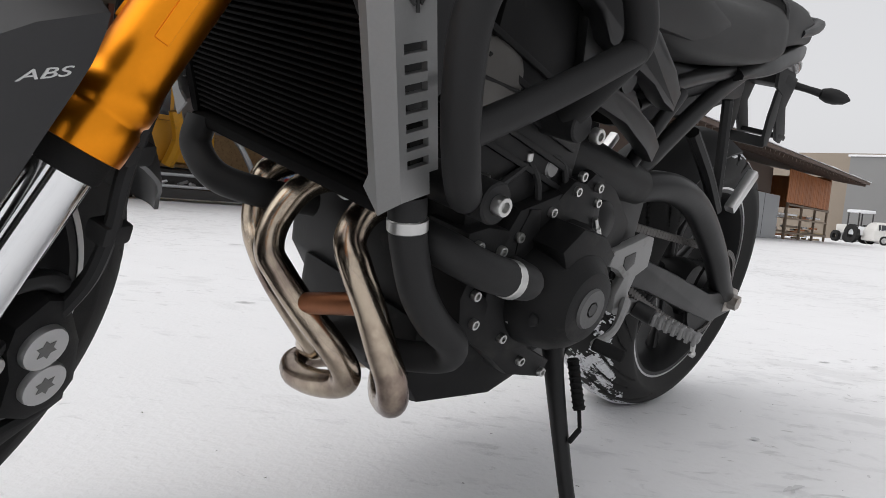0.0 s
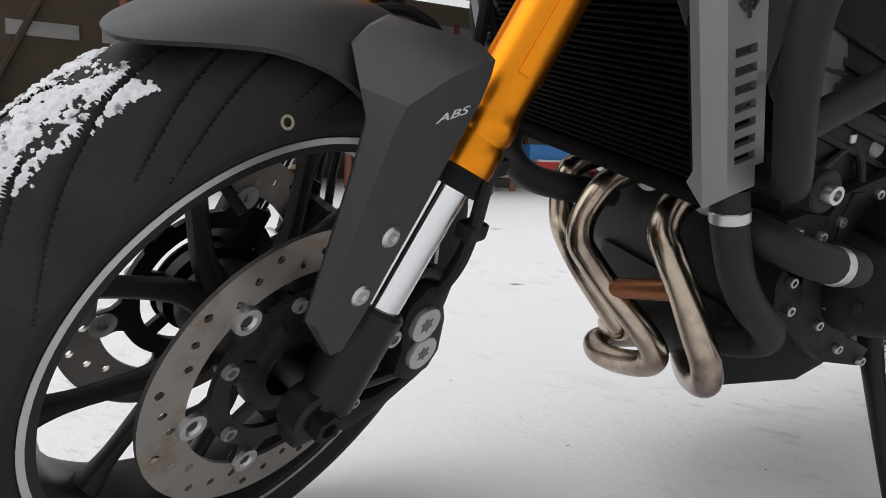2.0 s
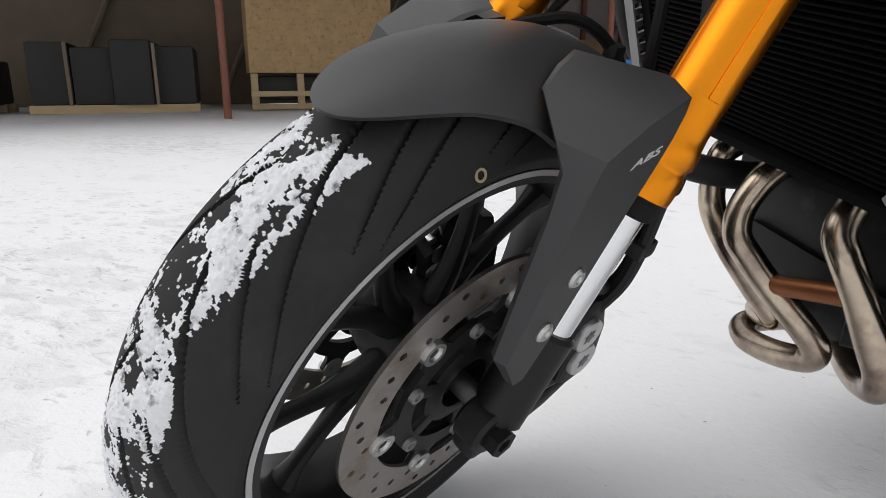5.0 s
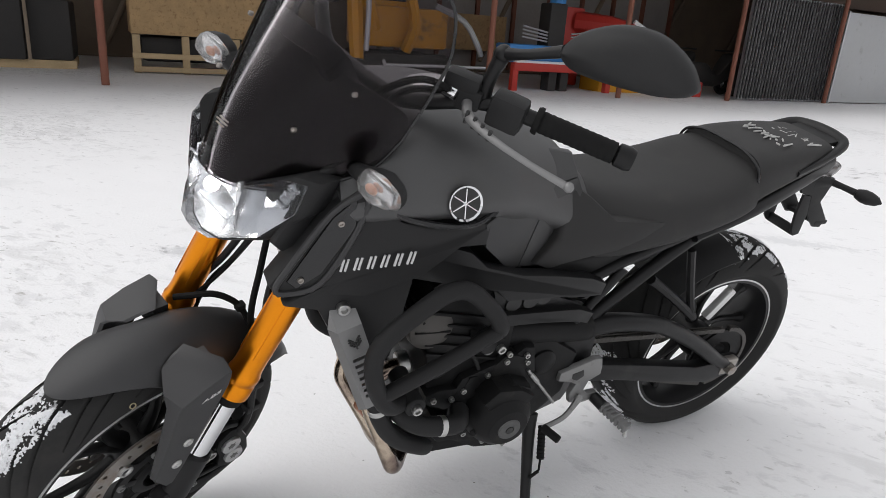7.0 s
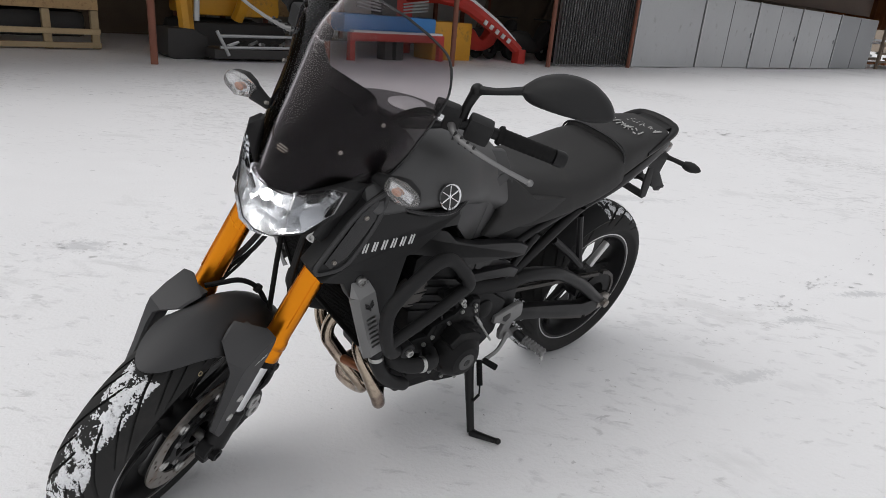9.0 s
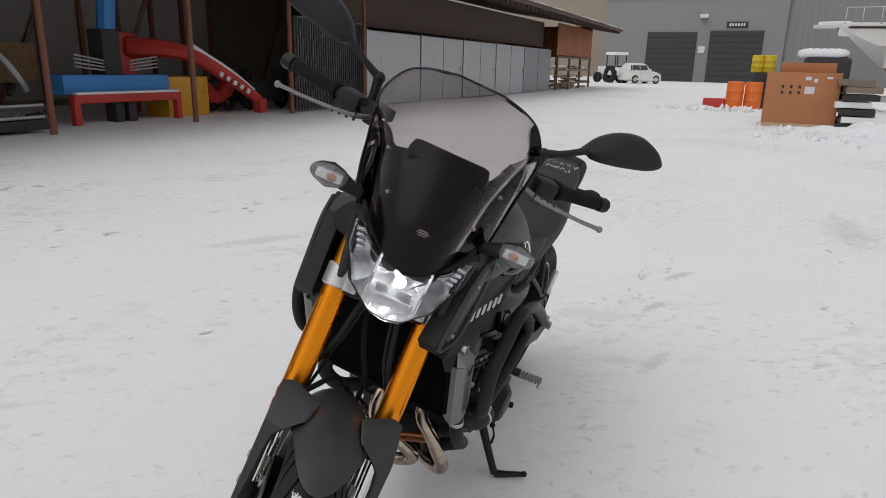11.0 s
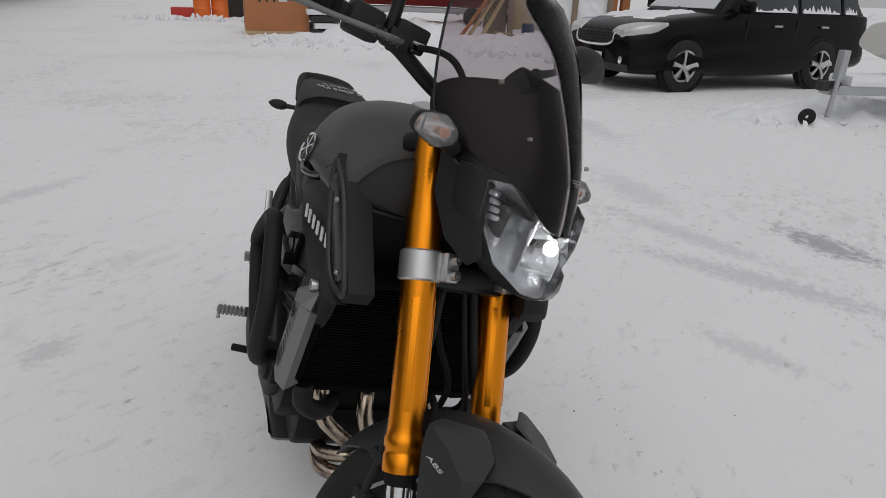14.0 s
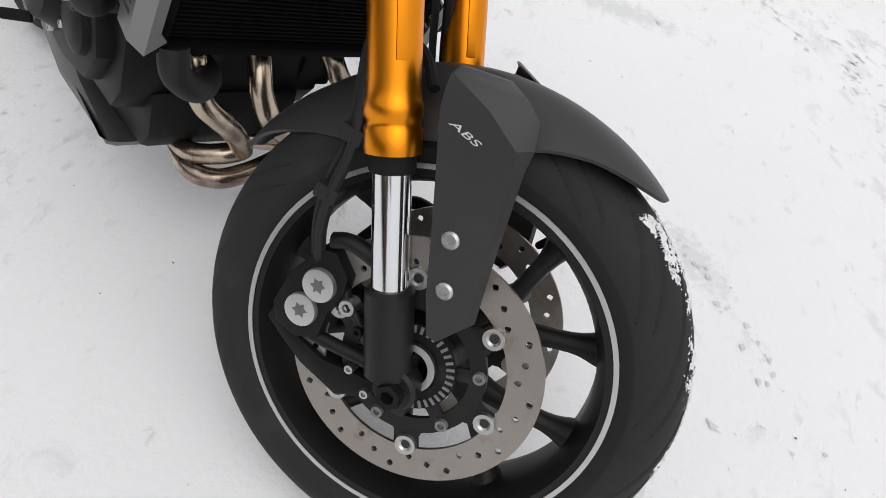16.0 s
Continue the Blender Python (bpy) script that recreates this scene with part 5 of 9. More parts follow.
bm = bm_new()
body(bm, [
    (0.655, [(0, 0.880), (0.05, 0.873), (0.09, 0.84), (0.128, 0.775), (0.135, 0.735), (0.06, 0.72), (0, 0.72)]),
    (0.56, [(0, 0.842), (0.07, 0.838), (0.112, 0.815), (0.150, 0.752), (0.150, 0.715), (0.06, 0.70), (0, 0.70)]),
    (0.44, [(0, 0.833), (0.085, 0.831), (0.132, 0.812), (0.158, 0.765), (0.152, 0.725), (0.06, 0.71), (0, 0.71)]),
    (0.30, [(0, 0.845), (0.09, 0.844), (0.140, 0.828), (0.158, 0.785), (0.148, 0.750), (0.06, 0.74), (0, 0.74)]),
    (0.20, [(0, 0.878), (0.085, 0.875), (0.132, 0.855), (0.148, 0.810), (0.140, 0.775), (0.06, 0.765), (0, 0.765)]),
    (0.155, [(0, 0.886), (0.08, 0.884), (0.122, 0.865), (0.138, 0.825), (0.132, 0.79), (0.06, 0.78), (0, 0.78)]),
], 6, 5)
seat = P("seat", bm, M_SEAT, "black vinyl rider's seat")
bm = bm_new()
body(bm, [(0.66, [(0, 0.715), (0.10, 0.71), (0.125, 0.68), (0.10, 0.63), (0, 0.62)]), (0.50, [(0, 0.715), (0.11, 0.71), (0.128, 0.69), (0.11, 0.645), (0, 0.635)]), (0.38, [(0, 0.73), (0.11, 0.725), (0.125, 0.705), (0.10, 0.67), (0, 0.66)]), (0.25, [(0, 0.76), (0.10, 0.755), (0.115, 0.74), (0.09, 0.715), (0, 0.71)])], 6, 5)
P("seat_pan", bm, M_PLASTIC, "black plastic pan below the seat", seat)
for s in (1, -1):
    bm = bm_new()
    side = lambda x, z: s * (0.170 - max(0.0, 0.66 - x) * 0.07 - 0.55 * max(0.0, z - 0.79))
    plate(bm, [(0.660, 0.868), (0.682, 0.846), (0.702, 0.782), (0.742, 0.728), (0.705, 0.712), (0.668, 0.722), (0.60, 0.728), (0.50, 0.735), (0.40, 0.745), (0.40, 0.785), (0.47, 0.792), (0.56, 0.802), (0.625, 0.848)], lambda x, z: side(x, z) - s * 0.03, side, 0.008)
    P("seat_skirt", bm, M_SEAT, "black side flap in front of the seat", seat)
bm = bm_new()
body(bm, [
    (0.16, [(0, 0.906), (0.08, 0.902), (0.118, 0.880), (0.132, 0.835), (0.126, 0.80), (0.06, 0.79), (0, 0.79)]),
    (0.10, [(0, 0.914), (0.08, 0.910), (0.115, 0.892), (0.124, 0.850), (0.118, 0.82), (0.06, 0.81), (0, 0.81)]),
    (0.0, [(0, 0.922), (0.075, 0.919), (0.102, 0.905), (0.108, 0.872), (0.10, 0.845), (0.05, 0.84), (0, 0.84)]),
    (-0.11, [(0, 0.924), (0.06, 0.922), (0.082, 0.912), (0.086, 0.890), (0.08, 0.868), (0.04, 0.862), (0, 0.862)]),
], 6, 5)
P("pillion_seat", bm, M_SEAT, "black pillion seat with chalked marks", seat)
bm = bm_new()
tube(bm, [(0.165, 0.130, 0.82), (0.168, 0.121, 0.878), (0.168, 0.07, 0.903), (0.168, 0, 0.907), (0.168, -0.07, 0.903), (0.168, -0.121, 0.878), (0.165, -0.130, 0.82)], 0.0035, 8, 6)
P("seat_seam", bm, M_GLOSSBLK, "", seat)
rng = random.Random(5)
for row, (x0, n0) in enumerate(((0.05, 6), (-0.04, 5))):
    for k in range(n0):
        bm = bm_new()
        y = 0.070 - 0.024 * k
        zt = 0.9205
        for q in range(3):
            a = Vector((x0 + rng.uniform(-0.026, 0.026), y + rng.uniform(-0.010, 0.010), zt + 0.001))
            b = Vector((x0 + rng.uniform(-0.026, 0.026), y + rng.uniform(-0.010, 0.010), zt + 0.001))
            rod(bm, a, b, 0.0022, 5)
        P("chalk_bar", bm, M_CHALK, "", seat)
bm = bm_new()
tube(bm, [(0.02, 0.108, 0.862), (-0.08, 0.094, 0.892), (-0.15, 0.075, 0.915), (-0.168, 0.04, 0.922), (-0.17, 0, 0.924), (-0.168, -0.04, 0.922), (-0.15, -0.075, 0.915), (-0.08, -0.094, 0.892), (0.02, -0.108, 0.862)], [0.010, 0.014, 0.017, 0.017, 0.017, 0.017, 0.017, 0.014, 0.010], 12, 6, True, 0.7)
P("grab_rail", bm, M_FRAME, "black grab rail round the tail")
bm = bm_new()
body(bm, [
    (0.30, [(0, 0.745), (0.10, 0.745), (0.135, 0.740), (0.135, 0.72), (0, 0.71)]),
    (0.12, [(0, 0.80), (0.10, 0.80), (0.122, 0.793), (0.118, 0.762), (0, 0.745)]),
    (-0.05, [(0, 0.855), (0.08, 0.855), (0.095, 0.845), (0.088, 0.81), (0, 0.795)]),
    (-0.18, [(0, 0.882), (0.05, 0.88), (0.062, 0.868), (0.055, 0.84), (0, 0.83)]),
], 5, 4)
P("tail_cover", bm, M_FRAME, "black tail cover below the seat")
bm = bm_new()
plate(bm, [(-0.09, 0.902), (-0.165, 0.914), (-0.165, 0.926), (-0.09, 0.914)], -0.062, 0.062, 0.004)
P("tail_top", bm, M_PLASTIC, "black panel behind the pillion seat")
bm = bm_new()
body(bm, [(-0.14, [(0, 0.872), (0.05, 0.868), (0.065, 0.845), (0.05, 0.82), (0, 0.815)]), (-0.21, [(0, 0.862), (0.04, 0.858), (0.055, 0.84), (0.045, 0.818), (0, 0.812)]), (-0.255, [(0, 0.85), (0.03, 0.847), (0.038, 0.838), (0.03, 0.825), (0, 0.822)])], 5, 4)
P("tail_lamp", bm, mat("smoked_tail_lens", (0.10, 0.095, 0.095), 0.18), "smoked grey tail lamp")
# plate bracket
bm = bm_new()
for s in (1, -1):
    plate(bm, [(-0.10, 0.825), (-0.21, 0.825), (-0.235, 0.79), (-0.225, 0.745), (-0.285, 0.69), (-0.275, 0.665), (-0.245, 0.668), (-0.195, 0.71), (-0.175, 0.765), (-0.13, 0.775)], s * 0.045 - 0.004, s * 0.045 + 0.004, 0.002)
    plate(bm, [(-0.175, 0.765), (-0.195, 0.71), (-0.20, 0.65), (-0.18, 0.645), (-0.165, 0.66), (-0.15, 0.71), (-0.145, 0.77)], s * 0.045 - 0.004, s * 0.045 + 0.004, 0.002)
box(bm, (-0.20, 0, 0.80), (0.08, 0.10, 0.03), 0.008)
box(bm, (-0.27, 0, 0.68), (0.05, 0.10, 0.012), 0.003)
box(bm, (-0.188, 0, 0.655), (0.012, 0.09, 0.025), 0.003)
P("plate_bracket", bm, M_PLASTIC, "black number plate bracket, empty")
for s in (1, -1):
    ind = thing_part("rear_indicator", "dark rear indicator on a stalk")
    bm = bm_new()
    tube(bm, [(-0.235, s * 0.03, 0.800), (-0.252, s * 0.065, 0.798), (-0.268, s * 0.098, 0.795)], [0.010, 0.008, 0.009], 10, 4)
    lathe(bm, [(0.004, 0.0), (0.012, 0.004), (0.0175, 0.020), (0.0175, 0.036), (0.012, 0.055), (0.002, 0.066)], (-0.266, s * 0.094, 0.795), (-0.35, s * 0.93, -0.02), 16)
    P("indicator_body", bm, M_PLASTIC, "", ind)
# subframe tubes
for s in (1, -1):
    bm = bm_new()
    tube(bm, [(0.585, s * 0.128, 0.63), (0.47, s * 0.128, 0.685), (0.30, s * 0.118, 0.735), (0.10, s * 0.10, 0.80)], 0.0135, 10, 4)
    tube(bm, [(0.53, s * 0.128, 0.525), (0.475, s * 0.125, 0.572), (0.341, s * 0.122, 0.683), (0.20, s * 0.112, 0.765)], 0.0155, 10, 3)
    P("subframe_tube", bm, M_FRAME, "black steel subframe tube")
    bm = bm_new()
    tube(bm, [(0.37, s * 0.125, 0.62), (0.28, s * 0.135, 0.56), (0.20, s * 0.14, 0.50)], 0.012, 8, 4)
    tube(bm, [(0.28, s * 0.125, 0.69), (0.25, s * 0.135, 0.60), (0.205, s * 0.14, 0.50)], 0.010, 8, 4)
    hg = P("pillion_peg_hanger", bm, M_FRAME, "black pillion footrest hanger")
    bm = bm_new()
    box(bm, (0.15, s * 0.155, 0.545), (0.020, 0.020, 0.095), 0.005, tilt=Euler((0, radians(-35), 0)))
    P("pillion_peg", bm, M_ALU, "folded silver pillion footpeg", hg)
bm = bm_new()
box(bm, (0.42, 0, 0.66), (0.26, 0.16, 0.08), 0.02, tilt=Euler((0, radians(14), 0)))
box(bm, (0.20, 0, 0.70), (0.24, 0.14, 0.05), 0.015, tilt=Euler((0, radians(20), 0)))
P("underseat_tray", bm, M_PLASTIC, "black plastic tray below the seat")
bm = bm_new()
rings = []
for k in range(15):
    a = -20 + 68 * k / 14
    r = 0.337
    rings.append([Vector((math.sin(radians(a)) * (r - 0.03 * abs(v) ** 2), 0.095 * v, 0.315 + math.cos(radians(a)) * (r - 0.03 * abs(v) ** 2))) for v in (-1, -0.7, -0.3, 0, 0.3, 0.7, 1)] +
                 [Vector((math.sin(radians(a)) * (r - 0.005 - 0.03 * abs(v) ** 2), 0.093 * v, 0.315 + math.cos(radians(a)) * (r - 0.005 - 0.03 * abs(v) ** 2))) for v in (1, 0.7, 0.3, 0, -0.3, -0.7, -1)])
skin(bm, rings[6:])
P("rear_hugger", bm, M_PLASTIC, "black plastic rear mudguard")

# ---- engine ----
def socket_bolt(p, axis, r=0.0075, parent=None, h=0.008, name="socket_bolt"):
    bm = bm_new()
    lathe(bm, [(r * 0.5, h * 0.45), (r * 0.55, h), (r * 0.92, h), (r, h * 0.85), (r, 0)], p, axis, 14)
    b = P(name, bm, M_STEEL, "", parent)
    return b


bm = bm_new()
plate(bm, [(0.56, 0.36), (0.62, 0.30), (0.70, 0.275), (0.86, 0.275), (0.895, 0.32), (0.905, 0.40), (0.89, 0.47), (0.80, 0.52), (0.64, 0.53), (0.55, 0.47)], -0.165, 0.165, 0.012)
plate(bm, [(0.64, 0.30), (0.67, 0.215), (0.72, 0.195), (0.865, 0.205), (0.895, 0.24), (0.90, 0.32), (0.8, 0.33)], -0.12, 0.13, 0.015)
eng = P("engine", bm, M_ENGINE, "black triple-cylinder engine with bright bolts")
bm = bm_new()
plate(bm, [(0.74, 0.50), (0.87, 0.43), (0.915, 0.44), (0.945, 0.62), (0.945, 0.70), (0.89, 0.735), (0.79, 0.70), (0.745, 0.60)], -0.17, 0.17, 0.012)
P("cylinder_block", bm, M_ENGINE, "", eng)
for s in (1, -1):
    bm = bm_new()
    lathe(bm, [(0.004, s * 0.012), (0.030, s * 0.010), (0.044, s * 0.004), (0.047, -s * 0.01)], (0.932, s * 0.166, 0.603), (0, 1, 0), 36)
    cover = P("cam_end_cover", bm, mat("dull_grey_casting", (0.085, 0.08, 0.075), 0.5, 0.4), "dull grey round end cover behind the crash bar", eng)
    bm = bm_new()
    rod(bm, (0.895, s * 0.1765, 0.600), (0.968, s * 0.1765, 0.606), 0.0022, 8)
    P("cover_rib", bm, M_ENGINE, "", eng)
for k in range(5):
    bm = bm_new()
    box(bm, (0.845 + 0.006 * k, 0, 0.525 + 0.026 * k), (0.19, 0.352, 0.007), 0.002, tilt=Euler((0, radians(-14), 0)))
    P("cooling_fin", bm, M_ENGINE, "", eng)
bm = bm_new()
lathe(bm, [(0.034, 0.095), (0.044, 0.093), (0.058, 0.080), (0.069, 0.062), (0.076, 0.034), (0.080, 0.0)], (0.757, 0.160, 0.385), (0, 1, 0), 40)
plate(bm, [(0.745, 0.475), (0.70, 0.455), (0.69, 0.40), (0.73, 0.40), (0.79, 0.43), (0.80, 0.46)], 0.17, 0.222, 0.012)
plate(bm, [(0.70, 0.40), (0.685, 0.36), (0.715, 0.325), (0.74, 0.345)], 0.17, 0.215, 0.010)
plate(bm, [(0.70, 0.49), (0.66, 0.42), (0.68, 0.34), (0.72, 0.30), (0.80, 0.295), (0.865, 0.345), (0.872, 0.43), (0.85, 0.48), (0.78, 0.505)], 0.14, 0.188, 0.010)
plate(bm, [(0.755, 0.50), (0.715, 0.535), (0.69, 0.53), (0.67, 0.46), (0.72, 0.42), (0.80, 0.43)], 0.12, 0.185, 0.010)
cov = P("alternator_cover", bm, M_ENGINE, "black alternator cover", eng, smooth=25)
bm = bm_new()
lathe(bm, [(0.009, 0.001), (0.010, 0.004), (0.024, 0.004), (0.026, 0.0)], (0.757, 0.2545, 0.385), (0, 1, 0), 32)
P("crank_plug", bm, mat("grey_plug", (0.10, 0.10, 0.10), 0.45, 0.6), "grey screw plug", cov)
# dark hexagon on the plug's face, the socket's shade put into colour
bm = bm_new()
lathe(bm, [(0.001, 0.0044), (0.0088, 0.0044), (0.0088, 0.0)], (0.757, 0.2546, 0.385), (0, 1, 0), 6)
P("plug_socket", bm, M_DARKMARK, "", cov)
bm = bm_new()
lathe(bm, [(0.004, 0.006), (0.007, 0.004), (0.009, 0.0)], (0.82, 0.225, 0.362), (0, 1, 0.1), 14)
P("small_plug", bm, M_ENGINE, "", cov)
for p in ((0.795, 0.187, 0.481), (0.757, 0.187, 0.509), (0.755, 0.187, 0.528), (0.711, 0.187, 0.517), (0.705, 0.187, 0.498), (0.843, 0.187, 0.449), (0.867, 0.187, 0.432), (0.908, 0.187, 0.437), (0.783, 0.187, 0.413), (0.816, 0.187, 0.347),
          (0.819, 0.187, 0.322), (0.879, 0.187, 0.345), (0.765, 0.187, 0.285), (0.708, 0.187, 0.262), (0.890, 0.187, 0.380)):
    socket_bolt(p, (0, 1, 0), 0.0062, eng, 0.007)
bm = bm_new()
plate(bm, [(0.80, 0.482), (0.762, 0.522), (0.733, 0.520), (0.70, 0.505), (0.69, 0.46), (0.71, 0.42), (0.79, 0.42)], 0.15, 0.189, 0.008)
plate(bm, [(0.845, 0.455), (0.835, 0.483), (0.815, 0.484), (0.802, 0.45), (0.81, 0.42), (0.84, 0.425)], 0.15, 0.191, 0.008)
plate(bm, [(0.925, 0.45), (0.895, 0.458), (0.85, 0.455), (0.84, 0.42), (0.875, 0.40), (0.92, 0.425)], 0.12, 0.187, 0.006)
plate(bm, [(0.905, 0.395), (0.865, 0.375), (0.80, 0.36), (0.75, 0.30), (0.69, 0.275), (0.70, 0.25), (0.78, 0.265), (0.835, 0.30), (0.895, 0.33), (0.91, 0.375)], 0.12, 0.187, 0.006)
P("case_flange", bm, M_ENGINE, "", eng)
bm = bm_new()
plate(bm, [(0.818, 0.447), (0.788, 0.476), (0.735, 0.468), (0.70, 0.445), (0.715, 0.418), (0.79, 0.412)], 0.18, 0.236, 0.006)
P("cover_wedge", bm, M_ENGINE, "", cov, smooth=20)
bm = bm_new()
lathe(bm, [(0.002, 0.012), (0.022, 0.010), (0.032, 0.002), (0.034, -0.02)], (0.645, 0.168, 0.466), (0, 1, 0), 28)
P("sprocket_cover", bm, M_ENGINE, "round black sprocket cover", eng)
# sensor leads clipped to the cylinders
for pts in ([(0.839, 0.168, 0.534), (0.824, 0.176, 0.515), (0.812, 0.178, 0.490)], [(0.928, 0.188, 0.504), (0.905, 0.182, 0.497), (0.872, 0.176, 0.512), (0.845, 0.172, 0.528)], [(0.80, 0.165, 0.545), (0.775, 0.172, 0.535), (0.765, 0.176, 0.512), (0.772, 0.178, 0.49)]):
    bm = bm_new()
    tube(bm, pts, 0.0045, 8, 5)
    P("sensor_lead", bm, M_HOSE, "", eng)
for p, d in (((0.840, 0.168, 0.536), (0.3, 0.1, 1)), ((0.928, 0.189, 0.507), (0.3, 0.2, 1))):
    bm = bm_new()
    d = Vector(d).normalized()
    rod(bm, Vector(p) - d * 0.004, Vector(p) + d * 0.007, 0.0058, 10, 0.001)
    P("lead_ferrule", bm, M_STEEL, "", eng)
bm = bm_new()
rod(bm, (0.793, 0.14, 0.527), (0.793, 0.172, 0.529), 0.013, 16, 0.003)
P("sensor_boss", bm, M_GUARD, "small pale sensor boss", eng)
# clutch cover on the right
bm = bm_new()
lathe(bm, [(0.05, -0.065), (0.082, -0.058), (0.098, -0.03), (0.105, 0.0)], (0.66, -0.160, 0.41), (0, 1, 0), 28)
plate(bm, [(0.58, 0.36), (0.62, 0.30), (0.72, 0.285), (0.82, 0.30), (0.87, 0.36), (0.86, 0.43), (0.78, 0.50), (0.64, 0.52), (0.56, 0.46)], -0.19, -0.14, 0.010)
lathe(bm, [(0.03, -0.04), (0.045, -0.034), (0.052, 0.0)], (0.80, -0.165, 0.38), (0, 1, 0), 24)
P("clutch_cover", bm, M_ENGINE, "black clutch cover", eng)
for k in range(9):
    a = 2 * math.pi * k / 9
    socket_bolt((0.66 + math.cos(a) * 0.098, -0.19, 0.41 + math.sin(a) * 0.098), (0, -1, 0), 0.0075, eng, 0.008)
bm = bm_new()
box(bm, (0.86, 0, 0.75), (0.34, 0.24, 0.14), 0.03)
box(bm, (1.07, 0, 0.84), (0.10, 0.10, 0.16), 0.02, tilt=Euler((0, -RAKE, 0)))
box(bm, (1.08, 0, 0.80), (0.05, 0.30, 0.20), 0.02, tilt=Euler((0, radians(20), 0)))
P("air_box", bm, M_PLASTIC, "black air box and head stock below the tank")
for y in (-0.09, 0.0, 0.09):
    bm = bm_new()
    tube(bm, [(0.79, y, 0.66), (0.75, y, 0.70), (0.72, y, 0.75)], 0.026, 12, 3)
    P("inlet_stub", bm, M_PLASTIC, "", eng)

# ---- radiator with side guards ----
E_UP, E_FW = Vector((0.352, 0, 0.936)), Vector((0.936, 0, -0.352))
R0 = Vector((1.052, 0, 0.478))


def rp(s, d, y):
    return R0 + E_UP * s + E_FW * d + Vector((0, y, 0))


TILT_R = Euler((0, math.atan2(E_UP.x, E_UP.z), 0))
rad = thing_part("radiator", "wide black radiator with fine horizontal fins")
bm = bm_new()
box(bm, rp(0.135, -0.020, 0), (0.020, 0.36, 0.27), 0.004, tilt=TILT_R)
box(bm, rp(0.274, -0.010, 0), (0.040, 0.37, 0.014), 0.004, tilt=TILT_R)
box(bm, rp(-0.004, -0.010, 0), (0.040, 0.37, 0.014), 0.004, tilt=TILT_R)
for s in (1, -1):
    box(bm, rp(0.135, -0.012, s * 0.182), (0.036, 0.020, 0.27), 0.006, tilt=TILT_R)
P("core", bm, M_RADI, "", rad)
bm = bm_new()
box(bm, (0, 0, 0), (0.012, 0.345, 0.0028), 0.0006, tilt=TILT_R)
first = P("fin", bm, M_RADI, "", rad)
first.location = rp(0.012, -0.004, 0)
for k in range(1, 38):
    o = new("fin", first.data)
    o.parent, o.location = rad, rp(0.012 + 0.0067 * k, -0.004, 0)
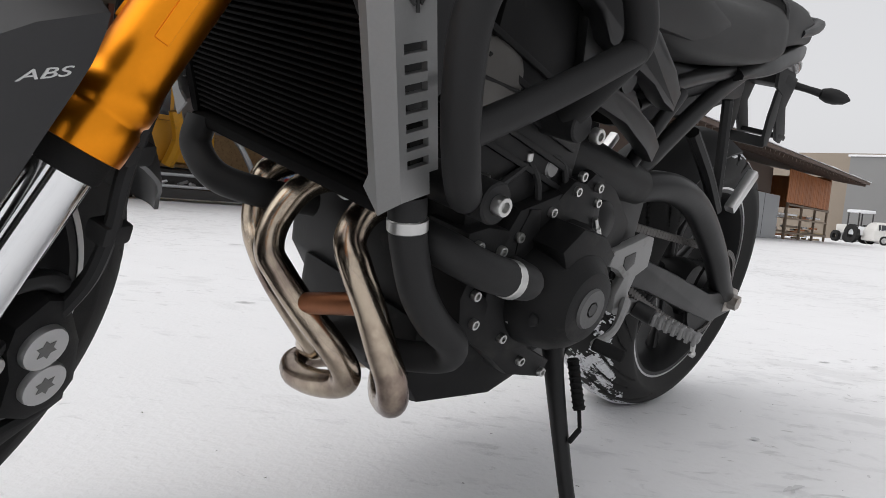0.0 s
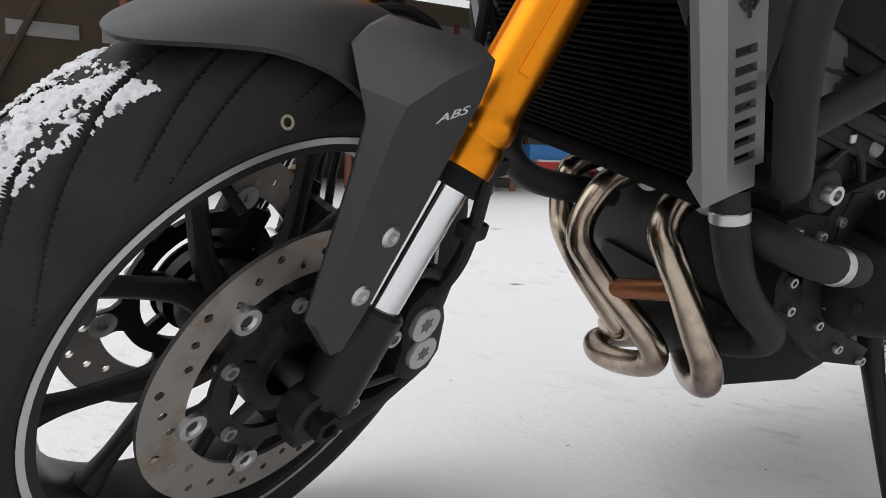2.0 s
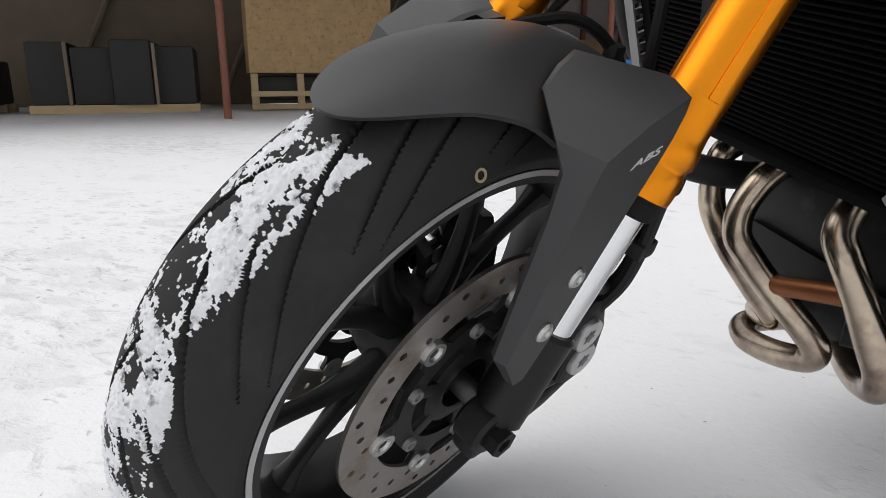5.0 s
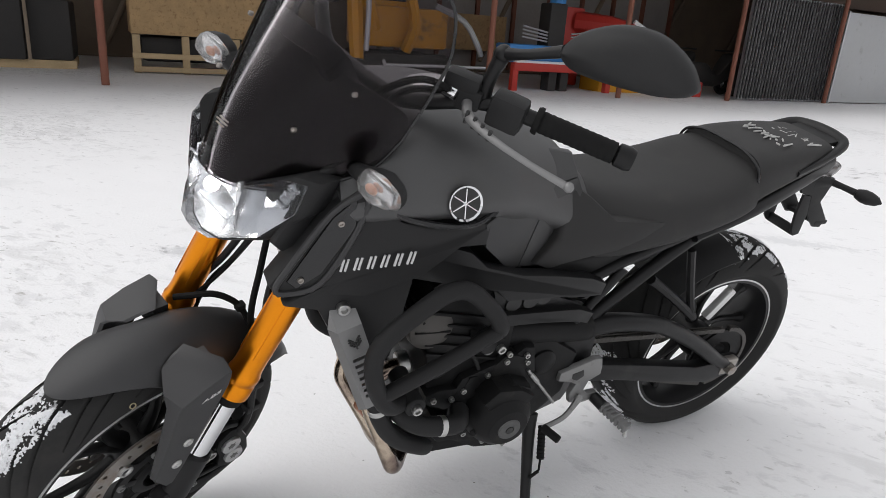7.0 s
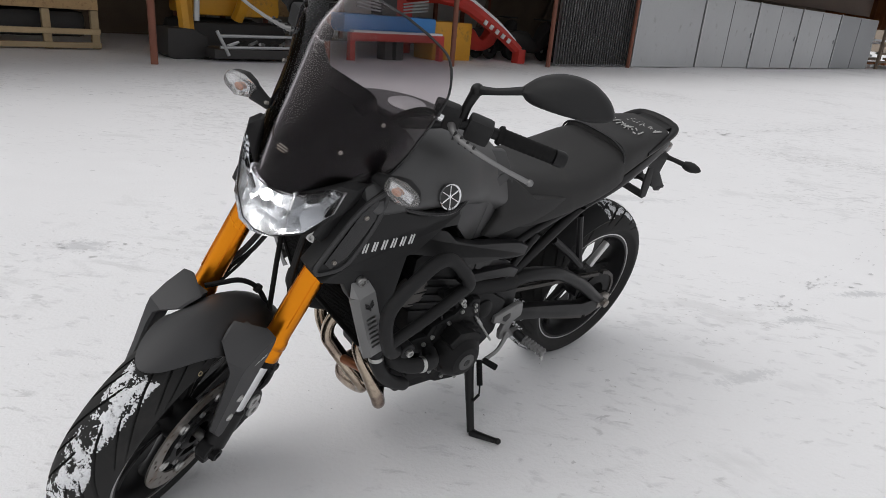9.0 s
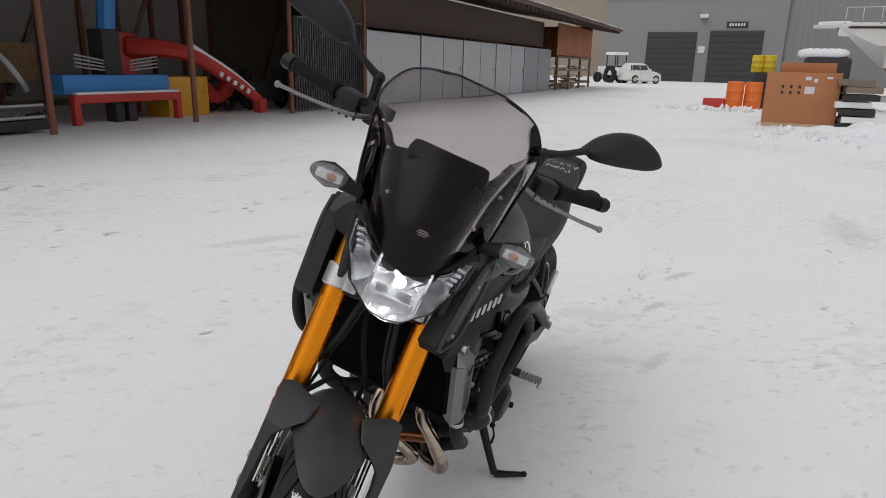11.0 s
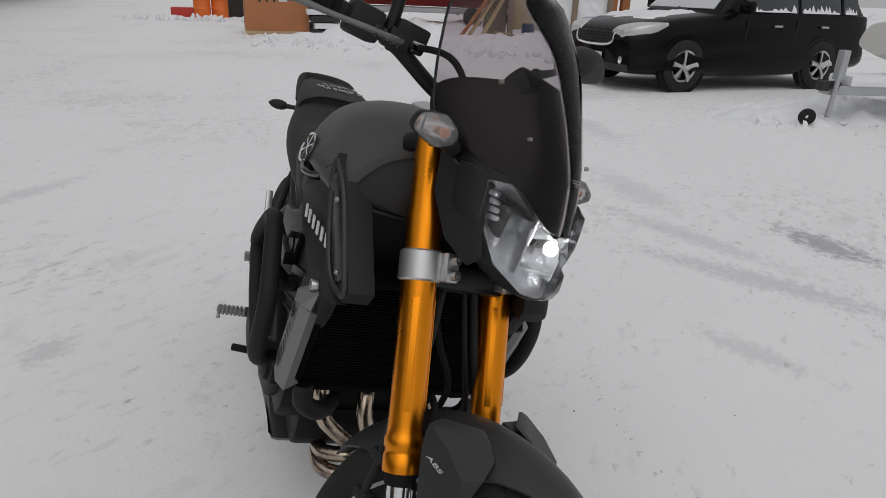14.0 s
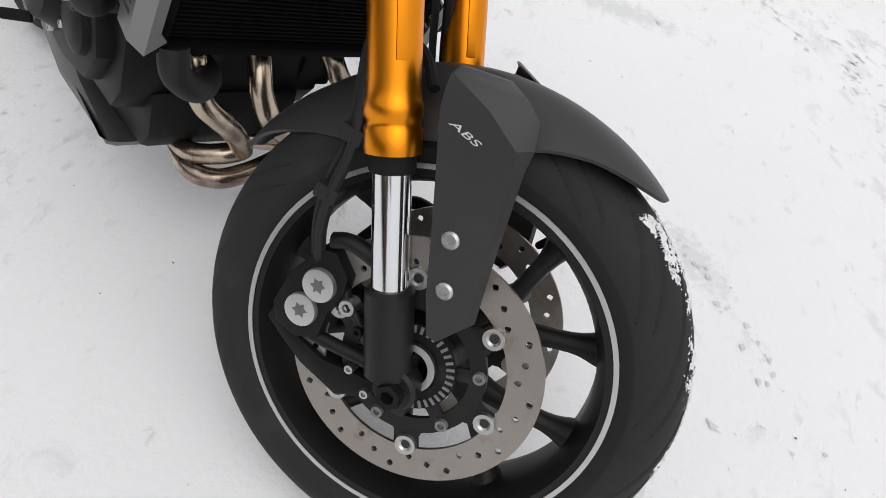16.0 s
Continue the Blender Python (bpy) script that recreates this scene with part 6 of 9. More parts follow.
for s in (1, -1):
    def gp(a, d, y=0.0):
        return rp(a, d, s * y)
    g = thing_part("radiator_guard", "silver metal radiator guard with seven slots")
    bm = bm_new()
    def slab(a0, a1, d0, d1, y0=0.2145, y1=0.2215, sh0=0.0, sh1=0.0):
        q = [gp(a0, d0 + sh0, y1), gp(a0, d1 + sh0, y1), gp(a1, d1 + sh1, y1), gp(a1, d0 + sh1, y1)]
        q2 = [gp(a0, d0 + sh0, y0), gp(a0, d1 + sh0, y0), gp(a1, d1 + sh1, y0), gp(a1, d0 + sh1, y0)]
        a = [bm.verts.new(v) for v in q]
        b = [bm.verts.new(v) for v in q2]
        bm.faces.new(a)
        bm.faces.new(b[::-1])
        for i in range(4):
            bm.faces.new((a[i], b[i], b[(i + 1) % 4], a[(i + 1) % 4]))
    def sheet(corners, off):
        a = [bm.verts.new(gp(*v)) for v in corners]
        b = [bm.verts.new(gp(*v) - gp(*off) + R0) for v in corners]
        bm.faces.new(a)
        bm.faces.new(b[::-1])
        n = len(a)
        for i in range(n):
            bm.faces.new((a[i], b[i], b[(i + 1) % n], a[(i + 1) % n]))
    # side plate: margins, rungs between the slots, and the upper field
    for k in range(8):
        a = 0.030 + 0.0155 * k
        slab(a, a + (0.0078 if k < 7 else 0.0100), -0.0235, 0.0)
        for d0, d1 in ((-0.034, -0.0235), (0.0, 0.008)):
            slab(a, a + (0.0078 if k < 7 else 0.0100), d0, d1)
            if k < 7:
                slab(a + 0.0078, a + 0.0155, d0, d1)
    slab(0.1485, 0.208, -0.034, 0.008)
    slab(0.010, 0.030, -0.024, 0.008)
    # chamfer along the front edge, the flange towards the radiator, and the slanted cap
    sheet([(-0.003, 0.020, 0.204), (0.010, 0.008, 0.2215), (0.208, 0.008, 0.2215), (0.206, 0.020, 0.204)], (0, 0.003, 0.003))
    sheet([(-0.003, 0.020, 0.204), (0.206, 0.020, 0.204), (0.200, 0.017, 0.190), (0.030, 0.017, 0.190), (0.016, 0.016, 0.180)], (0, 0.003, 0))
    sheet([(0.208, -0.034, 0.2215), (0.208, 0.008, 0.2215), (0.238, 0.006, 0.196), (0.226, -0.036, 0.184)], (0.003, 0, 0.002))
    sheet([(0.208, 0.008, 0.2215), (0.209, 0.020, 0.204), (0.238, 0.006, 0.196)], (0.002, 0.002, 0))
    bmesh.ops.remove_doubles(bm, verts=bm.verts[:], dist=0.0003)
    P("guard_plate", bm, M_GUARD, "", g, smooth=20)
    # dark winged emblem as plain bars
    bm = bm_new()
    for sgn in (1, -1):
        for k in range(3):
            a, b = gp(0.166 + 0.006 * k, -0.014 + sgn * 0.003, 0.2222), gp(0.174 + 0.006 * k, -0.014 + sgn * 0.010, 0.2222)
            rod(bm, a, b, 0.0018, 6)
    rod(bm, gp(0.160, -0.014, 0.2222), gp(0.176, -0.014, 0.2222), 0.0018, 6)
    P("emblem", bm, M_DARKMARK, "dark winged emblem", g)
    bm = bm_new()
    plate(bm, [(1.06, 0.79), (1.20, 0.725), (1.215, 0.715), (1.16, 0.70), (1.14, 0.66), (1.05, 0.55), (1.02, 0.58), (1.0, 0.74)], s * 0.165, s * 0.195, 0.006)
    P("radiator_shroud", bm, M_PLASTIC, "black plastic shroud behind the guard", rad)
    socket_bolt((1.120, s * 0.196, 0.704), (0, s, 0), 0.011, rad, 0.012, "shroud_bolt")

# ---- exhaust headers ----
PIPES = ([(0.93, 0.090, 0.455), (0.975, 0.097, 0.450), (1.0, 0.102, 0.436), (1.015, 0.112, 0.413), (1.015, 0.132, 0.390), (1.003, 0.151, 0.356), (0.989, 0.170, 0.315), (0.979, 0.183, 0.288), (0.970, 0.184, 0.266), (0.952, 0.165, 0.246), (0.92, 0.12, 0.228), (0.85, 0.045, 0.205), (0.78, 0.0, 0.19)],
         [(0.93, -0.010, 0.455), (0.975, -0.014, 0.446), (1.0, -0.017, 0.428), (1.02, -0.018, 0.392), (1.029, -0.006, 0.360), (1.02, 0.012, 0.338), (1.0, 0.045, 0.305), (0.98, 0.087, 0.274), (0.965, 0.098, 0.251), (0.956, 0.088, 0.230), (0.954, 0.06, 0.212), (0.952, 0.02, 0.196), (0.946, -0.02, 0.187), (0.92, -0.05, 0.186), (0.86, -0.05, 0.186), (0.80, -0.03, 0.185)],
         [(0.93, -0.105, 0.455), (0.985, -0.107, 0.431), (0.995, -0.105, 0.398), (1.000, -0.092, 0.364), (1.000, -0.068, 0.339), (0.990, -0.034, 0.307), (0.960, 0.001, 0.260), (0.945, 0.012, 0.239), (0.932, -0.02, 0.226), (0.90, -0.05, 0.212), (0.84, -0.05, 0.20), (0.80, -0.04, 0.19)])
ex = thing_part("exhaust", "heat-stained steel exhaust headers")
for pts in PIPES:
    bm = bm_new()
    tube(bm, pts, 0.0172, 18, 7)
    P("header_pipe", bm, M_PIPE, "straw and brown heat-stained steel pipe", ex)
    bm = bm_new()
    rod(bm, (0.925, pts[0][1], pts[0][2] + 0.002), (0.948, pts[0][1], pts[0][2] - 0.003), 0.028, 20, 0.003)
    P("header_flange", bm, M_STEEL, "", ex)
bm = bm_new()
rod(bm, (1.003, 0.038, 0.312), (1.001, 0.146, 0.357), 0.0125, 16, 0.002)
P("crossover_pipe", bm, M_COPPER, "copper-brown crossover pipe", ex)
bm = bm_new()
plate(bm, [(0.40, 0.30), (0.44, 0.20), (0.55, 0.16), (0.80, 0.165), (0.82, 0.185), (0.66, 0.215), (0.56, 0.26), (0.50, 0.33), (0.43, 0.34)], -0.15, 0.06, 0.02)
P("silencer", bm, mat("grey_silencer", (0.12, 0.12, 0.12), 0.45, 0.7), "stubby grey silencer below the engine", ex)

# ---- hoses ----
for pts, r in (([(1.040, 0.203, 0.488), (1.033, 0.206, 0.458), (1.023, 0.209, 0.432), (1.004, 0.211, 0.398), (0.971, 0.211, 0.364), (0.935, 0.208, 0.340), (0.912, 0.196, 0.318), (0.905, 0.178, 0.301), (0.922, 0.145, 0.289), (0.95, 0.11, 0.285)], 0.0178),
               ([(1.0, 0.17, 0.447), (0.985, 0.212, 0.442), (0.955, 0.236, 0.431), (0.911, 0.240, 0.421), (0.872, 0.235, 0.414), (0.85, 0.20, 0.41)], 0.0195),
               ([(1.055, -0.165, 0.475), (1.06, -0.160, 0.44), (1.045, -0.125, 0.412), (1.0, -0.09, 0.405), (0.93, -0.08, 0.40)], 0.019)):
    bm = bm_new()
    tube(bm, pts, r, 16, 7)
    P("coolant_hose", bm, M_HOSE, "thick black rubber coolant hose")
for p, d, r in (((1.034, 0.2055, 0.463), (-0.25, 0.08, -1), 0.0190), ((0.910, 0.240, 0.4205), (-0.98, 0.03, -0.2), 0.0206)):
    bm = bm_new()
    d = Vector(d).normalized()
    rod(bm, Vector(p) - d * 0.006, Vector(p) + d * 0.006, r, 24, 0.001)
    P("hose_clamp", bm, M_STEEL, "bright steel hose clamp")

# ---- crash bars ----
for s in (1, -1):
    cb = thing_part("crash_bar", "matt black tubular crash bar")
    bm = bm_new()
    pts = [(0.970, 0.205, 0.498), (1.010, 0.240, 0.502), (1.045, 0.260, 0.528), (1.072, 0.266, 0.582), (1.082, 0.266, 0.640), (1.066, 0.266, 0.682), (1.015, 0.264, 0.728), (0.972, 0.262, 0.756), (0.936, 0.260, 0.757), (0.906, 0.262, 0.738), (0.870, 0.266, 0.702), (0.852, 0.264, 0.670), (0.848, 0.240, 0.635), (0.835, 0.200, 0.590)]
    tube(bm, [(x, s * y, z) for x, y, z in pts], 0.0160, 16, 6)
    P("loop_tube", bm, M_BAR, "", cb)
    bm = bm_new()
    tube(bm, [(1.058, s * 0.265, 0.555), (0.955, s * 0.267, 0.608), (0.856, s * 0.266, 0.664)], 0.0140, 16, 4)
    P("cross_tube", bm, M_BAR, "", cb)
    bm = bm_new()
    rod(bm, (0.982, s * 0.16, 0.500), (0.982, s * 0.256, 0.500), 0.020, 20, 0.002)
    P("mount_boss", bm, M_BAR, "", cb)
    socket_bolt((0.982, s * 0.256, 0.500), (0, s, 0), 0.0095, cb, 0.010, "mount_bolt")
    bm = bm_new()
    rod(bm, (0.830, s * 0.15, 0.583), (0.830, s * 0.218, 0.583), 0.018, 16, 0.002)
    P("mount_boss", bm, M_BAR, "", cb)

# ---- swingarm, chain, stand, footrests ----
sa = thing_part("swingarm", "black curved swingarm")
for s in (1, -1):
    bm = bm_new()
    tube(bm, [(0.57, s * 0.120, 0.49), (0.485, s * 0.138, 0.522), (0.405, s * 0.150, 0.524), (0.305, s * 0.152, 0.497), (0.17, s * 0.152, 0.425), (0.06, s * 0.150, 0.350), (0.0, s * 0.148, 0.315)], [0.030, 0.029, 0.027, 0.025, 0.024, 0.022, 0.020], 12, 6, True, 0.8)
    plate(bm, [(0.55, 0.435), (0.44, 0.408), (0.30, 0.378), (0.12, 0.335), (-0.04, 0.335), (-0.05, 0.290), (0.06, 0.268), (0.25, 0.312), (0.40, 0.350), (0.54, 0.375)], s * 0.125, s * 0.158, 0.008)
    P("swingarm_side", bm, M_FRAME, "", sa)
    bm = bm_new()
    box(bm, (-0.005, s * 0.150, 0.314), (0.055, 0.022, 0.05), 0.006)
    lathe(bm, [(0.010, s * 0.018), (0.016, s * 0.018), (0.017, 0)], (0, s * 0.160, 0.315), (0, 1, 0), 6)
    P("chain_adjuster", bm, M_DISC, "dull steel axle block", sa)
bm = bm_new()
rod(bm, (0.53, -0.12, 0.44), (0.53, 0.12, 0.44), 0.045, 20, 0.006)
P("pivot", bm, M_FRAME, "", sa)
bm = bm_new()
lathe(bm, [(0.05, -0.003), (0.092, -0.003), (0.092, 0.003), (0.05, 0.003)], (0, 0.112, 0.315), (0, 1, 0), 40, True)
P("sprocket", bm, M_ENGINE, "dark steel rear sprocket", rw)
bm = bm_new()
for z0, z1 in ((0.409, 0.458), (0.222, 0.394)):
    n = 40
    for k in range(n):
        t = (k + 0.5) / n
        x = 0.02 + 0.50 * t
        z = z0 + (z1 - z0) * t - (0.012 * math.sin(math.pi * t) if z0 < 0.3 else 0)
        box(bm, (x, 0.112 + (0.005 if k % 2 else -0.005), z), (0.0115, 0.004, 0.013))
        box(bm, (x, 0.112 + (-0.005 if k % 2 else 0.005), z), (0.0115, 0.004, 0.013))
for k in range(26):
    a = math.pi / 2 + math.pi * (k + 0.5) / 26
    box(bm, (math.cos(a) * 0.094, 0.112, 0.315 + math.sin(a) * 0.094), (0.010, 0.014, 0.012), tilt=Euler((0, -a + math.pi / 2, 0)))
tagged(P("drive_chain", bm, mat("grimy_chain_steel", (0.09, 0.085, 0.08), 0.5, 0.7, 0.3, 60, 400, 0.2, 0.0005), "grimy steel drive chain"), kind="stuff")
st = thing_part("side_stand", "black side stand, folded out")
bm = bm_new()
tube(bm, [(0.598, 0.130, 0.268), (0.606, 0.155, 0.222), (0.628, 0.225, 0.120), (0.642, 0.264, 0.070)], [0.018, 0.0150, 0.0120, 0.0115], 12, 4)
tube(bm, [(0.642, 0.264, 0.070), (0.632, 0.300, 0.083), (0.616, 0.346, 0.099)], [0.0125, 0.010, 0.008], 8, 4)
bmesh.ops.create_uvsphere(bm, u_segments=10, v_segments=6, radius=0.010, matrix=Matrix.Translation((0.616, 0.347, 0.100)))
P("stand_leg", bm, M_FRAME, "", st)
bm = bm_new()
c = [Vector((0.578, 0.160, 0.250)), Vector((0.594, 0.205, 0.190))]
rod(bm, c[0], c[1], 0.0085, 12)
for k in range(9):
    p = c[0].lerp(c[1], (k + 0.5) / 9)
    d = (c[1] - c[0]).normalized()
    lathe(bm, [(0.0085, -0.0022), (0.0102, 0), (0.0085, 0.0022)], p, d, 12)
rod(bm, c[1], (0.600, 0.218, 0.168), 0.003, 6)
rod(bm, (0.600, 0.218, 0.166), (0.626, 0.222, 0.155), 0.004, 6)
P("stand_spring", bm, M_GRIP, "", st)
for s in (1, -1):
    fr = thing_part("footrest", "cast silver footrest hanger with black rubber peg")
    bm = bm_new()
    plate(bm, [(0.590, 0.428), (0.545, 0.441), (0.504, 0.454), (0.482, 0.451), (0.474, 0.425), (0.471, 0.403), (0.500, 0.388), (0.506, 0.362), (0.490, 0.346), (0.462, 0.345), (0.458, 0.325), (0.500, 0.320), (0.536, 0.328), (0.545, 0.358), (0.536, 0.385), (0.560, 0.398), (0.590, 0.405)], s * 0.160, s * 0.176, 0.004)
    P("hanger", bm, M_CAST, "cast silver hanger", fr)
    # thin dark plate on the solid hanger, painting the shade of its opening
    bm = bm_new()
    plate(bm, [(0.556, 0.420), (0.528, 0.428), (0.522, 0.410), (0.538, 0.398), (0.553, 0.406)], s * 0.1758, s * 0.1772, 0.0004)
    P("hanger_pocket", bm, M_DARKMARK, "", fr)
    bm = bm_new()
    rod(bm, (0.470, s * 0.176, 0.335), (0.462, s * 0.208, 0.330), 0.014, 14, 0.002)
    P("peg_pivot", bm, M_FRAME, "", fr)
    bm = bm_new()
    d0, d1 = Vector((0.460, s * 0.205, 0.329)), Vector((0.440, s * 0.278, 0.322))
    box(bm, d0.lerp(d1, 0.5), (0.020, 0.078, 0.014), 0.002, rz=s * 14)
    pg = P("peg", bm, M_GUARD, "ridged dull silver footpeg", fr)
    for k in range(7):
        P("peg_ridge", box(bm_new(), d0.lerp(d1, (k + 0.5) / 7), (0.026, 0.007, 0.020), 0.002, rz=s * 14), M_GUARD, "", pg)
    bm = bm_new()
    rod(bm, (0.441, s * 0.272, 0.318), (0.437, s * 0.274, 0.298), 0.004, 8)
    bmesh.ops.create_uvsphere(bm, u_segments=8, v_segments=6, radius=0.006, matrix=Matrix.Translation((0.437, s * 0.274, 0.298)))
    P("peg_feeler", bm, M_STEEL, "", fr)
    bm = bm_new()
    tube(bm, [(0.515, s * 0.180, 0.350), (0.535, s * 0.190, 0.333), (0.566, s * 0.200, 0.312), (0.618, s * 0.205, 0.300)], [0.009, 0.007, 0.006, 0.006], 8, 4)
    pd = P("gear_lever" if s > 0 else "brake_pedal", bm, M_CAST, "silver gear lever" if s > 0 else "silver brake pedal", fr)
    bm = bm_new()
    rod(bm, (0.618, s * 0.203, 0.300), (0.600, s * 0.245, 0.297), 0.0095, 12, 0.002)
    P("pedal_rubber", bm, M_GRIP, "", pd)
bm = bm_new()
rod(bm, (0.600, 0.190, 0.360), (0.700, 0.192, 0.478), 0.0035, 8)
rod(bm, (0.664, 0.191, 0.436), (0.690, 0.192, 0.466), 0.0055, 8)
P("shift_rod", bm, M_STEEL, "thin steel gear linkage rod")
for p in ((0.805, 0.218, 0.578), (0.545, 0.158, 0.40)):
    socket_bolt(p, (0, 1, 0), 0.009, None, 0.010, "frame_bolt")
bm = bm_new()
rod(bm, (0.40, -0.03, 0.50), (0.60, -0.03, 0.60), 0.026, 16, 0.003)
for k in range(7):
    p = Vector((0.40, -0.03, 0.50)).lerp(Vector((0.60, -0.03, 0.60)), (k + 0.5) / 7)
    lathe(bm, [(0.028, -0.005), (0.038, 0), (0.028, 0.005)], p, (0.2, 0, 0.1), 16)
P("rear_shock", bm, M_FRAME, "black rear shock absorber")


# ---- snow stuck to the tyres ----
def tyre_snow(axle, R, half, a0, a1, v0, v1, steer, seed, thr, front):
    bm = bm_new()
    c = Vector(axle)
    na, nv = int((a1 - a0) * 300), 90
    M = BIKE @ WHEEL if steer else BIKE
    def at(i, j, lift):
        th = a0 + (a1 - a0) * i / na
        t = v0 + (v1 - v0) * j / nv
        a = t * radians(100)
        rad = R - (1 - math.cos(a)) * half * (0.95 if front else 0.72) + lift
        return c + Vector((math.sin(th) * rad, half * math.sin(a) * (1 + lift / R), math.cos(th) * rad))
    known = {}
    def dens(i, j):
        if (i, j) in known:
            return known[(i, j)]
        th = a0 + (a1 - a0) * i / na
        t = v0 + (v1 - v0) * j / nv
        e = min(1, i / 20, (na - i) / 20, j / 12, (nv - j) / 12)
        patch = noise.noise((th * 5.5, t * 4.0, seed)) * 0.50 + noise.noise((th * 17, t * 9, seed + 4)) * 0.34
        crumbs = noise.noise((th * 80, t * 34, seed + 9)) * 0.30 + noise.noise((th * 160, t * 66, seed + 2)) * 0.16
        known[(i, j)] = patch + crumbs - thr - (1 - e) * 0.6 - 1.2 * groove(th, t, 13, 1.35)
        return known[(i, j)]
    vv = {}
    def vert(i, j):
        if (i, j) not in vv:
            d = dens(i, j)
            vv[(i, j)] = bm.verts.new(at(i, j, max(-0.0015, min(0.0036, 0.0004 + d * 0.006 + 0.0008 * noise.noise((i * 0.7, j * 0.7, seed))))))
        return vv[(i, j)]
    for i in range(na):
        for j in range(nv):
            if dens(i, j) + dens(i + 1, j) + dens(i, j + 1) + dens(i + 1, j + 1) > 0:
                bm.faces.new((vert(i, j), vert(i + 1, j), vert(i + 1, j + 1), vert(i, j + 1)))
    ob = part("snow_on_tyre", bm, M_TYRESNOW, None, "", M, 60)
    tagged(ob, "packed white snow caught in the tyre tread", "snow", kind="stuff")


tyre_snow(FAX, 0.302, 0.064, 0.40, 2.8, -0.40, 0.42, True, 1.7, -0.05, True)
tyre_snow(RAX, 0.316, 0.091, -1.1, 0.2, -0.6, 0.7, False, 5.1, 0.06, False)
tyre_snow(RAX, 0.316, 0.091, 1.5, 3.0, -0.5, 0.6, False, 8.3, 0.0, False)

# ---- yard: materials ----
M_WOODG = mat("weathered_planks", (0.20, 0.155, 0.115), 0.8, 0, 0.35, 1.5, 40, 0.3, 0.004, per=0.25)
M_WOODO = mat("orange_stained_boards", (0.33, 0.115, 0.035), 0.6, 0, 0.25, 2, 30, 0.3, 0.004, per=0.15)
M_OSB = mat("strand_board", (0.45, 0.30, 0.15), 0.8, 0, 0.25, 5, 35, 0.3, 0.004, tint=(0.30, 0.18, 0.09), amount=0.3, tscale=14)
M_PLY = mat("red_brown_plywood", (0.42, 0.17, 0.07), 0.7, 0, 0.15, 3, 40, 0.2, 0.003)
M_PALLET = mat("pallet_wood", (0.45, 0.34, 0.20), 0.85, 0, 0.2, 4, 50, 0.3, 0.003, per=0.2)
M_DOORW = mat("white_garage_paint", (0.46, 0.47, 0.48), 0.5, 0.1, 0.08, 1.2, 20, 0.15, 0.004, tint=(0.36, 0.36, 0.36), amount=0.1)
M_CORR = mat("corrugated_steel", (0.55, 0.55, 0.56), 0.45, 0.5, 0.15, 1.5, 30, 0.1, 0.003)
M_GREYB = mat("grey_cladding", (0.23, 0.23, 0.228), 0.7, 0, 0.06, 0.3, 6, 0.1, 0.004)
M_GREYD = mat("dark_roller_door", (0.042, 0.040, 0.040), 0.55, 0.1, 0.08, 0.5, 8, 0.1, 0.004)
M_ROOF = mat("rusty_roof_edge", (0.10, 0.07, 0.055), 0.8, 0, 0.3, 1, 20, 0.2, 0.004)
M_POST = mat("rust_red_steel", (0.22, 0.085, 0.055), 0.7, 0.2, 0.25, 3, 40, 0.2, 0.003)
M_YELLOW = mat("machine_yellow", (0.62, 0.30, 0.015), 0.5, 0, 0.15, 2, 40, 0.1, 0.002, tint=(0.30, 0.16, 0.03), amount=0.15)
M_BLUE = mat("machine_blue", (0.04, 0.22, 0.55), 0.5, 0, 0.2, 2, 40, 0.1, 0.002)
M_RED = mat("machine_red", (0.48, 0.035, 0.025), 0.5, 0, 0.2, 2, 40, 0.1, 0.002)
M_ORANGE = mat("barrel_orange", (0.75, 0.16, 0.02), 0.5, 0, 0.15, 3, 40, 0.1, 0.002)
M_BARYEL = mat("barrel_yellow", (0.62, 0.45, 0.02), 0.5, 0, 0.15, 3, 40, 0.1, 0.002)
M_HULL = mat("white_gelcoat", (0.70, 0.69, 0.66), 0.35, 0, 0.04, 1, 20, 0.05, 0.002)
M_HULLRED = mat("red_antifouling", (0.36, 0.025, 0.022), 0.6, 0, 0.2, 1.2, 30, 0.1, 0.002)
M_CARBLK = mat("black_car_paint", (0.004, 0.004, 0.0045), 0.22, 0, 0.2, 1, 60, 0.02, 0.001, spec=0.16)
M_GLASSD = mat("dark_glass", (0.045, 0.050, 0.055), 0.12, 0, 0.25, 3, 60, 0.0)
M_GALV = mat("galvanised_steel", (0.45, 0.46, 0.47), 0.45, 0.7, 0.12, 4, 60, 0.1, 0.002)
M_DARK = mat("dark_junk_and_groove_shade", (0.030, 0.028, 0.027), 0.7, 0, 0.4, 3, 50, 0.3, 0.004)
M_TARP = mat("blue_tarpaulin", (0.05, 0.16, 0.42), 0.6, 0, 0.15, 3, 40, 0.2, 0.004)

# ---- open-fronted shed; s along its front, d to its back ----
SA, SD, SN = Vector((2.25, 19.1, 0)), Vector((0.627, 0.778, 0)).normalized(), Vector((-0.778, 0.627, 0)).normalized()
SHED = Matrix((SD, SN, Vector((0, 0, 1)))).transposed().to_4x4()
SHED.translation = SA


def block(name, c, s, m, label="", category="", bevel=0.01, place=SHED, kind="", group="", parent=None, rz=0.0):
    bm = bm_new()
    box(bm, (0, 0, 0) if parent is None else c, s, bevel, rz if parent is not None else 0)
    ob = part(name, bm, m, parent)
    if parent is None:
        ob.matrix_world = place @ Matrix.Translation(c) @ Matrix.Rotation(radians(rz), 4, "Z")
        tagged(ob, label, category, group, kind)
    return ob



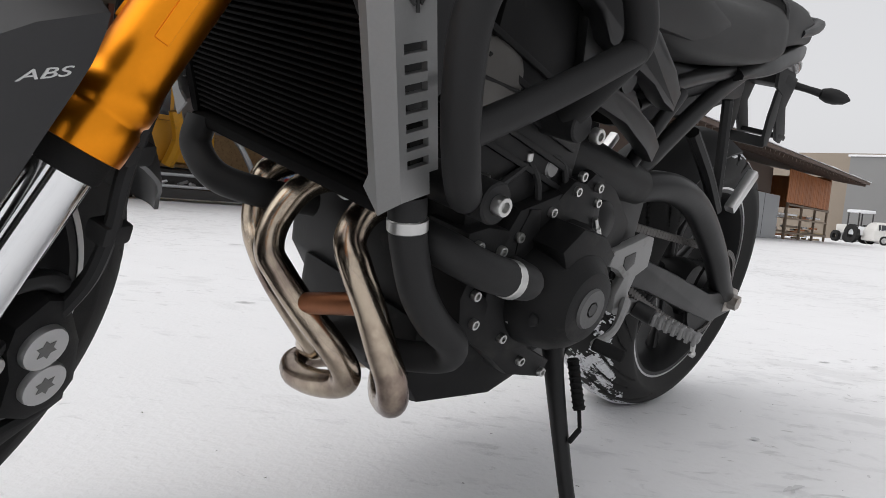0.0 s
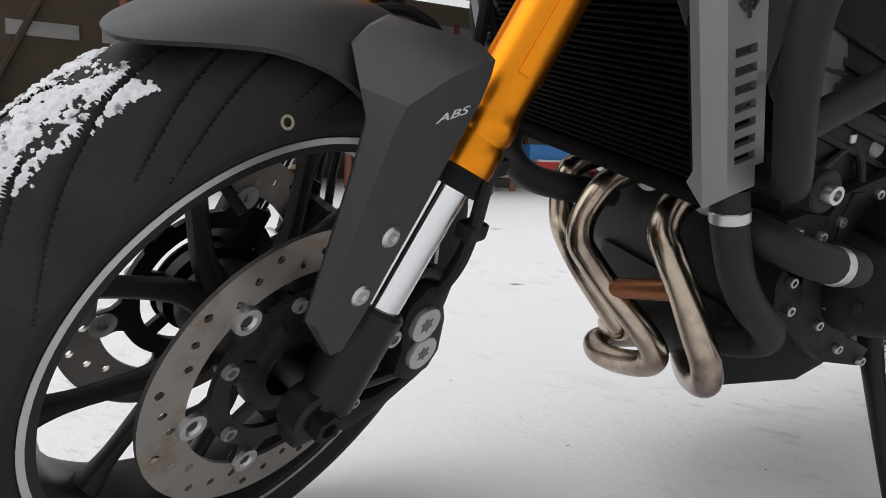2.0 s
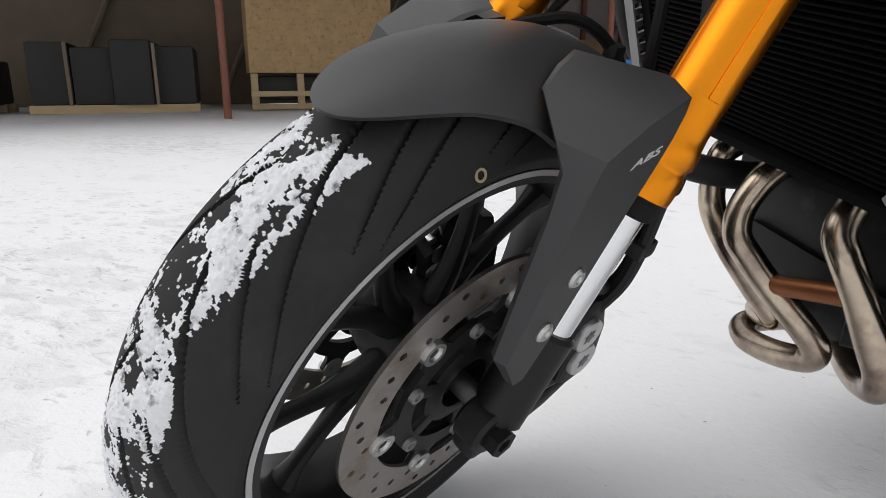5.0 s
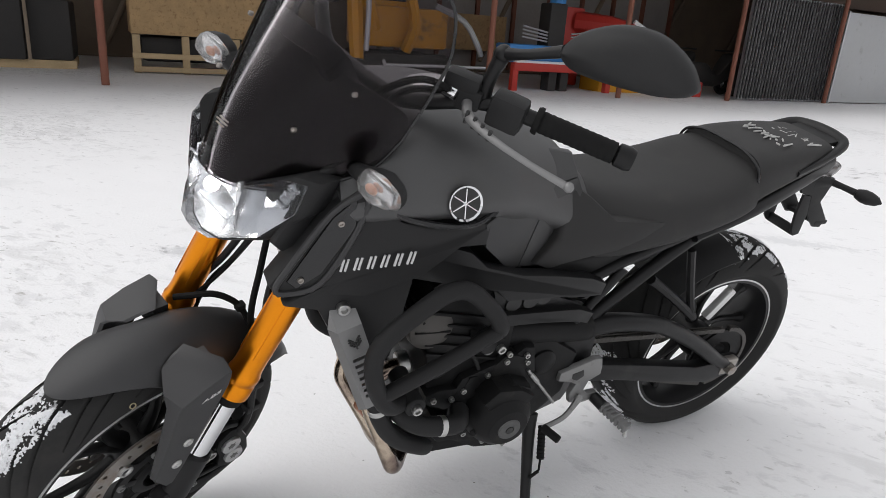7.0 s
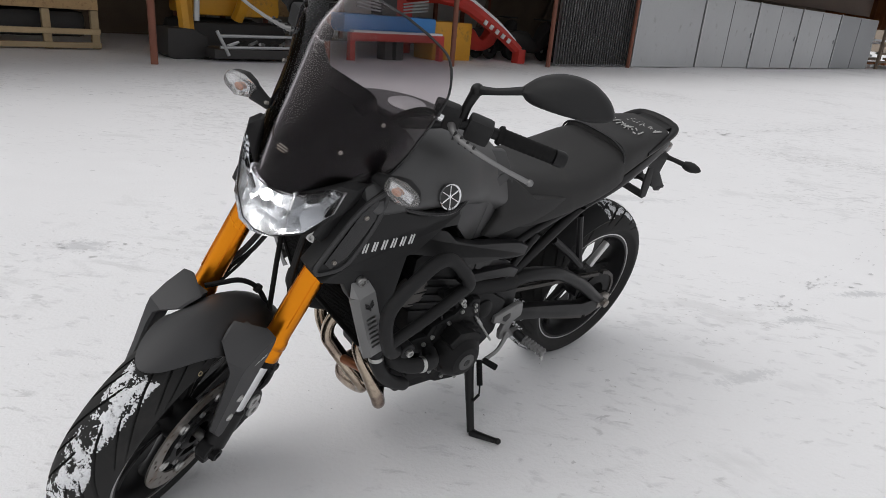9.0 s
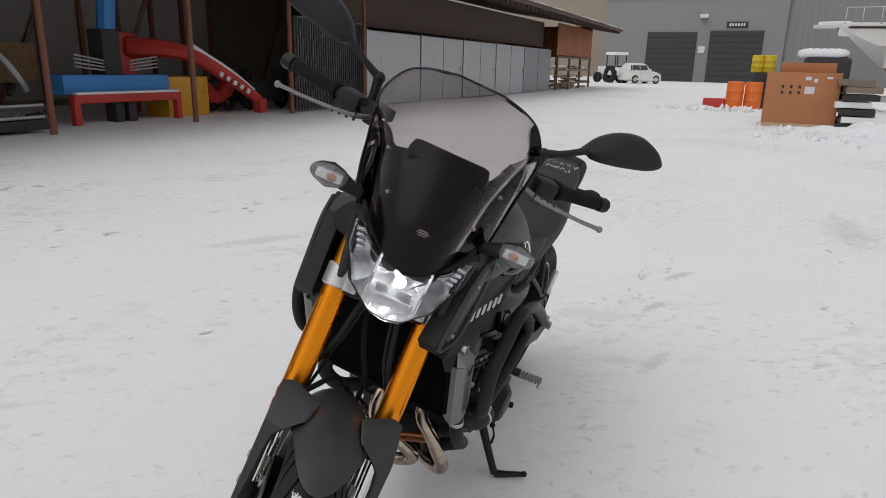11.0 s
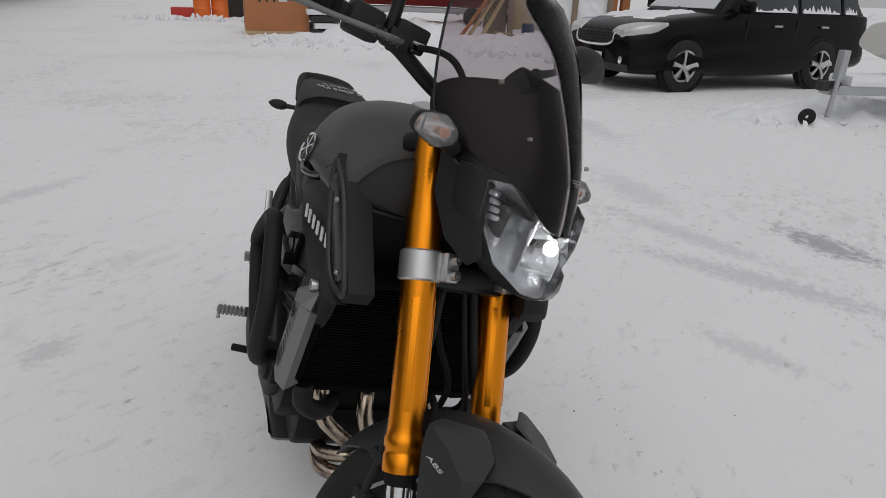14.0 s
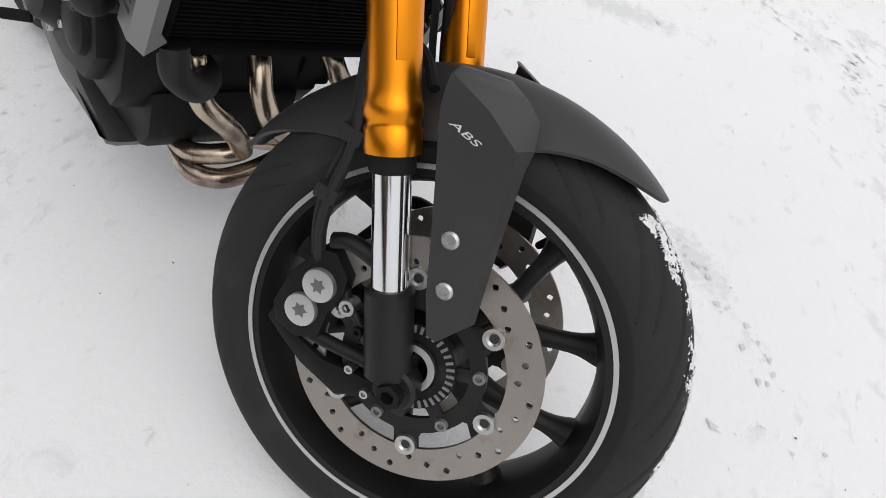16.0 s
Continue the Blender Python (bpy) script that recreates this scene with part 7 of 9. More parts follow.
block("shed_wall", (3, 6.2, 2.3), (56, 0.2, 4.6), M_WOODG, "weathered timber back wall of the long shed", "wall", kind="structure")
bm = bm_new()
skin(bm, [[Vector((s0, d, z)) for d, z in ((-1.8, 3.55), (6.5, 4.9), (6.5, 5.08), (-1.8, 3.7))] for s0 in (-25, 29.6)])
ob = part("shed_roof", bm, M_ROOF)
ob.matrix_world = SHED
tagged(ob, "dark sheet roof of the long shed with an overhanging edge", "roof", kind="structure")
roof = ob
for k in range(92):
    part("rafter_end", box(bm_new(), (-24.7 + 0.59 * k, -0.85, 3.62), (0.07, 1.7, 0.14), 0.0, tilt=Euler((radians(9.2), 0, 0))), M_ROOF, roof)
bm = bm_new()
top = []
for i in range(121):
    x = -25.1 + 54.8 * i / 120
    row = []
    for j in range(9):
        y = -1.86 + 8.4 * j / 8
        row.append(Vector((x, y, 3.80 + (y + 1.8) * 0.1627 + 0.05 * noise.noise((x * 0.7, y * 0.7, 2)) - (0.06 if j in (0, 8) else 0))))
    row += [Vector((x, 6.54, 5.09)), Vector((x, -1.86, 3.71))]
    top.append(row)
skin(bm, top)
ob = part("roof_snow", bm, M_SNOW)
ob.matrix_world = SHED
tagged(ob, "snow lying on the shed roof", "snow", kind="structure")
block("shed_lintel", (10.2, 0.9, 2.95), (20.4, 0.1, 1.3), M_ROOF, "dark boarding set back above the garage doors", "wall", kind="structure")
for s in (-22.0, -19.1, -15.9, -12.75, -9.68, -6.6, -3.45, -0.06):
    bm = bm_new()
    rod(bm, (s, 0, 0), (s, 0, 3.85), 0.055, 12)
    ob = part("shed_post", bm, M_POST)
    ob.matrix_world = SHED
    tagged(ob, "thin rust-red steel post holding the shed roof", "post", "shed posts", "structure")
for k in range(9):
    bm = bm_new()
    s0 = -22 + 3.1 * k
    rod(bm, (s0, 6.0, 0.3), (s0 + 1.6, 6.0, 3.6), 0.07, 8)
    ob = part("wall_brace", bm, M_WOODG)
    ob.matrix_world = SHED
    tagged(ob, "brown timber brace across the shed's back wall", "brace", "wall braces", "structure")
# pale boarding with timber posts behind the machines
M_PALEB = mat("pale_grey_boarding", (0.34, 0.32, 0.30), 0.8, 0, 0.2, 0.8, 20, 0.2, 0.004, per=0.15)
boarding = thing("wall_boarding", "pale grey sheets fixed to the shed's back wall", "wall", SHED, kind="structure")
for k in range(9):
    part("sheet", box(bm_new(), (-9.6 + 1.16 * k, 6.06, 2.1), (1.14, 0.05, 3.9), 0.004), M_PALEB, boarding)
for k in range(10):
    part("timber_post", box(bm_new(), (-10.18 + 1.16 * k, 5.98, 2.1), (0.11, 0.1, 4.0), 0.01), M_POST, boarding)
# pale strips of daylight panes high in the back wall
M_PANE = mat("frosted_panes", (0.62, 0.62, 0.60), 0.4, 0, 0.12, 2, 40, 0.05)
for k in range(8):
    block("high_window", (-24.2 + 1.72 * k, 6.06, 2.9), (1.3, 0.06, 0.30), M_PANE, "narrow frosted window strip high in the back wall", "window", 0.01, kind="structure")
edges = (0.15, 3.65, 7.25, 10.85, 14.75, 19.4)
M_DOORG = mat("grey_garage_paint", (0.30, 0.31, 0.32), 0.5, 0.1, 0.08, 1.2, 20, 0.15, 0.004)
for k, (a, b) in enumerate(zip(edges, edges[1:])):
    ob = block("garage_door", ((a + b) / 2, 0.1, 1.08), (b - a - 0.09, 0.06, 2.12), M_DOORG if k == 4 else M_DOORW, "pale grey painted sheet-metal garage door, shut", "garage door", 0.01, group="garage doors")
    part("frame_bar", box(bm_new(), (-(b - a) / 2 + 0.035, -0.045, 0), (0.05, 0.03, 2.18), 0.004), M_CORR, ob)
    if k:
        part("door_handle", box(bm_new(), ((b - a) / 2 - 0.25, -0.05, 0.0), (0.03, 0.05, 0.16), 0.005), M_GALV, ob)
        part("leaf_seam", box(bm_new(), (0.0, -0.032, 0), (0.022, 0.012, 2.08), 0.0), M_DARK, ob)
bm = bm_new()
ring = []
for i in range(121):
    x = -3.0 + 3.1 * i / 120
    ring.append((x, 0.16 + (0.09 if i % 4 in (1, 2) else 0.0)))
vs = [[bm.verts.new((x, y, z)) for x, y in ring] for z in (0.02, 2.3)]
for i in range(len(ring) - 1):
    bm.faces.new((vs[0][i], vs[0][i + 1], vs[1][i + 1], vs[1][i]))
bmesh.ops.solidify(bm, geom=bm.faces[:], thickness=0.01)
ob = part("corrugated_screen", bm, M_CORR, smooth=20)
ob.matrix_world = SHED
tagged(ob, "grey corrugated steel sheets standing beside the garage doors", "metal sheet", kind="structure")
# dark strips added in the grooves, standing in for shade between the ribs
for k in range(30):
    part("sheet_groove", box(bm_new(), (-2.96 + 3.1 / 30 * k, 0.148, 1.16), (0.045, 0.02, 2.2)), M_DARK, ob)
endw = thing("shed_gable", "orange-brown boarded upper wall at the shed's end", "wall", SHED, kind="structure")
for k in range(34):
    part("board", box(bm_new(), (20.7 + 0.25 * k, 0.1, 2.75), (0.242, 0.04 + 0.01 * (k % 3), 1.7), 0.006), M_WOODO, endw)
for k in range(24):
    part("board", box(bm_new(), (29.2, 0.25 + 0.25 * k, 2.9), (0.05, 0.242, 2.0), 0.006), M_WOODO, endw)
rack = thing("timber_rack", "open rack of stacked snowy timber and firewood", "timber rack", SHED)
for x in (20.8, 23.5, 26.2, 28.9):
    for y in (0.1, 2.4):
        part("post", box(bm_new(), (x, y, 0.95), (0.12, 0.12, 1.9), 0.01), M_WOODG, rack)
for z in (0.35, 1.1, 1.8):
    part("rail", box(bm_new(), (24.9, 0.05, z), (8.3, 0.08, 0.1), 0.01), M_WOODG, rack)
rng = random.Random(3)
for k in range(70):
    x, z = rng.uniform(20.9, 28.8), rng.choice((0.08, 0.22, 0.42, 0.55, 0.7, 1.18, 1.3))
    part("timber", box(bm_new(), (x, rng.uniform(0.2, 1.2), z), (rng.uniform(0.5, 2.4), 0.14, 0.10), 0.01, rng.uniform(-8, 8)), rng.choice((M_WOODG, M_PALLET, M_WOODO, M_SNOWLUMP)), rack)

# ---- machines and goods under the shed roof ----
cr = thing("packing_crate", "large strand-board packing crate on timber pallets", "crate", SHED)
part("board_panel", box(bm_new(), (-14.2, 2.6, 1.30), (2.5, 1.2, 1.3), 0.01), M_OSB, cr)
for x in (-15.38, -14.6, -13.75, -13.02):
    part("pallet_leg", box(bm_new(), (x, 2.05, 0.33), (0.12, 0.12, 0.62), 0.01), M_PALLET, cr)
for z in (0.08, 0.30):
    part("pallet_board", box(bm_new(), (-14.2, 2.0, z), (2.5, 0.08, 0.09), 0.01), M_PALLET, cr)
part("wrapped_load", box(bm_new(), (-14.2, 2.7, 0.40), (2.2, 0.9, 0.42), 0.1), M_DARK, cr)
for x0, y0, lx, lz in ((-17.6, 3.0, 2.6, 1.1), (-20.6, 3.2, 2.4, 0.9)):
    wl = thing("wrapped_load", "dark wrapped load strapped on a pallet in the shed", "goods", SHED @ Matrix.Translation((x0, y0, 0)), "wrapped loads")
    for k in range(3):
        part("pallet_board", box(bm_new(), (0, -0.6 + 0.6 * k, 0.07), (lx, 0.12, 0.14), 0.01), M_PALLET, wl)
    rng = random.Random(int(-x0))
    n = 4
    for k in range(n):
        h = lz * rng.uniform(0.75, 1.05)
        part("package", box(bm_new(), (-lx / 2 + lx * (k + 0.5) / n, rng.uniform(-0.1, 0.1), 0.14 + h / 2), (lx / n - 0.03, 1.4, h), 0.05, rng.uniform(-3, 3)), M_DARK, wl)
    for k in range(2):
        part("strap", box(bm_new(), (-lx * 0.25 + lx * 0.5 * k, -0.82, 0.14 + lz * 0.45), (0.05, 0.02, lz * 0.9), 0.0), M_WOODG, wl)
block("strand_board", (-8.0, 5.6, 1.05), (3.9, 0.25, 0.9), M_OSB, "upright strand-board sheets against the back wall", "boards", 0.01)
exc = thing("excavator", "yellow mini excavator with folded arm and dark bucket", "excavator", SHED)
part("house", box(bm_new(), (-10.2, 3.2, 1.05), (1.8, 1.4, 0.8), 0.08), M_YELLOW, exc)
part("cab", box(bm_new(), (-10.6, 3.2, 1.9), (1.0, 1.1, 1.1), 0.06), M_YELLOW, exc)
part("cab_window", box(bm_new(), (-10.6, 2.64, 1.95), (0.8, 0.03, 0.8), 0.02), M_GLASSD, exc)
for y in (2.6, 3.8):
    part("track", box(bm_new(), (-10.2, y, 0.28), (2.1, 0.35, 0.55), 0.2), M_DARK, exc)
bm = bm_new()
tube(bm, [(-10.9, 2.6, 1.0), (-11.4, 2.2, 2.0), (-11.7, 1.9, 2.6)], 0.13, 8, 3)
part("boom", bm, M_YELLOW, exc)
bm = bm_new()
tube(bm, [(-11.7, 1.9, 2.6), (-11.78, 1.4, 1.6), (-11.8, 1.1, 0.40)], [0.15, 0.15, 0.13], 8, 3)
part("arm", bm, M_YELLOW, exc)
bm = bm_new()
plate(bm, [(-12.2, 0.50), (-12.22, 0.05), (-12.1, -0.02), (-11.5, 0.0), (-11.52, 0.36), (-11.75, 0.48)], 0.9, 1.5, 0.04)
part("bucket", bm, M_DARK, exc, "dark steel bucket")
bm = bm_new()
tube(bm, [(-11.62, 1.05, 1.9), (-11.66, 0.95, 1.2), (-11.7, 0.92, 0.62)], 0.05, 8, 2)
part("ram", bm, M_GALV, exc, "bright hydraulic ram")
bm = bm_new()
tube(bm, [(-10.3, 2.4, 0.6), (-10.2, 2.2, 1.1), (-10.35, 2.1, 1.6)], 0.12, 8, 2)
part("blade_arm", bm, M_YELLOW, exc)
bm = bm_new()
tube(bm, [(-9.9, 1.9, 1.5), (-9.3, 1.8, 1.25), (-9.0, 1.7, 0.8), (-8.9, 1.7, 0.6)], 0.06, 8, 3)
part("grab_bar", bm, M_GALV, exc)
sled = thing("steel_sled", "dark steel frame with snowy rails lying in the shed", "steel frame", SHED)
part("bed", box(bm_new(), (-10.5, 0.8, 0.12), (2.2, 0.7, 0.16), 0.02), M_DARK, sled)
for z in (0.23, 0.42):
    part("rail", rod(bm_new(), (-11.5, 0.45, z), (-9.5, 0.45, z + 0.02), 0.028, 8), M_GALV, sled)
part("brace", rod(bm_new(), (-11.55, 0.45, 0.5), (-11.35, 0.45, 0.1), 0.03, 8), M_GALV, sled)
rng = random.Random(14)
for k in range(10):
    bm = bm_new()
    x = -11.3 + 0.2 * k
    rod(bm, (x, 0.6, 0.24 + rng.uniform(0, 0.06)), (x + rng.uniform(0.1, 0.3), 0.7, 0.25 + rng.uniform(0, 0.08)), 0.03, 6)
    part("loose_bar", bm, rng.choice((M_SNOWLUMP, M_GALV, M_DARK)), sled)
cn = thing("blue_crane", "blue truck crane with outriggers on a red steel trestle", "crane", SHED)
part("base_beam", box(bm_new(), (-7.37, 1.4, 0.72), (2.45, 0.55, 0.36), 0.05), M_BLUE, cn)
part("column", box(bm_new(), (-7.35, 1.5, 1.3), (0.42, 0.42, 0.9), 0.05), M_DARK, cn)
bm = bm_new()
tube(bm, [(-7.35, 1.5, 1.15), (-7.22, 1.5, 2.2), (-7.1, 1.5, 3.3)], 0.17, 8, 2)
part("boom", bm, M_BLUE, cn)
for k in range(8):
    s0 = 1 if k % 2 else -1
    bm = bm_new()
    rod(bm, (-7.35 + s0 * 0.3, 1.2, 0.98 + 0.06 * (k // 2)), (-7.35 + s0 * 0.95, 1.15, 1.05 + 0.07 * (k // 2)), 0.018, 6)
    part("lever", bm, M_GALV, cn)
for x in (-8.5, -6.1):
    part("trestle_leg", box(bm_new(), (x, 1.0, 0.25), (0.13, 0.13, 0.52), 0.01), M_RED, cn)
part("trestle_beam", box(bm_new(), (-7.3, 1.0, 0.47), (2.5, 0.16, 0.16), 0.01), M_RED, cn)
part("trestle_snow", box(bm_new(), (-7.3, 1.0, 0.57), (2.4, 0.15, 0.05), 0.02), M_SNOWLUMP, cn)
for x in (-7.5, -7.2):
    part("block", box(bm_new(), (x, 1.2, 0.2), (0.2, 0.3, 0.4), 0.02), M_DARK, cn)
block("yellow_cabinet", (-5.5, 1.6, 0.42), (1.2, 0.7, 0.86), M_YELLOW, "yellow steel machine cabinet", "cabinet", 0.03)
rc = thing("red_crane", "red folding crane with its boom sloping to the ground", "crane", SHED)
bm = bm_new()
tube(bm, [(-6.2, 2.2, 1.45), (-5.4, 1.4, 1.36), (-4.4, 1.05, 0.82), (-3.66, 0.85, 0.30)], [0.24, 0.17, 0.15, 0.13], 8, 3)
part("boom", bm, M_RED, rc)
part("boom_head", box(bm_new(), (-3.64, 0.82, 0.16), (0.26, 0.24, 0.34), 0.03), M_RED, rc)
part("column", box(bm_new(), (-6.3, 2.4, 0.9), (0.55, 0.5, 1.7), 0.05), M_RED, rc)
bm = bm_new()
tube(bm, [(-5.3, 1.3, 1.53), (-4.4, 1.02, 0.98), (-3.8, 0.86, 0.52)], 0.05, 8, 3)
part("boom_snow", bm, M_SNOWLUMP, rc, "strip of snow along the boom")
for k in range(5):
    part("lettering_bar", box(bm_new(), (-4.75 + 0.16 * k, 0.97 - 0.05 * k, 0.90 - 0.095 * k), (0.09, 0.05, 0.11), 0.01, tilt=Euler((0, radians(30), radians(-18)))), M_MARK, rc)
for k, (x, y, m) in enumerate(((-4.4, 1.7, M_RED), (-3.5, 1.9, M_DARK), (-2.7, 1.4, M_DARK))):
    sc = thing("scooter", "dark parked scooter under the shed roof", "scooter", SHED, "parked scooters")
    for dx in (-0.6, 0.6):
        bm = bm_new()
        lathe(bm, [(0.12, -0.05), (0.25, -0.05), (0.28, 0), (0.25, 0.05), (0.12, 0.05)], (x + dx, y, 0.28), (0, 1, 0), 20, True)
        part("wheel", bm, M_RUBBER, sc)
    bm = bm_new()
    body(bm, [(x - 0.85, [(0, 0.72), (0.12, 0.70), (0.12, 0.5), (0, 0.45)]), (x - 0.2, [(0, 0.75), (0.16, 0.70), (0.14, 0.32), (0, 0.25)]), (x + 0.2, [(0, 0.5), (0.14, 0.45), (0.12, 0.22), (0, 0.2)]), (x + 0.6, [(0, 1.0), (0.2, 0.9), (0.12, 0.4), (0, 0.3)]), (x + 0.75, [(0, 0.8), (0.1, 0.75), (0.08, 0.5), (0, 0.45)])], 4, 3, True, lambda p: p + Vector((0, y, 0)))
    part("fairing", bm, m, sc)
    bm = bm_new()
    rod(bm, (x + 0.5, y - 0.32, 1.05), (x + 0.5, y + 0.32, 1.05), 0.02, 8)
    part("handlebar", bm, M_DARK, sc)
bm = bm_new()
plate(bm, [(-2.1, 0.0), (-2.08, 1.0), (-1.8, 1.15), (-1.4, 1.17), (-0.25, 0.1), (-0.15, 0.0)], 0.9, 1.1, 0.03)
ob = part("leaning_panel", bm, M_DARK)
ob.matrix_world = SHED
tagged(ob, "dark leaning machine panel with a pale edge strip", "panel")
part("edge_strip", rod(bm_new(), (-1.36, 0.86, 1.14), (-0.16, 0.86, 0.06), 0.035, 8), M_GALV, ob)

# ---- grey building behind ----
GB = Matrix((Vector((0.745, -0.667, 0)).normalized(), Vector((0.667, 0.745, 0)).normalized(), Vector((0, 0, 1)))).transposed().to_4x4()
GB.translation = (47.75, 65.43, 0)
gb = thing("grey_building", "large grey clad industrial building with two dark roller doors", "building", GB)
part("wall", box(bm_new(), (-3.6, 8, 4.5), (19.2, 16, 9.0), 0.02), M_GREYB, gb)
part("roof", box(bm_new(), (-3.6, 8, 9.1), (19.6, 16.4, 0.2), 0.02), M_SNOW, gb)
part("wing_wall", box(bm_new(), (21, 8.4, 5.3), (30, 16, 10.6), 0.02), M_GREYB, gb)
for k in range(50):
    part("cladding_rib", box(bm_new(), (6.3 + 0.6 * k, 0.36, 5.3), (0.12, 0.1, 10.5), 0.0), M_GREYB, gb)
for x0, x1, z1 in ((-8.17, -2.8, 5.35), (-1.45, 3.95, 5.5)):
    d = part("roller_door", box(bm_new(), ((x0 + x1) / 2, -0.05, z1 / 2), (x1 - x0, 0.1, z1), 0.01), M_GREYD, gb)
    for k in range(9):
        part("slat", box(bm_new(), ((x0 + x1) / 2, -0.12, z1 * (k + 0.5) / 9), (x1 - x0 - 0.1, 0.06, z1 / 9 - 0.025), 0.01), M_GREYD, d)
sg = part("sign", box(bm_new(), (1.2, -0.1, 6.1), (2.1, 0.08, 0.62), 0.01), M_DARKMARK, gb)
for k in range(6):
    part("sign_bar", box(bm_new(), (0.5 + 0.28 * k, -0.16, 6.1), (0.17, 0.03, 0.3), 0.0), M_MARK, sg)
part("notice", box(bm_new(), (-2.2, -0.05, 3.5), (0.7, 0.06, 0.7), 0.01), M_MARK, gb)
part("wall_lamp", box(bm_new(), (-2.2, -0.4, 7.0), (0.9, 0.8, 0.4), 0.1), M_MARK, gb)
block("back_building", (-30, 30, 6.0), (40, 12, 12), mat("tan_cladding", (0.30, 0.25, 0.20), 0.7, 0, 0.1, 0.3, 5), "tan clad hall behind the yard", "building", 0.02, GB)

# ---- parked vehicles ----
M_CARLAMP = mat("clear_lamp_unit", (0.55, 0.55, 0.54), 0.12, 0.3, 0.25, 14, 60, 0.2, 0.004)


def car(name, label, place, paint, length, width, height, wb, wheel_r, glass_m, group=""):
    """A parked car: x to its tail from the front axle, y to its far side, z up."""
    c = thing(name, label, "car", place, group)
    w = width / 2
    fo = -(length - wb) * 0.47
    ro = wb + (length - wb) * 0.53
    zb = height * 0.60
    low = [(fo, [(0, zb * 0.70), (w * 0.50, zb * 0.70), (w * 0.66, zb * 0.64), (w * 0.68, 0.42), (w * 0.62, 0.29), (0, 0.28)]),
           (fo + 0.07, [(0, zb * 0.80), (w * 0.56, zb * 0.79), (w * 0.80, zb * 0.70), (w * 0.84, 0.46), (w * 0.80, 0.26), (0, 0.24)]),
           (fo + 0.30, [(0, zb * 0.90), (w * 0.62, zb * 0.88), (w * 0.92, zb * 0.78), (w * 0.965, 0.52), (w * 0.94, 0.24), (0, 0.22)]),
           (-0.15, [(0, zb * 0.985), (w * 0.68, zb * 0.96), (w * 0.94, zb * 0.88), (w, 0.60), (w * 0.985, 0.24), (0, 0.2)]),
           (wb * 0.16, [(0, zb * 1.05), (w * 0.74, zb * 1.02), (w * 0.955, zb * 0.94), (w, 0.64), (w * 0.985, 0.22), (0, 0.2)]),
           (wb * 0.36, [(0, zb * 1.09), (w * 0.84, zb * 1.05), (w * 0.965, zb * 0.99), (w, 0.68), (w * 0.985, 0.22), (0, 0.2)]),
           (wb * 0.8, [(0, zb * 1.1), (w * 0.86, zb * 1.07), (w * 0.965, zb * 1.0), (w, 0.7), (w * 0.985, 0.22), (0, 0.2)]),
           (ro - 0.15, [(0, zb * 1.1), (w * 0.80, zb * 1.07), (w * 0.92, zb * 0.98), (w * 0.95, 0.68), (w * 0.92, 0.3), (0, 0.28)]),
           (ro, [(0, zb * 1.0), (w * 0.72, zb * 0.98), (w * 0.82, zb * 0.9), (w * 0.84, 0.66), (w * 0.8, 0.36), (0, 0.34)])]
    bm = bm_new()
    body(bm, low, 5, 4)
    part("body", bm, paint, c)
    top = [(wb * 0.19, [(0, zb * 1.04), (w * 0.80, zb * 1.0), (w * 0.86, zb * 0.95), (0, zb * 0.9)]),
           (wb * 0.47, [(0, height * 0.97), (w * 0.62, height * 0.93), (w * 0.88, zb * 1.0), (0, zb * 0.9)]),
           (wb * 0.78, [(0, height), (w * 0.66, height * 0.965), (w * 0.9, zb * 1.0), (0, zb * 0.9)]),
           (ro - 0.45, [(0, height * 0.985), (w * 0.64, height * 0.95), (w * 0.86, zb * 1.0), (0, zb * 0.9)]),
           (ro - 0.08, [(0, zb * 1.15), (w * 0.70, zb * 1.12), (w * 0.80, zb * 1.0), (0, zb * 0.9)])]
    bm = bm_new()
    body(bm, top, 5, 4)
    part("cabin", bm, paint, c)
    # windows follow the cabin, a little proud
    for s in (-1, 1):
        for x0, x1 in ((wb * 0.37, wb * 0.76), (wb * 0.79, wb * 1.10), (wb * 1.13, ro - 0.35)):
            bm = bm_new()
            zt = height * 0.90
            zl = zb * 1.06
            sl = 0.22 if x0 < wb * 0.5 else 0.02
            plate(bm, [(x0, zl), (x0 + sl, zt), (x1, zt), (x1 + 0.02, zl)], lambda x, z: s * (w * 0.885 - (z - zl) * 0.30 + 0.035), lambda x, z: s * (w * 0.885 - (z - zl) * 0.30 + 0.080), 0.004)
            part("side_window", bm, glass_m, c)
            bm = bm_new()
            rag = random.Random(int(x0 * 100) + s)
            crust = [(x1 - 0.02, zl + 0.004), (x0 + 0.03, zl + 0.004)] + [(x0 + 0.03 + (x1 - x0 - 0.06) * q / 22, zl + 0.02 + rag.random() ** 2 * 0.10) for q in range(23)]
            plate(bm, crust, lambda x, z: s * (w * 0.885 - (z - zl) * 0.30 + 0.072), lambda x, z: s * (w * 0.885 - (z - zl) * 0.30 + 0.086))
            part("window_snow", bm, M_SNOWLUMP, c)
    bm = bm_new()
    q = [(wb * 0.22, w * 0.76, zb * 1.055), (wb * 0.45, w * 0.60, height * 0.955)]
    vs = [bm.verts.new(v) for v in ((q[0][0], -q[0][1], q[0][2]), (q[0][0], q[0][1], q[0][2]), (q[1][0], q[1][1], q[1][2]), (q[1][0], -q[1][1], q[1][2]))]
    bm.faces.new(vs)
    bmesh.ops.subdivide_edges(bm, edges=bm.edges[:], cuts=6, use_grid_fill=True)
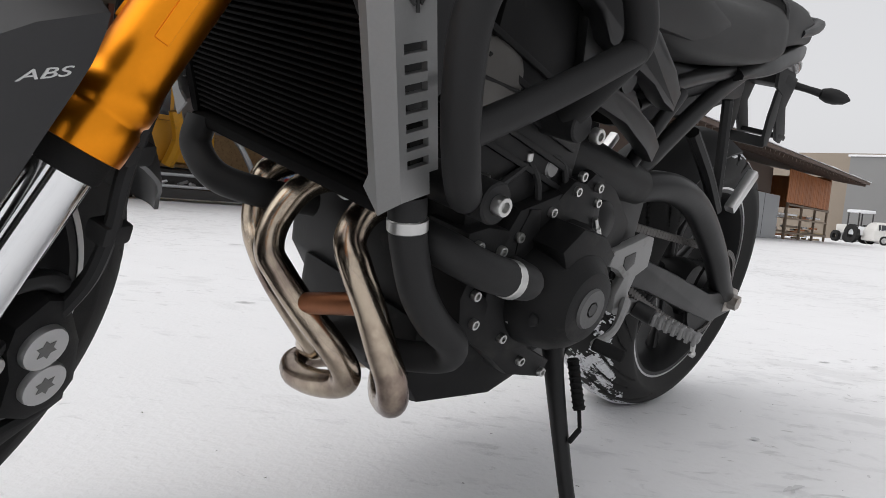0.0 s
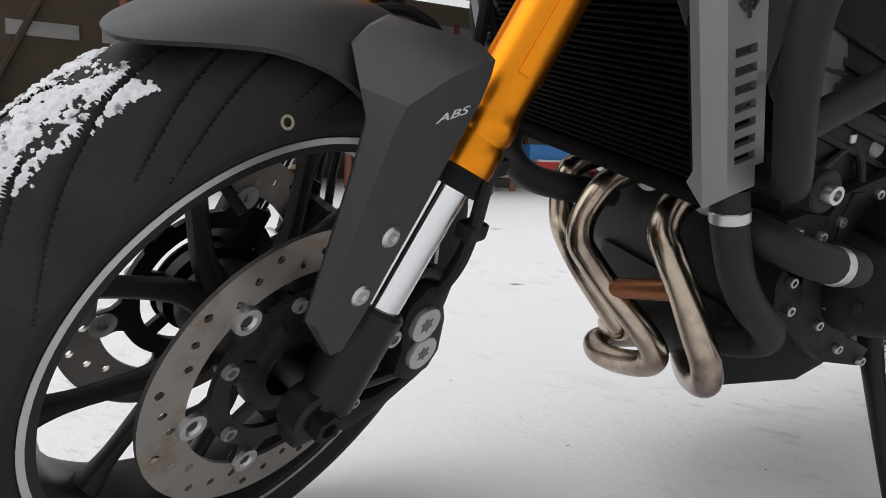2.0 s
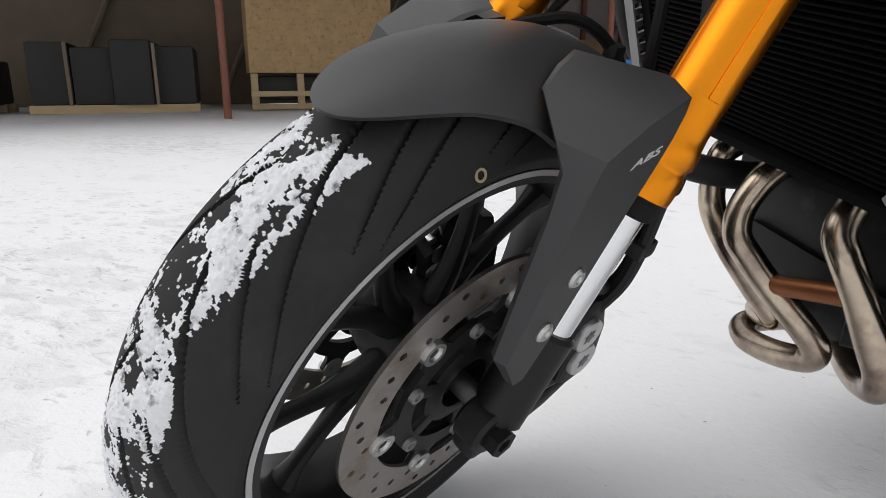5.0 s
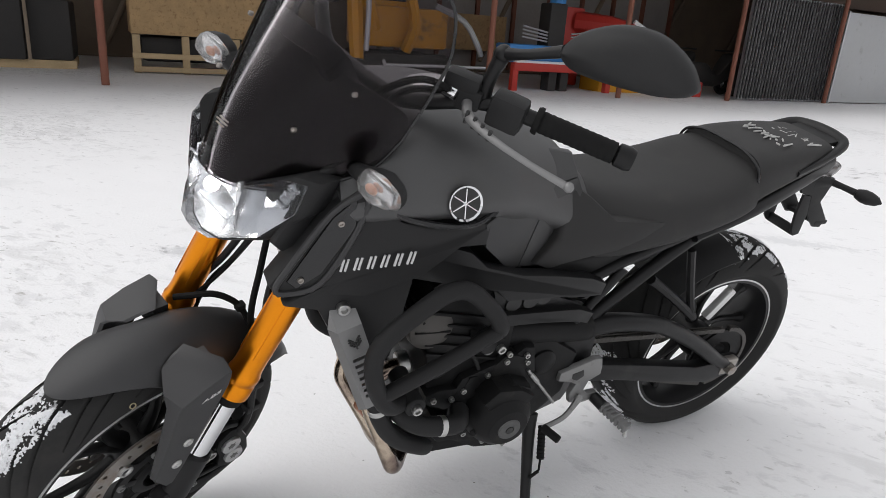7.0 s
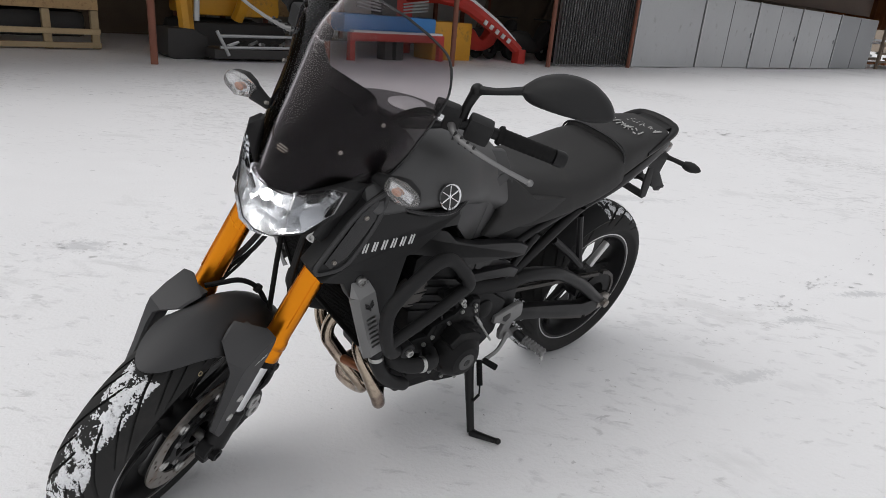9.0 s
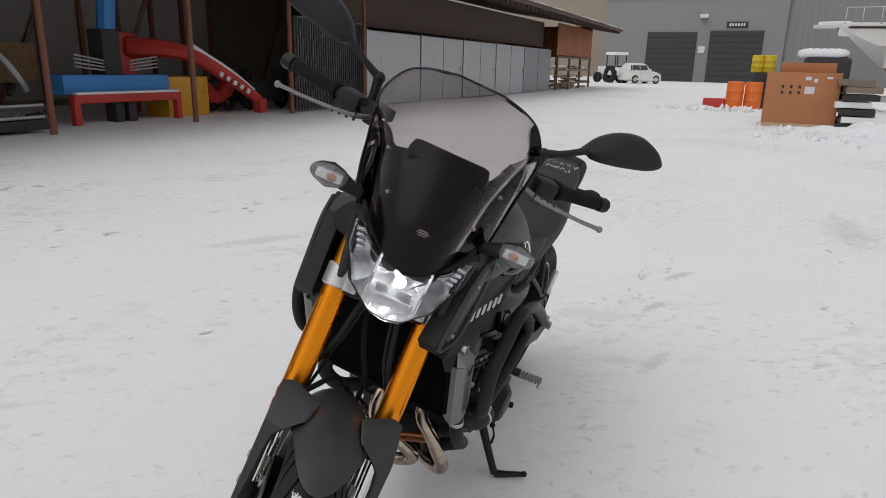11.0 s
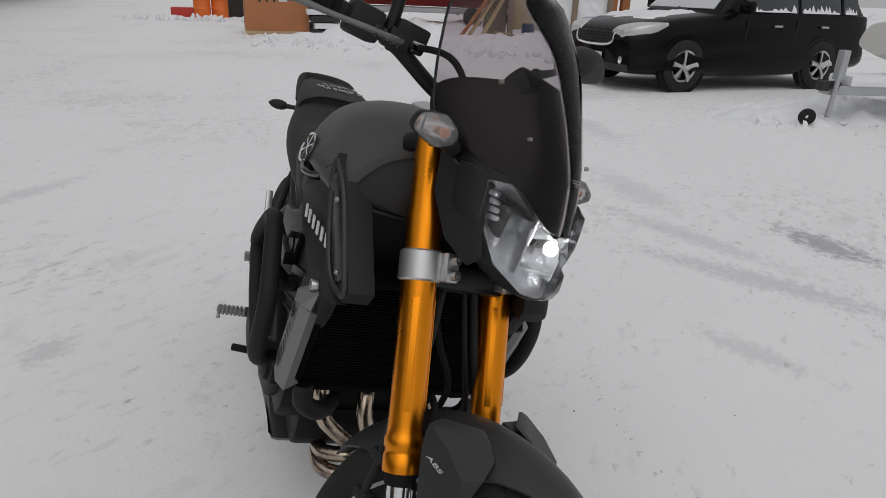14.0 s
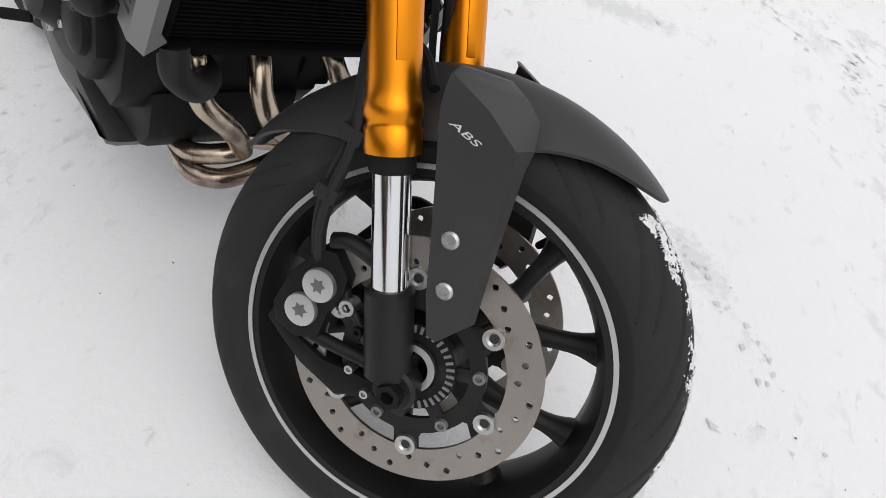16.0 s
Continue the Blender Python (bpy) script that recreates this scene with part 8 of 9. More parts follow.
    for v in bm.verts:
        v.co += Vector((-0.012 + 0.02 * (v.co.y / w) ** 2, 0, 0.016 + 0.004 * noise.noise(v.co * 6)))
    bmesh.ops.solidify(bm, geom=bm.faces[:], thickness=0.02)
    part("windscreen", bm, mat("snowed_glass", (0.62, 0.63, 0.65), 0.7, 0, 0.1, 5, 60, 0.3, 0.004), c, "windscreen crusted with snow")
    # snow on bonnet and roof
    for nm, x0, x1, zz, ww in (("bonnet_snow", fo + 0.38, wb * 0.22, zb * 0.935, 0.80), ("roof_snow", wb * 0.55, ro - 0.5, height * 0.985, 0.55)):
        bm = bm_new()
        g = [[None] * 13 for _ in range(17)]
        for i in range(17):
            for j in range(13):
                x = x0 + (x1 - x0) * i / 16
                y = w * ww * (-1 + j / 6)
                e = min(1, i / 3, (16 - i) / 3, j / 2, (12 - j) / 2)
                base = zz + (x - x0) / (x1 - x0) * (zb * 0.125 if nm == "bonnet_snow" else 0.0) - (y / w) ** 2 * (0.075 if nm == "bonnet_snow" else 0.05)
                g[i][j] = bm.verts.new((x, y, base - 0.03 + 0.062 * e + 0.030 * noise.fractal((x * 5, y * 5, 1), 1.0, 2.0, 3)))
        for i in range(16):
            for j in range(12):
                bm.faces.new((g[i][j], g[i + 1][j], g[i + 1][j + 1], g[i][j + 1]))
        part(nm, bm, M_SNOWLUMP, c, "thin layer of snow")
    for x in (0, wb):
        for s in (-1, 1):
            wh = new("wheel")
            wh.parent = c
            bm = bm_new()
            y = s * (w - 0.065)
            r = wheel_r
            lathe(bm, [(r * 0.62, -0.10), (r * 0.9, -0.105), (r, -0.085), (r, 0.085), (r * 0.9, 0.105), (r * 0.62, 0.10)], (x, y, r), (0, 1, 0), 32, True)
            part("tyre", bm, M_RUBBER, wh)
            bm = bm_new()
            lathe(bm, [(r * 0.63, 0.10 * s), (r * 0.55, 0.09 * s), (r * 0.55, -0.05 * s), (r * 0.63, -0.08 * s)], (x, y, r), (0, 1, 0), 32, True)
            for k in range(5):
                a = 2 * math.pi * k / 5 + 0.3
                tube(bm, [(x, y + s * 0.085, r), (x + math.cos(a) * r * 0.3, y + s * 0.09, r + math.sin(a) * r * 0.3), (x + math.cos(a) * r * 0.57, y + s * 0.075, r + math.sin(a) * r * 0.57)], [r * 0.26, r * 0.19, r * 0.27], 8, 2, True, 0.35)
            part("rim", bm, M_ALU, wh)
            bm = bm_new()
            lathe(bm, [(r * 1.0, 0.0), (r * 1.2, 0.0), (r * 1.2, 0.02), (r * 1.0, 0.02)], (x, s * (w - 0.012), r * 1.02), (0, s, 0), 32, True)
            part("wheel_arch", bm, paint, c)
    for s in (-1, 1):
        bm = bm_new()
        body(bm, [(fo + 0.03, [(0, zb * 0.74), (0.11, zb * 0.73), (0.11, zb * 0.65), (0, zb * 0.64)]), (fo + 0.14, [(0, zb * 0.80), (0.17, zb * 0.785), (0.175, zb * 0.67), (0, zb * 0.65)]), (fo + 0.36, [(0, zb * 0.845), (0.15, zb * 0.83), (0.155, zb * 0.71), (0, zb * 0.69)]), (fo + 0.60, [(0, zb * 0.85), (0.02, zb * 0.845), (0.02, zb * 0.80), (0, zb * 0.795)])],
             4, 4, True, lambda p: p + Vector((-0.015, s * w * (0.55 + 0.60 * min(0.6, p.x - fo)), 0.045)))
        part("headlight", bm, M_CARLAMP, c, "large clear headlight")
        part("fog_light", lathe(bm_new(), [(0.03, -0.03), (0.06, -0.02), (0.06, 0.03)], (fo + 0.03, s * w * 0.68, 0.40), (1, 0, 0), 16), M_REFLECT, c)
        bm = bm_new()
        box(bm, (wb * 0.34, s * (w + 0.10), zb * 1.12), (0.12, 0.20, 0.16), 0.04)
        part("wing_mirror", bm, paint, c)
        for x in (wb * 0.62, wb * 0.98):
            part("door_handle", box(bm_new(), (x, s * (w + 0.012), zb * 0.88), (0.16, 0.03, 0.03), 0.008), M_STEEL, c)
    part("grille", box(bm_new(), (fo + 0.012, 0, zb * 0.665), (0.05, w * 0.92, zb * 0.17), 0.015), M_DARK, c, "black mesh grille")
    for k in range(4):
        part("grille_bar", box(bm_new(), (fo - 0.016, 0, zb * (0.605 + 0.042 * k)), (0.02, w * 0.88, 0.010), 0.002), M_ENGINE, c)
    bm = bm_new()
    body(bm, [(wb * 0.05, [(0, zb * 1.055), (0.17, zb * 1.05), (0.19, zb * 1.0), (0, zb * 0.98)]), (wb * 0.09, [(0, zb * 1.085), (0.19, zb * 1.08), (0.21, zb * 1.02), (0, zb * 1.0)]), (wb * 0.22, [(0, zb * 1.085), (0.17, zb * 1.08), (0.19, zb * 1.05), (0, zb * 1.03)])], 4, 3)
    part("bonnet_scoop", bm, M_DARK, c, "low black air scoop on the bonnet")
    for x in (wb * 0.40, wb * 0.77):
        for s in (-1, 1):
            part("door_gap", box(bm_new(), (x, s * (w - 0.004), zb * 0.63), (0.010, 0.012, zb * 0.66)), M_DARKMARK, c)
    bm = bm_new()
    tube(bm, [(fo + 0.03, -w * 0.50, zb * 0.75), (fo - 0.01, -w * 0.43, zb * 0.60), (fo - 0.02, 0, zb * 0.565), (fo - 0.01, w * 0.43, zb * 0.60), (fo + 0.03, w * 0.50, zb * 0.75)], 0.02, 8, 5)
    part("grille_trim", bm, M_CHROME, c)
    pl = part("number_plate", box(bm_new(), (fo - 0.035, 0, zb * 0.42), (0.02, 0.52, 0.11), 0.004), M_MARK, c)
    for k in range(7):
        part("plate_bar", box(bm_new(), (fo - 0.047, -0.19 + 0.062 * k, zb * 0.42), (0.006, 0.03, 0.06)), M_DARKMARK, pl)
    bm = bm_new()
    box(bm, (fo + 0.03, 0, 0.30), (0.1, w * 1.7, 0.10), 0.03)
    part("bumper_lip", bm, M_DARK, c)
    return c


CAR = Matrix((Vector((0.81, -0.587, 0)), Vector((0.587, 0.81, 0)), Vector((0, 0, 1)))).transposed().to_4x4()
CAR.translation = Vector((8.40, 2.60, 0)) + Vector((0.587, 0.81, 0)) * 0.88 + Vector((0.81, -0.587, 0)) * 0.34
car("estate_car", "black estate car with snow on bonnet and glass", CAR, M_CARBLK, 4.5, 1.76, 1.68, 2.62, 0.345, M_GLASSD)
JEEP = Matrix.Translation((33.0, 55.0, 0)) @ Matrix.Rotation(radians(125), 4, "Z") @ Matrix.Rotation(radians(60), 4, "Z")
car("off_road_car", "white off-road car covered in snow", JEEP, M_HULL, 3.7, 1.65, 1.75, 2.2, 0.36, M_GLASSD)
trac = thing("tractor", "small tractor with a snow-covered cab", "tractor", Matrix.Translation((30.0, 56.0, 0)) @ Matrix.Rotation(radians(100), 4, "Z"))
for x, y, r in ((0, 0.6, 0.75), (0, -0.6, 0.75), (1.9, 0.55, 0.45), (1.9, -0.55, 0.45)):
    part("wheel", lathe(bm_new(), [(r * 0.5, -0.15), (r, -0.15), (r, 0.15), (r * 0.5, 0.15)], (x, y, r), (0, 1, 0), 24, True), M_RUBBER, trac)
part("hood", box(bm_new(), (1.4, 0, 1.1), (1.6, 0.8, 0.7), 0.1), M_HULL, trac)
part("cab_roof", box(bm_new(), (0.0, 0, 2.55), (1.5, 1.4, 0.25), 0.08), M_SNOWLUMP, trac)
for x in (-0.6, 0.6):
    for y in (-0.6, 0.6):
        part("cab_post", box(bm_new(), (x, y, 1.8), (0.08, 0.08, 1.5), 0.01), M_DARK, trac)
part("cab_body", box(bm_new(), (0, 0, 1.0), (1.3, 1.2, 0.7), 0.05), M_SNOWLUMP, trac)

# ---- cabin cruiser on its trailer ----
BT = Matrix((Vector((0.522, -0.853, 0)), Vector((0.853, 0.522, 0)), Vector((0, 0, 1)))).transposed().to_4x4()
BT.translation = (20.22, 11.45, 0)
boat = thing("cabin_cruiser", "white cabin cruiser with red underside on a trailer", "boat", BT)


def hull_section(x):
    t = min(1, max(0, (x + 7.3) / 5.0))
    w = 1.45 * math.sqrt(max(0.0004, 1 - (1 - t) ** 2.2))
    keel = 0.62 + 2.12 * max(0, 1 - t / 0.55) ** 1.25
    chine = 1.40 + 0.05 * max(0, 1 - t)
    sheer = 2.56 + 0.22 * (1 - t)
    return w, keel, chine, sheer


for nm, m in (("hull", M_HULL), ("underside", M_HULLRED)):
    bm = bm_new()
    rings = []
    for k in range(41):
        x = -7.3 + 11.5 * k / 40
        w, keel, chine, sheer = hull_section(x)
        if nm == "hull":
            foot = max(chine, min(keel, sheer - 0.03))
            half = [(0, sheer), (w * 0.93, sheer), (w, sheer - 0.02), (w * 0.98, (sheer + foot) / 2), (w * (0.90 if keel < chine else 0.12), foot), (0, foot + 0.01)]
        else:
            if keel > chine - 0.02:
                continue
            half = [(0, chine), (w * 0.895, chine), (w * 0.80, chine - (chine - keel) * 0.35), (w * 0.4, chine - (chine - keel) * 0.7), (0, keel)]
        rings.append([Vector((x, y + 1.45, z)) for y, z in half] + [Vector((x, -y + 1.45, z)) for y, z in half[::-1] if y > 0])
    skin(bm, rings)
    part(nm, bm, m, boat)
for s in (-1, 1):
    bm = bm_new()
    tube(bm, [(-7.3 + 11.5 * k / 20, 1.45 + s * (hull_section(-7.3 + 11.5 * k / 20)[0] + 0.01), hull_section(-7.3 + 11.5 * k / 20)[3] - 0.10) for k in range(21)], 0.035, 6, 1)
    part("rubbing_strake", bm, M_DARK, boat)
    for k in range(3):
        part("hull_stripe", box(bm_new(), (1.4 + 0.15 * k, 1.45 + s * 1.462, 2.36 - 0.14 * k), (1.1 - 0.2 * k, 0.012, 0.06)), M_TARP, boat)
for k in range(8):
    part("number_bar", box(bm_new(), (-2.55 + 0.235 * k, -0.004, 2.27), (0.13 if k != 3 else 0.08, 0.014, 0.21 if k != 3 else 0.04)), M_DARKMARK, boat)
bm = bm_new()
body(bm, [(-5.6, [(0, 2.62), (0.5, 2.6), (0.7, 2.5), (0, 2.45)]), (-3.5, [(0, 2.95), (0.9, 2.9), (1.15, 2.5), (0, 2.4)]), (-1.6, [(0, 3.35), (0.95, 3.3), (1.25, 2.5), (0, 2.4)]), (1.5, [(0, 3.5), (1.0, 3.4), (1.25, 2.5), (0, 2.4)])], 5, 4, True, lambda p: p + Vector((0, 1.45, 0)))
part("cabin", bm, M_HULL, boat)
bm = bm_new()
plate(bm, [(-6.9, 1.05), (-6.9, 1.85), (-7.9, 1.62), (-8.05, 1.45), (-7.9, 1.28)], 2.68, 2.79, 0.02, lambda x, y, z: Vector((x, z, y)))
part("bow_platform", bm, M_HULL, boat, "short white bow platform")
part("platform_snow", box(bm_new(), (-7.4, 1.45, 2.83), (0.95, 0.38, 0.10), 0.045), M_SNOWLUMP, boat)
bm = bm_new()
rings = []
for k in range(31):
    x = -7.2 + 9.5 * k / 30
    w = hull_section(x)[0] * 0.9
    zz = hull_section(x)[3] + 0.05 + max(0, min(0.85, (x + 5.6) * 0.2))
    rings.append([Vector((x, 1.45 + w * v * (1 - 0.2 * max(0, min(1, (x + 5) / 4))), zz - 0.55 * abs(v) ** 3 * max(0, min(1, (x + 5) / 3)) + 0.07 * noise.noise((x * 1.4, v * 2, 3)))) for v in (-1, -0.8, -0.5, 0, 0.5, 0.8, 1)] + [Vector((x, 1.45 + w * v * 0.9, zz - 0.4)) for v in (1, 0, -1)])
skin(bm, rings)
part("deck_snow", bm, M_SNOWLUMP, boat, "thick snow on the deck")
for k in range(7):
    x = -7.0 + 0.55 * k
    w = hull_section(x)[0] * 0.92
    bm = bm_new()
    rod(bm, (x, 1.45 - w, hull_section(x)[3]), (x, 1.45 - w, hull_section(x)[3] + 0.5), 0.014, 6)
    part("stanchion", bm, M_CHROME, boat)
bm = bm_new()
tube(bm, [(-7.0 + 0.55 * k, 1.45 - hull_section(-7.0 + 0.55 * k)[0] * 0.92, hull_section(-7.0 + 0.55 * k)[3] + 0.5) for k in range(7)], 0.014, 6, 2)
part("bow_rail", bm, M_CHROME, boat)
bt = thing("boat_trailer", "long galvanised boat trailer, tandem wheels", "trailer", BT)
for y in (0.7, 2.2):
    part("beam", box(bm_new(), (-2.0, y, 0.50), (10.6, 0.12, 0.16), 0.01), M_GALV, bt)
for x in (-6.4, -3.6, -1.0, 1.6):
    part("cross_beam", box(bm_new(), (x, 1.45, 0.42), (0.1, 1.6, 0.1), 0.01), M_GALV, bt)
for x in (-6.2, -3.7, 0.2):
    part("prop", box(bm_new(), (x, 0.75, 0.25), (0.12, 0.12, 0.5), 0.01), M_GALV, bt)
for x in (-4.4, -0.5, 0.4):
    part("wheel", lathe(bm_new(), [(0.0, -0.05), (0.14, -0.06), (0.17, -0.1), (0.33, -0.1), (0.33, 0.1), (0.0, 0.1)], (x, 0.35, 0.33), (0, 1, 0), 24), M_RUBBER, bt)

# ---- goods along the yard's edge ----
CT = Matrix((Vector((0.75, -0.661, 0)), Vector((0.661, 0.75, 0)), Vector((0, 0, 1)))).transposed().to_4x4()
CT.translation = (11.25, 12.6, 0)
pc = thing("plywood_crate", "red-brown plywood crate with labels and dark marks", "crate", CT)
part("box_panel", box(bm_new(), (0.10, 0.45, 0.68), (1.52, 0.8, 1.14), 0.012), M_PLY, pc)
part("base_board", box(bm_new(), (0.10, 0.45, 0.06), (1.5, 0.8, 0.1), 0.01), M_PALLET, pc)
part("top_panel", box(bm_new(), (0.17, 0.75, 1.36), (1.15, 0.1, 0.22), 0.01), M_PLY, pc)
for x, z, w2, h2 in ((0.25, 0.86, 0.2, 0.16), (0.20, 1.12, 0.12, 0.08), (0.35, 1.08, 0.08, 0.08), (0.62, 1.14, 0.12, 0.05)):
    part("label", box(bm_new(), (x, 0.045, z), (w2, 0.008, h2)), M_MARK, pc)
for k in range(6):
    part("mark", box(bm_new(), (-0.30 + 0.17 * (k % 3), 0.045, 0.80 + 0.13 * (k // 3)), (0.05, 0.008, 0.07)), M_DARKMARK, pc)
for nm, lst, m, lab in (("orange_barrel", ((-0.82, 0.0, 0.0), (-0.26, 0.1, 0.0)), M_ORANGE, "orange plastic barrel in the snow"), ("yellow_barrel", ((-0.32, 1.6, 1.22), (0.06, 1.6, 1.22)), M_BARYEL, "yellow barrel standing on stacked goods")):
    B2 = Matrix((Vector((0.75, -0.661, 0)), Vector((0.661, 0.75, 0)), Vector((0, 0, 1)))).transposed().to_4x4()
    B2.translation = (15.3, 18.67, 0)
    for x, y, z in lst:
        bm = bm_new()
        lathe(bm, [(0.24, 0), (0.27, 0.03), (0.27, 0.24), (0.285, 0.26), (0.27, 0.28), (0.27, 0.48), (0.285, 0.5), (0.27, 0.52), (0.27, 0.72), (0.24, 0.75)], (0, 0, 0), (0, 0, 1), 24)
        ob = part(nm, bm, m)
        ob.matrix_world = B2 @ Matrix.Translation((x, y, z)) @ Matrix.Diagonal((0.74, 0.74, 0.78, 1) if z > 0 else (1, 1, 1.22, 1))
        tagged(ob, lab, "barrel", "barrels")
block("stacked_goods", (0.25, 1.7, 0.61), (1.3, 0.9, 1.22), M_DARK, "dark stacked goods topped with snow", "goods", 0.05, B2)
block("snow_mound", (1.75, 0.8, 0.88), (1.35, 1.2, 1.72), M_DARK, "tall heap of goods under snow", "goods", 0.15, B2)
block("red_box", (-1.45, 0.2, 0.17), (0.7, 0.5, 0.34), M_RED, "red box half buried in snow", "box", 0.04, B2)
bm = bm_new()
for k in range(9):
    p = (1.2 + 0.2 * (k % 5), 0.5 + 0.3 * (k // 5), 1.85)
    bmesh.ops.create_icosphere(bm, subdivisions=2, radius=0.28, matrix=Matrix.Translation(p) @ Matrix.Diagonal((1.3, 1.1, 0.6, 1)))
ob = part("heap_snow", bm, M_SNOWLUMP, smooth=80)
ob.matrix_world = B2
tagged(ob, "rounded snow caps on the heap", "snow", kind="stuff")
# dark timber offcuts behind the crate
rng = random.Random(11)
for k in range(7):
    block("timber_beam", (1.1 + 0.25 * rng.random(), 0.2 + 0.1 * rng.random(), 0.10 + 0.16 * k), (0.7, 0.9, 0.13), rng.choice((M_WOODG, M_DARK, M_SNOWLUMP)), "stacked beam end beside the crate", "timber", 0.01, CT, group="beams", rz=rng.uniform(-10, 10))
# boarded bin full of snow
BN = Matrix((Vector((0.522, -0.853, 0)), Vector((0.853, 0.522, 0)), Vector((0, 0, 1)))).transposed().to_4x4()
BN.translation = (15.81, 7.79, 0)
bn = thing("timber_bin", "weathered timber bin heaped with snow", "bin", BN)
for x in (-0.62, 0.2, 1.04, 1.95):
    part("post", box(bm_new(), (x, 0.0, 0.98), (0.14, 0.12, 1.75), 0.01), M_WOODG, bn)
part("panel", box(bm_new(), (-0.24, 0.08, 0.72), (0.75, 0.05, 0.85), 0.01), M_PALLET, bn)
for z in (1.2, 1.55):
    part("rail", box(bm_new(), (-0.2, 0.02, z), (0.95, 0.06, 0.14), 0.01), M_WOODG, bn)
part("top_rail", box(bm_new(), (1.08, 0.02, 1.86), (1.92, 0.1, 0.08), 0.01), M_WOODG, bn)
bm = bm_new()
box(bm, (1.08, 0.4, 0.95), (1.82, 0.7, 1.72), 0.05)
bmesh.ops.subdivide_edges(bm, edges=bm.edges[:], cuts=22, use_grid_fill=True)
for v in bm.verts:
    v.co += Vector((0.02, 0.05, 0.05)) * noise.fractal(v.co * 9, 0.7, 2.0, 4)
part("packed_snow", bm, M_SNOWLUMP, bn, "crusted snow pressed between the posts", smooth=80)
bm = bm_new()
box(bm, (0.14, 1.0, 1.90), (1.62, 1.3, 0.62), 0.14)
bmesh.ops.subdivide_edges(bm, edges=bm.edges[:], cuts=7, use_grid_fill=True)
for v in bm.verts:
    v.co += Vector((0.05, 0.06, 0.10)) * noise.fractal(v.co * 2.4, 1.0, 2.0, 4)
part("snow_mound", bm, M_SNOWLUMP, bn, "snow heaped on the bin", smooth=80)
part("tarpaulin", box(bm_new(), (1.6, 2.2, 2.5), (3.4, 1.6, 0.7), 0.15), M_TARP, bn, "blue tarpaulin")
for k, (x0, x1) in enumerate(((-1.95, -1.15), (-1.75, -1.0), (-1.4, -0.75))):
    bm = bm_new()
    a, b = Vector((x0, -0.5 + 0.1 * k, 0.05)), Vector((x1, 0.0 + 0.1 * k, 1.15))
    box(bm, (0, 0, 0), (0.12, 0.05, (b - a).length), 0.006)
    ob = part("plank", bm, M_WOODO if k == 0 else M_PALLET)
    ob.matrix_world = BN @ Matrix.Translation((a + b) / 2) @ (b - a).to_track_quat("Z", "Y").to_matrix().to_4x4()
    tagged(ob, "plank leaning against the timber bin", "plank", "leaning planks")
block("dark_board", (-1.0, 0.4, 0.55), (0.5, 0.5, 0.9), M_WOODG, "dark broken boards leaning at the bin", "boards", 0.02, BN, rz=12)
bm = bm_new()
lathe(bm, [(0.12, 0), (0.15, 0.02), (0.15, 0.40), (0.13, 0.42)], (0, 0, 0), (0, 0, 1), 20)
ob = part("blue_bucket", bm, mat("dark_blue_plastic", (0.02, 0.03, 0.09), 0.5))
ob.matrix_world = BN @ Matrix.Translation((-0.35, -1.6, 0.1))
tagged(ob, "dark blue drum standing in the snow bank", "drum")
for k, x in enumerate((2.4, 2.75)):
    block("timber_post", (x, 1.6, 1.3), (0.22, 0.22, 2.6), M_WOODO, "orange-brown stained timber post", "post", 0.01, BN, rz=10)

# ---- small trailer by the car ----
TT = Matrix((Vector((0.6, -0.8, 0)), Vector((0.8, 0.6, 0)), Vector((0, 0, 1)))).transposed().to_4x4()
TT.translation = (7.15, 0.54, 0)
tr = thing("drawbar_trailer", "galvanised trailer drawbar with jockey wheel, snow on top", "trailer", TT)
part("drawbar", box(bm_new(), (1.5, 0.1, 0.36), (3.0, 0.12, 0.10), 0.01), M_GALV, tr)
part("drawbar", box(bm_new(), (1.5, 0.45, 0.36), (3.0, 0.10, 0.10), 0.01, 10), M_GALV, tr)
bm = bm_new()
rod(bm, (0.02, 0.0, 0.08), (0.06, 0.0, 0.72), 0.026, 12)
part("jockey_post", bm, M_GALV, tr)
part("winch_post", box(bm_new(), (0.1, 0.08, 0.62), (0.08, 0.10, 0.30), 0.01, 0), M_GALV, tr)
part("coupling", box(bm_new(), (0.02, 0.1, 0.40), (0.22, 0.12, 0.10), 0.02), M_DARK, tr)
bm = bm_new()
lathe(bm, [(0.02, -0.03), (0.075, -0.03), (0.088, 0), (0.075, 0.03), (0.02, 0.03)], (-0.22, -0.02, 0.088), (0.4, 1, 0), 24, True)
part("jockey_wheel", bm, M_RUBBER, tr)
bm = bm_new()
box(bm, (1.4, 0.2, 0.46), (2.4, 0.4, 0.12), 0.05)
part("drawbar_snow", bm, M_SNOWLUMP, tr)
bm = bm_new()
body(bm, [(0.7, [(0, 1.05), (0.2, 1.0), (0.3, 0.8), (0, 0.7)]), (1.6, [(0, 1.15), (0.7, 1.1), (0.85, 0.7), (0, 0.5)]), (3.6, [(0, 1.2), (0.9, 1.15), (0.95, 0.6), (0, 0.45)])], 4, 4, True, lambda p: p + Vector((0, 0.4, 0)))
part("covered_load", bm, M_HULL, tr, "pale hull on the trailer")

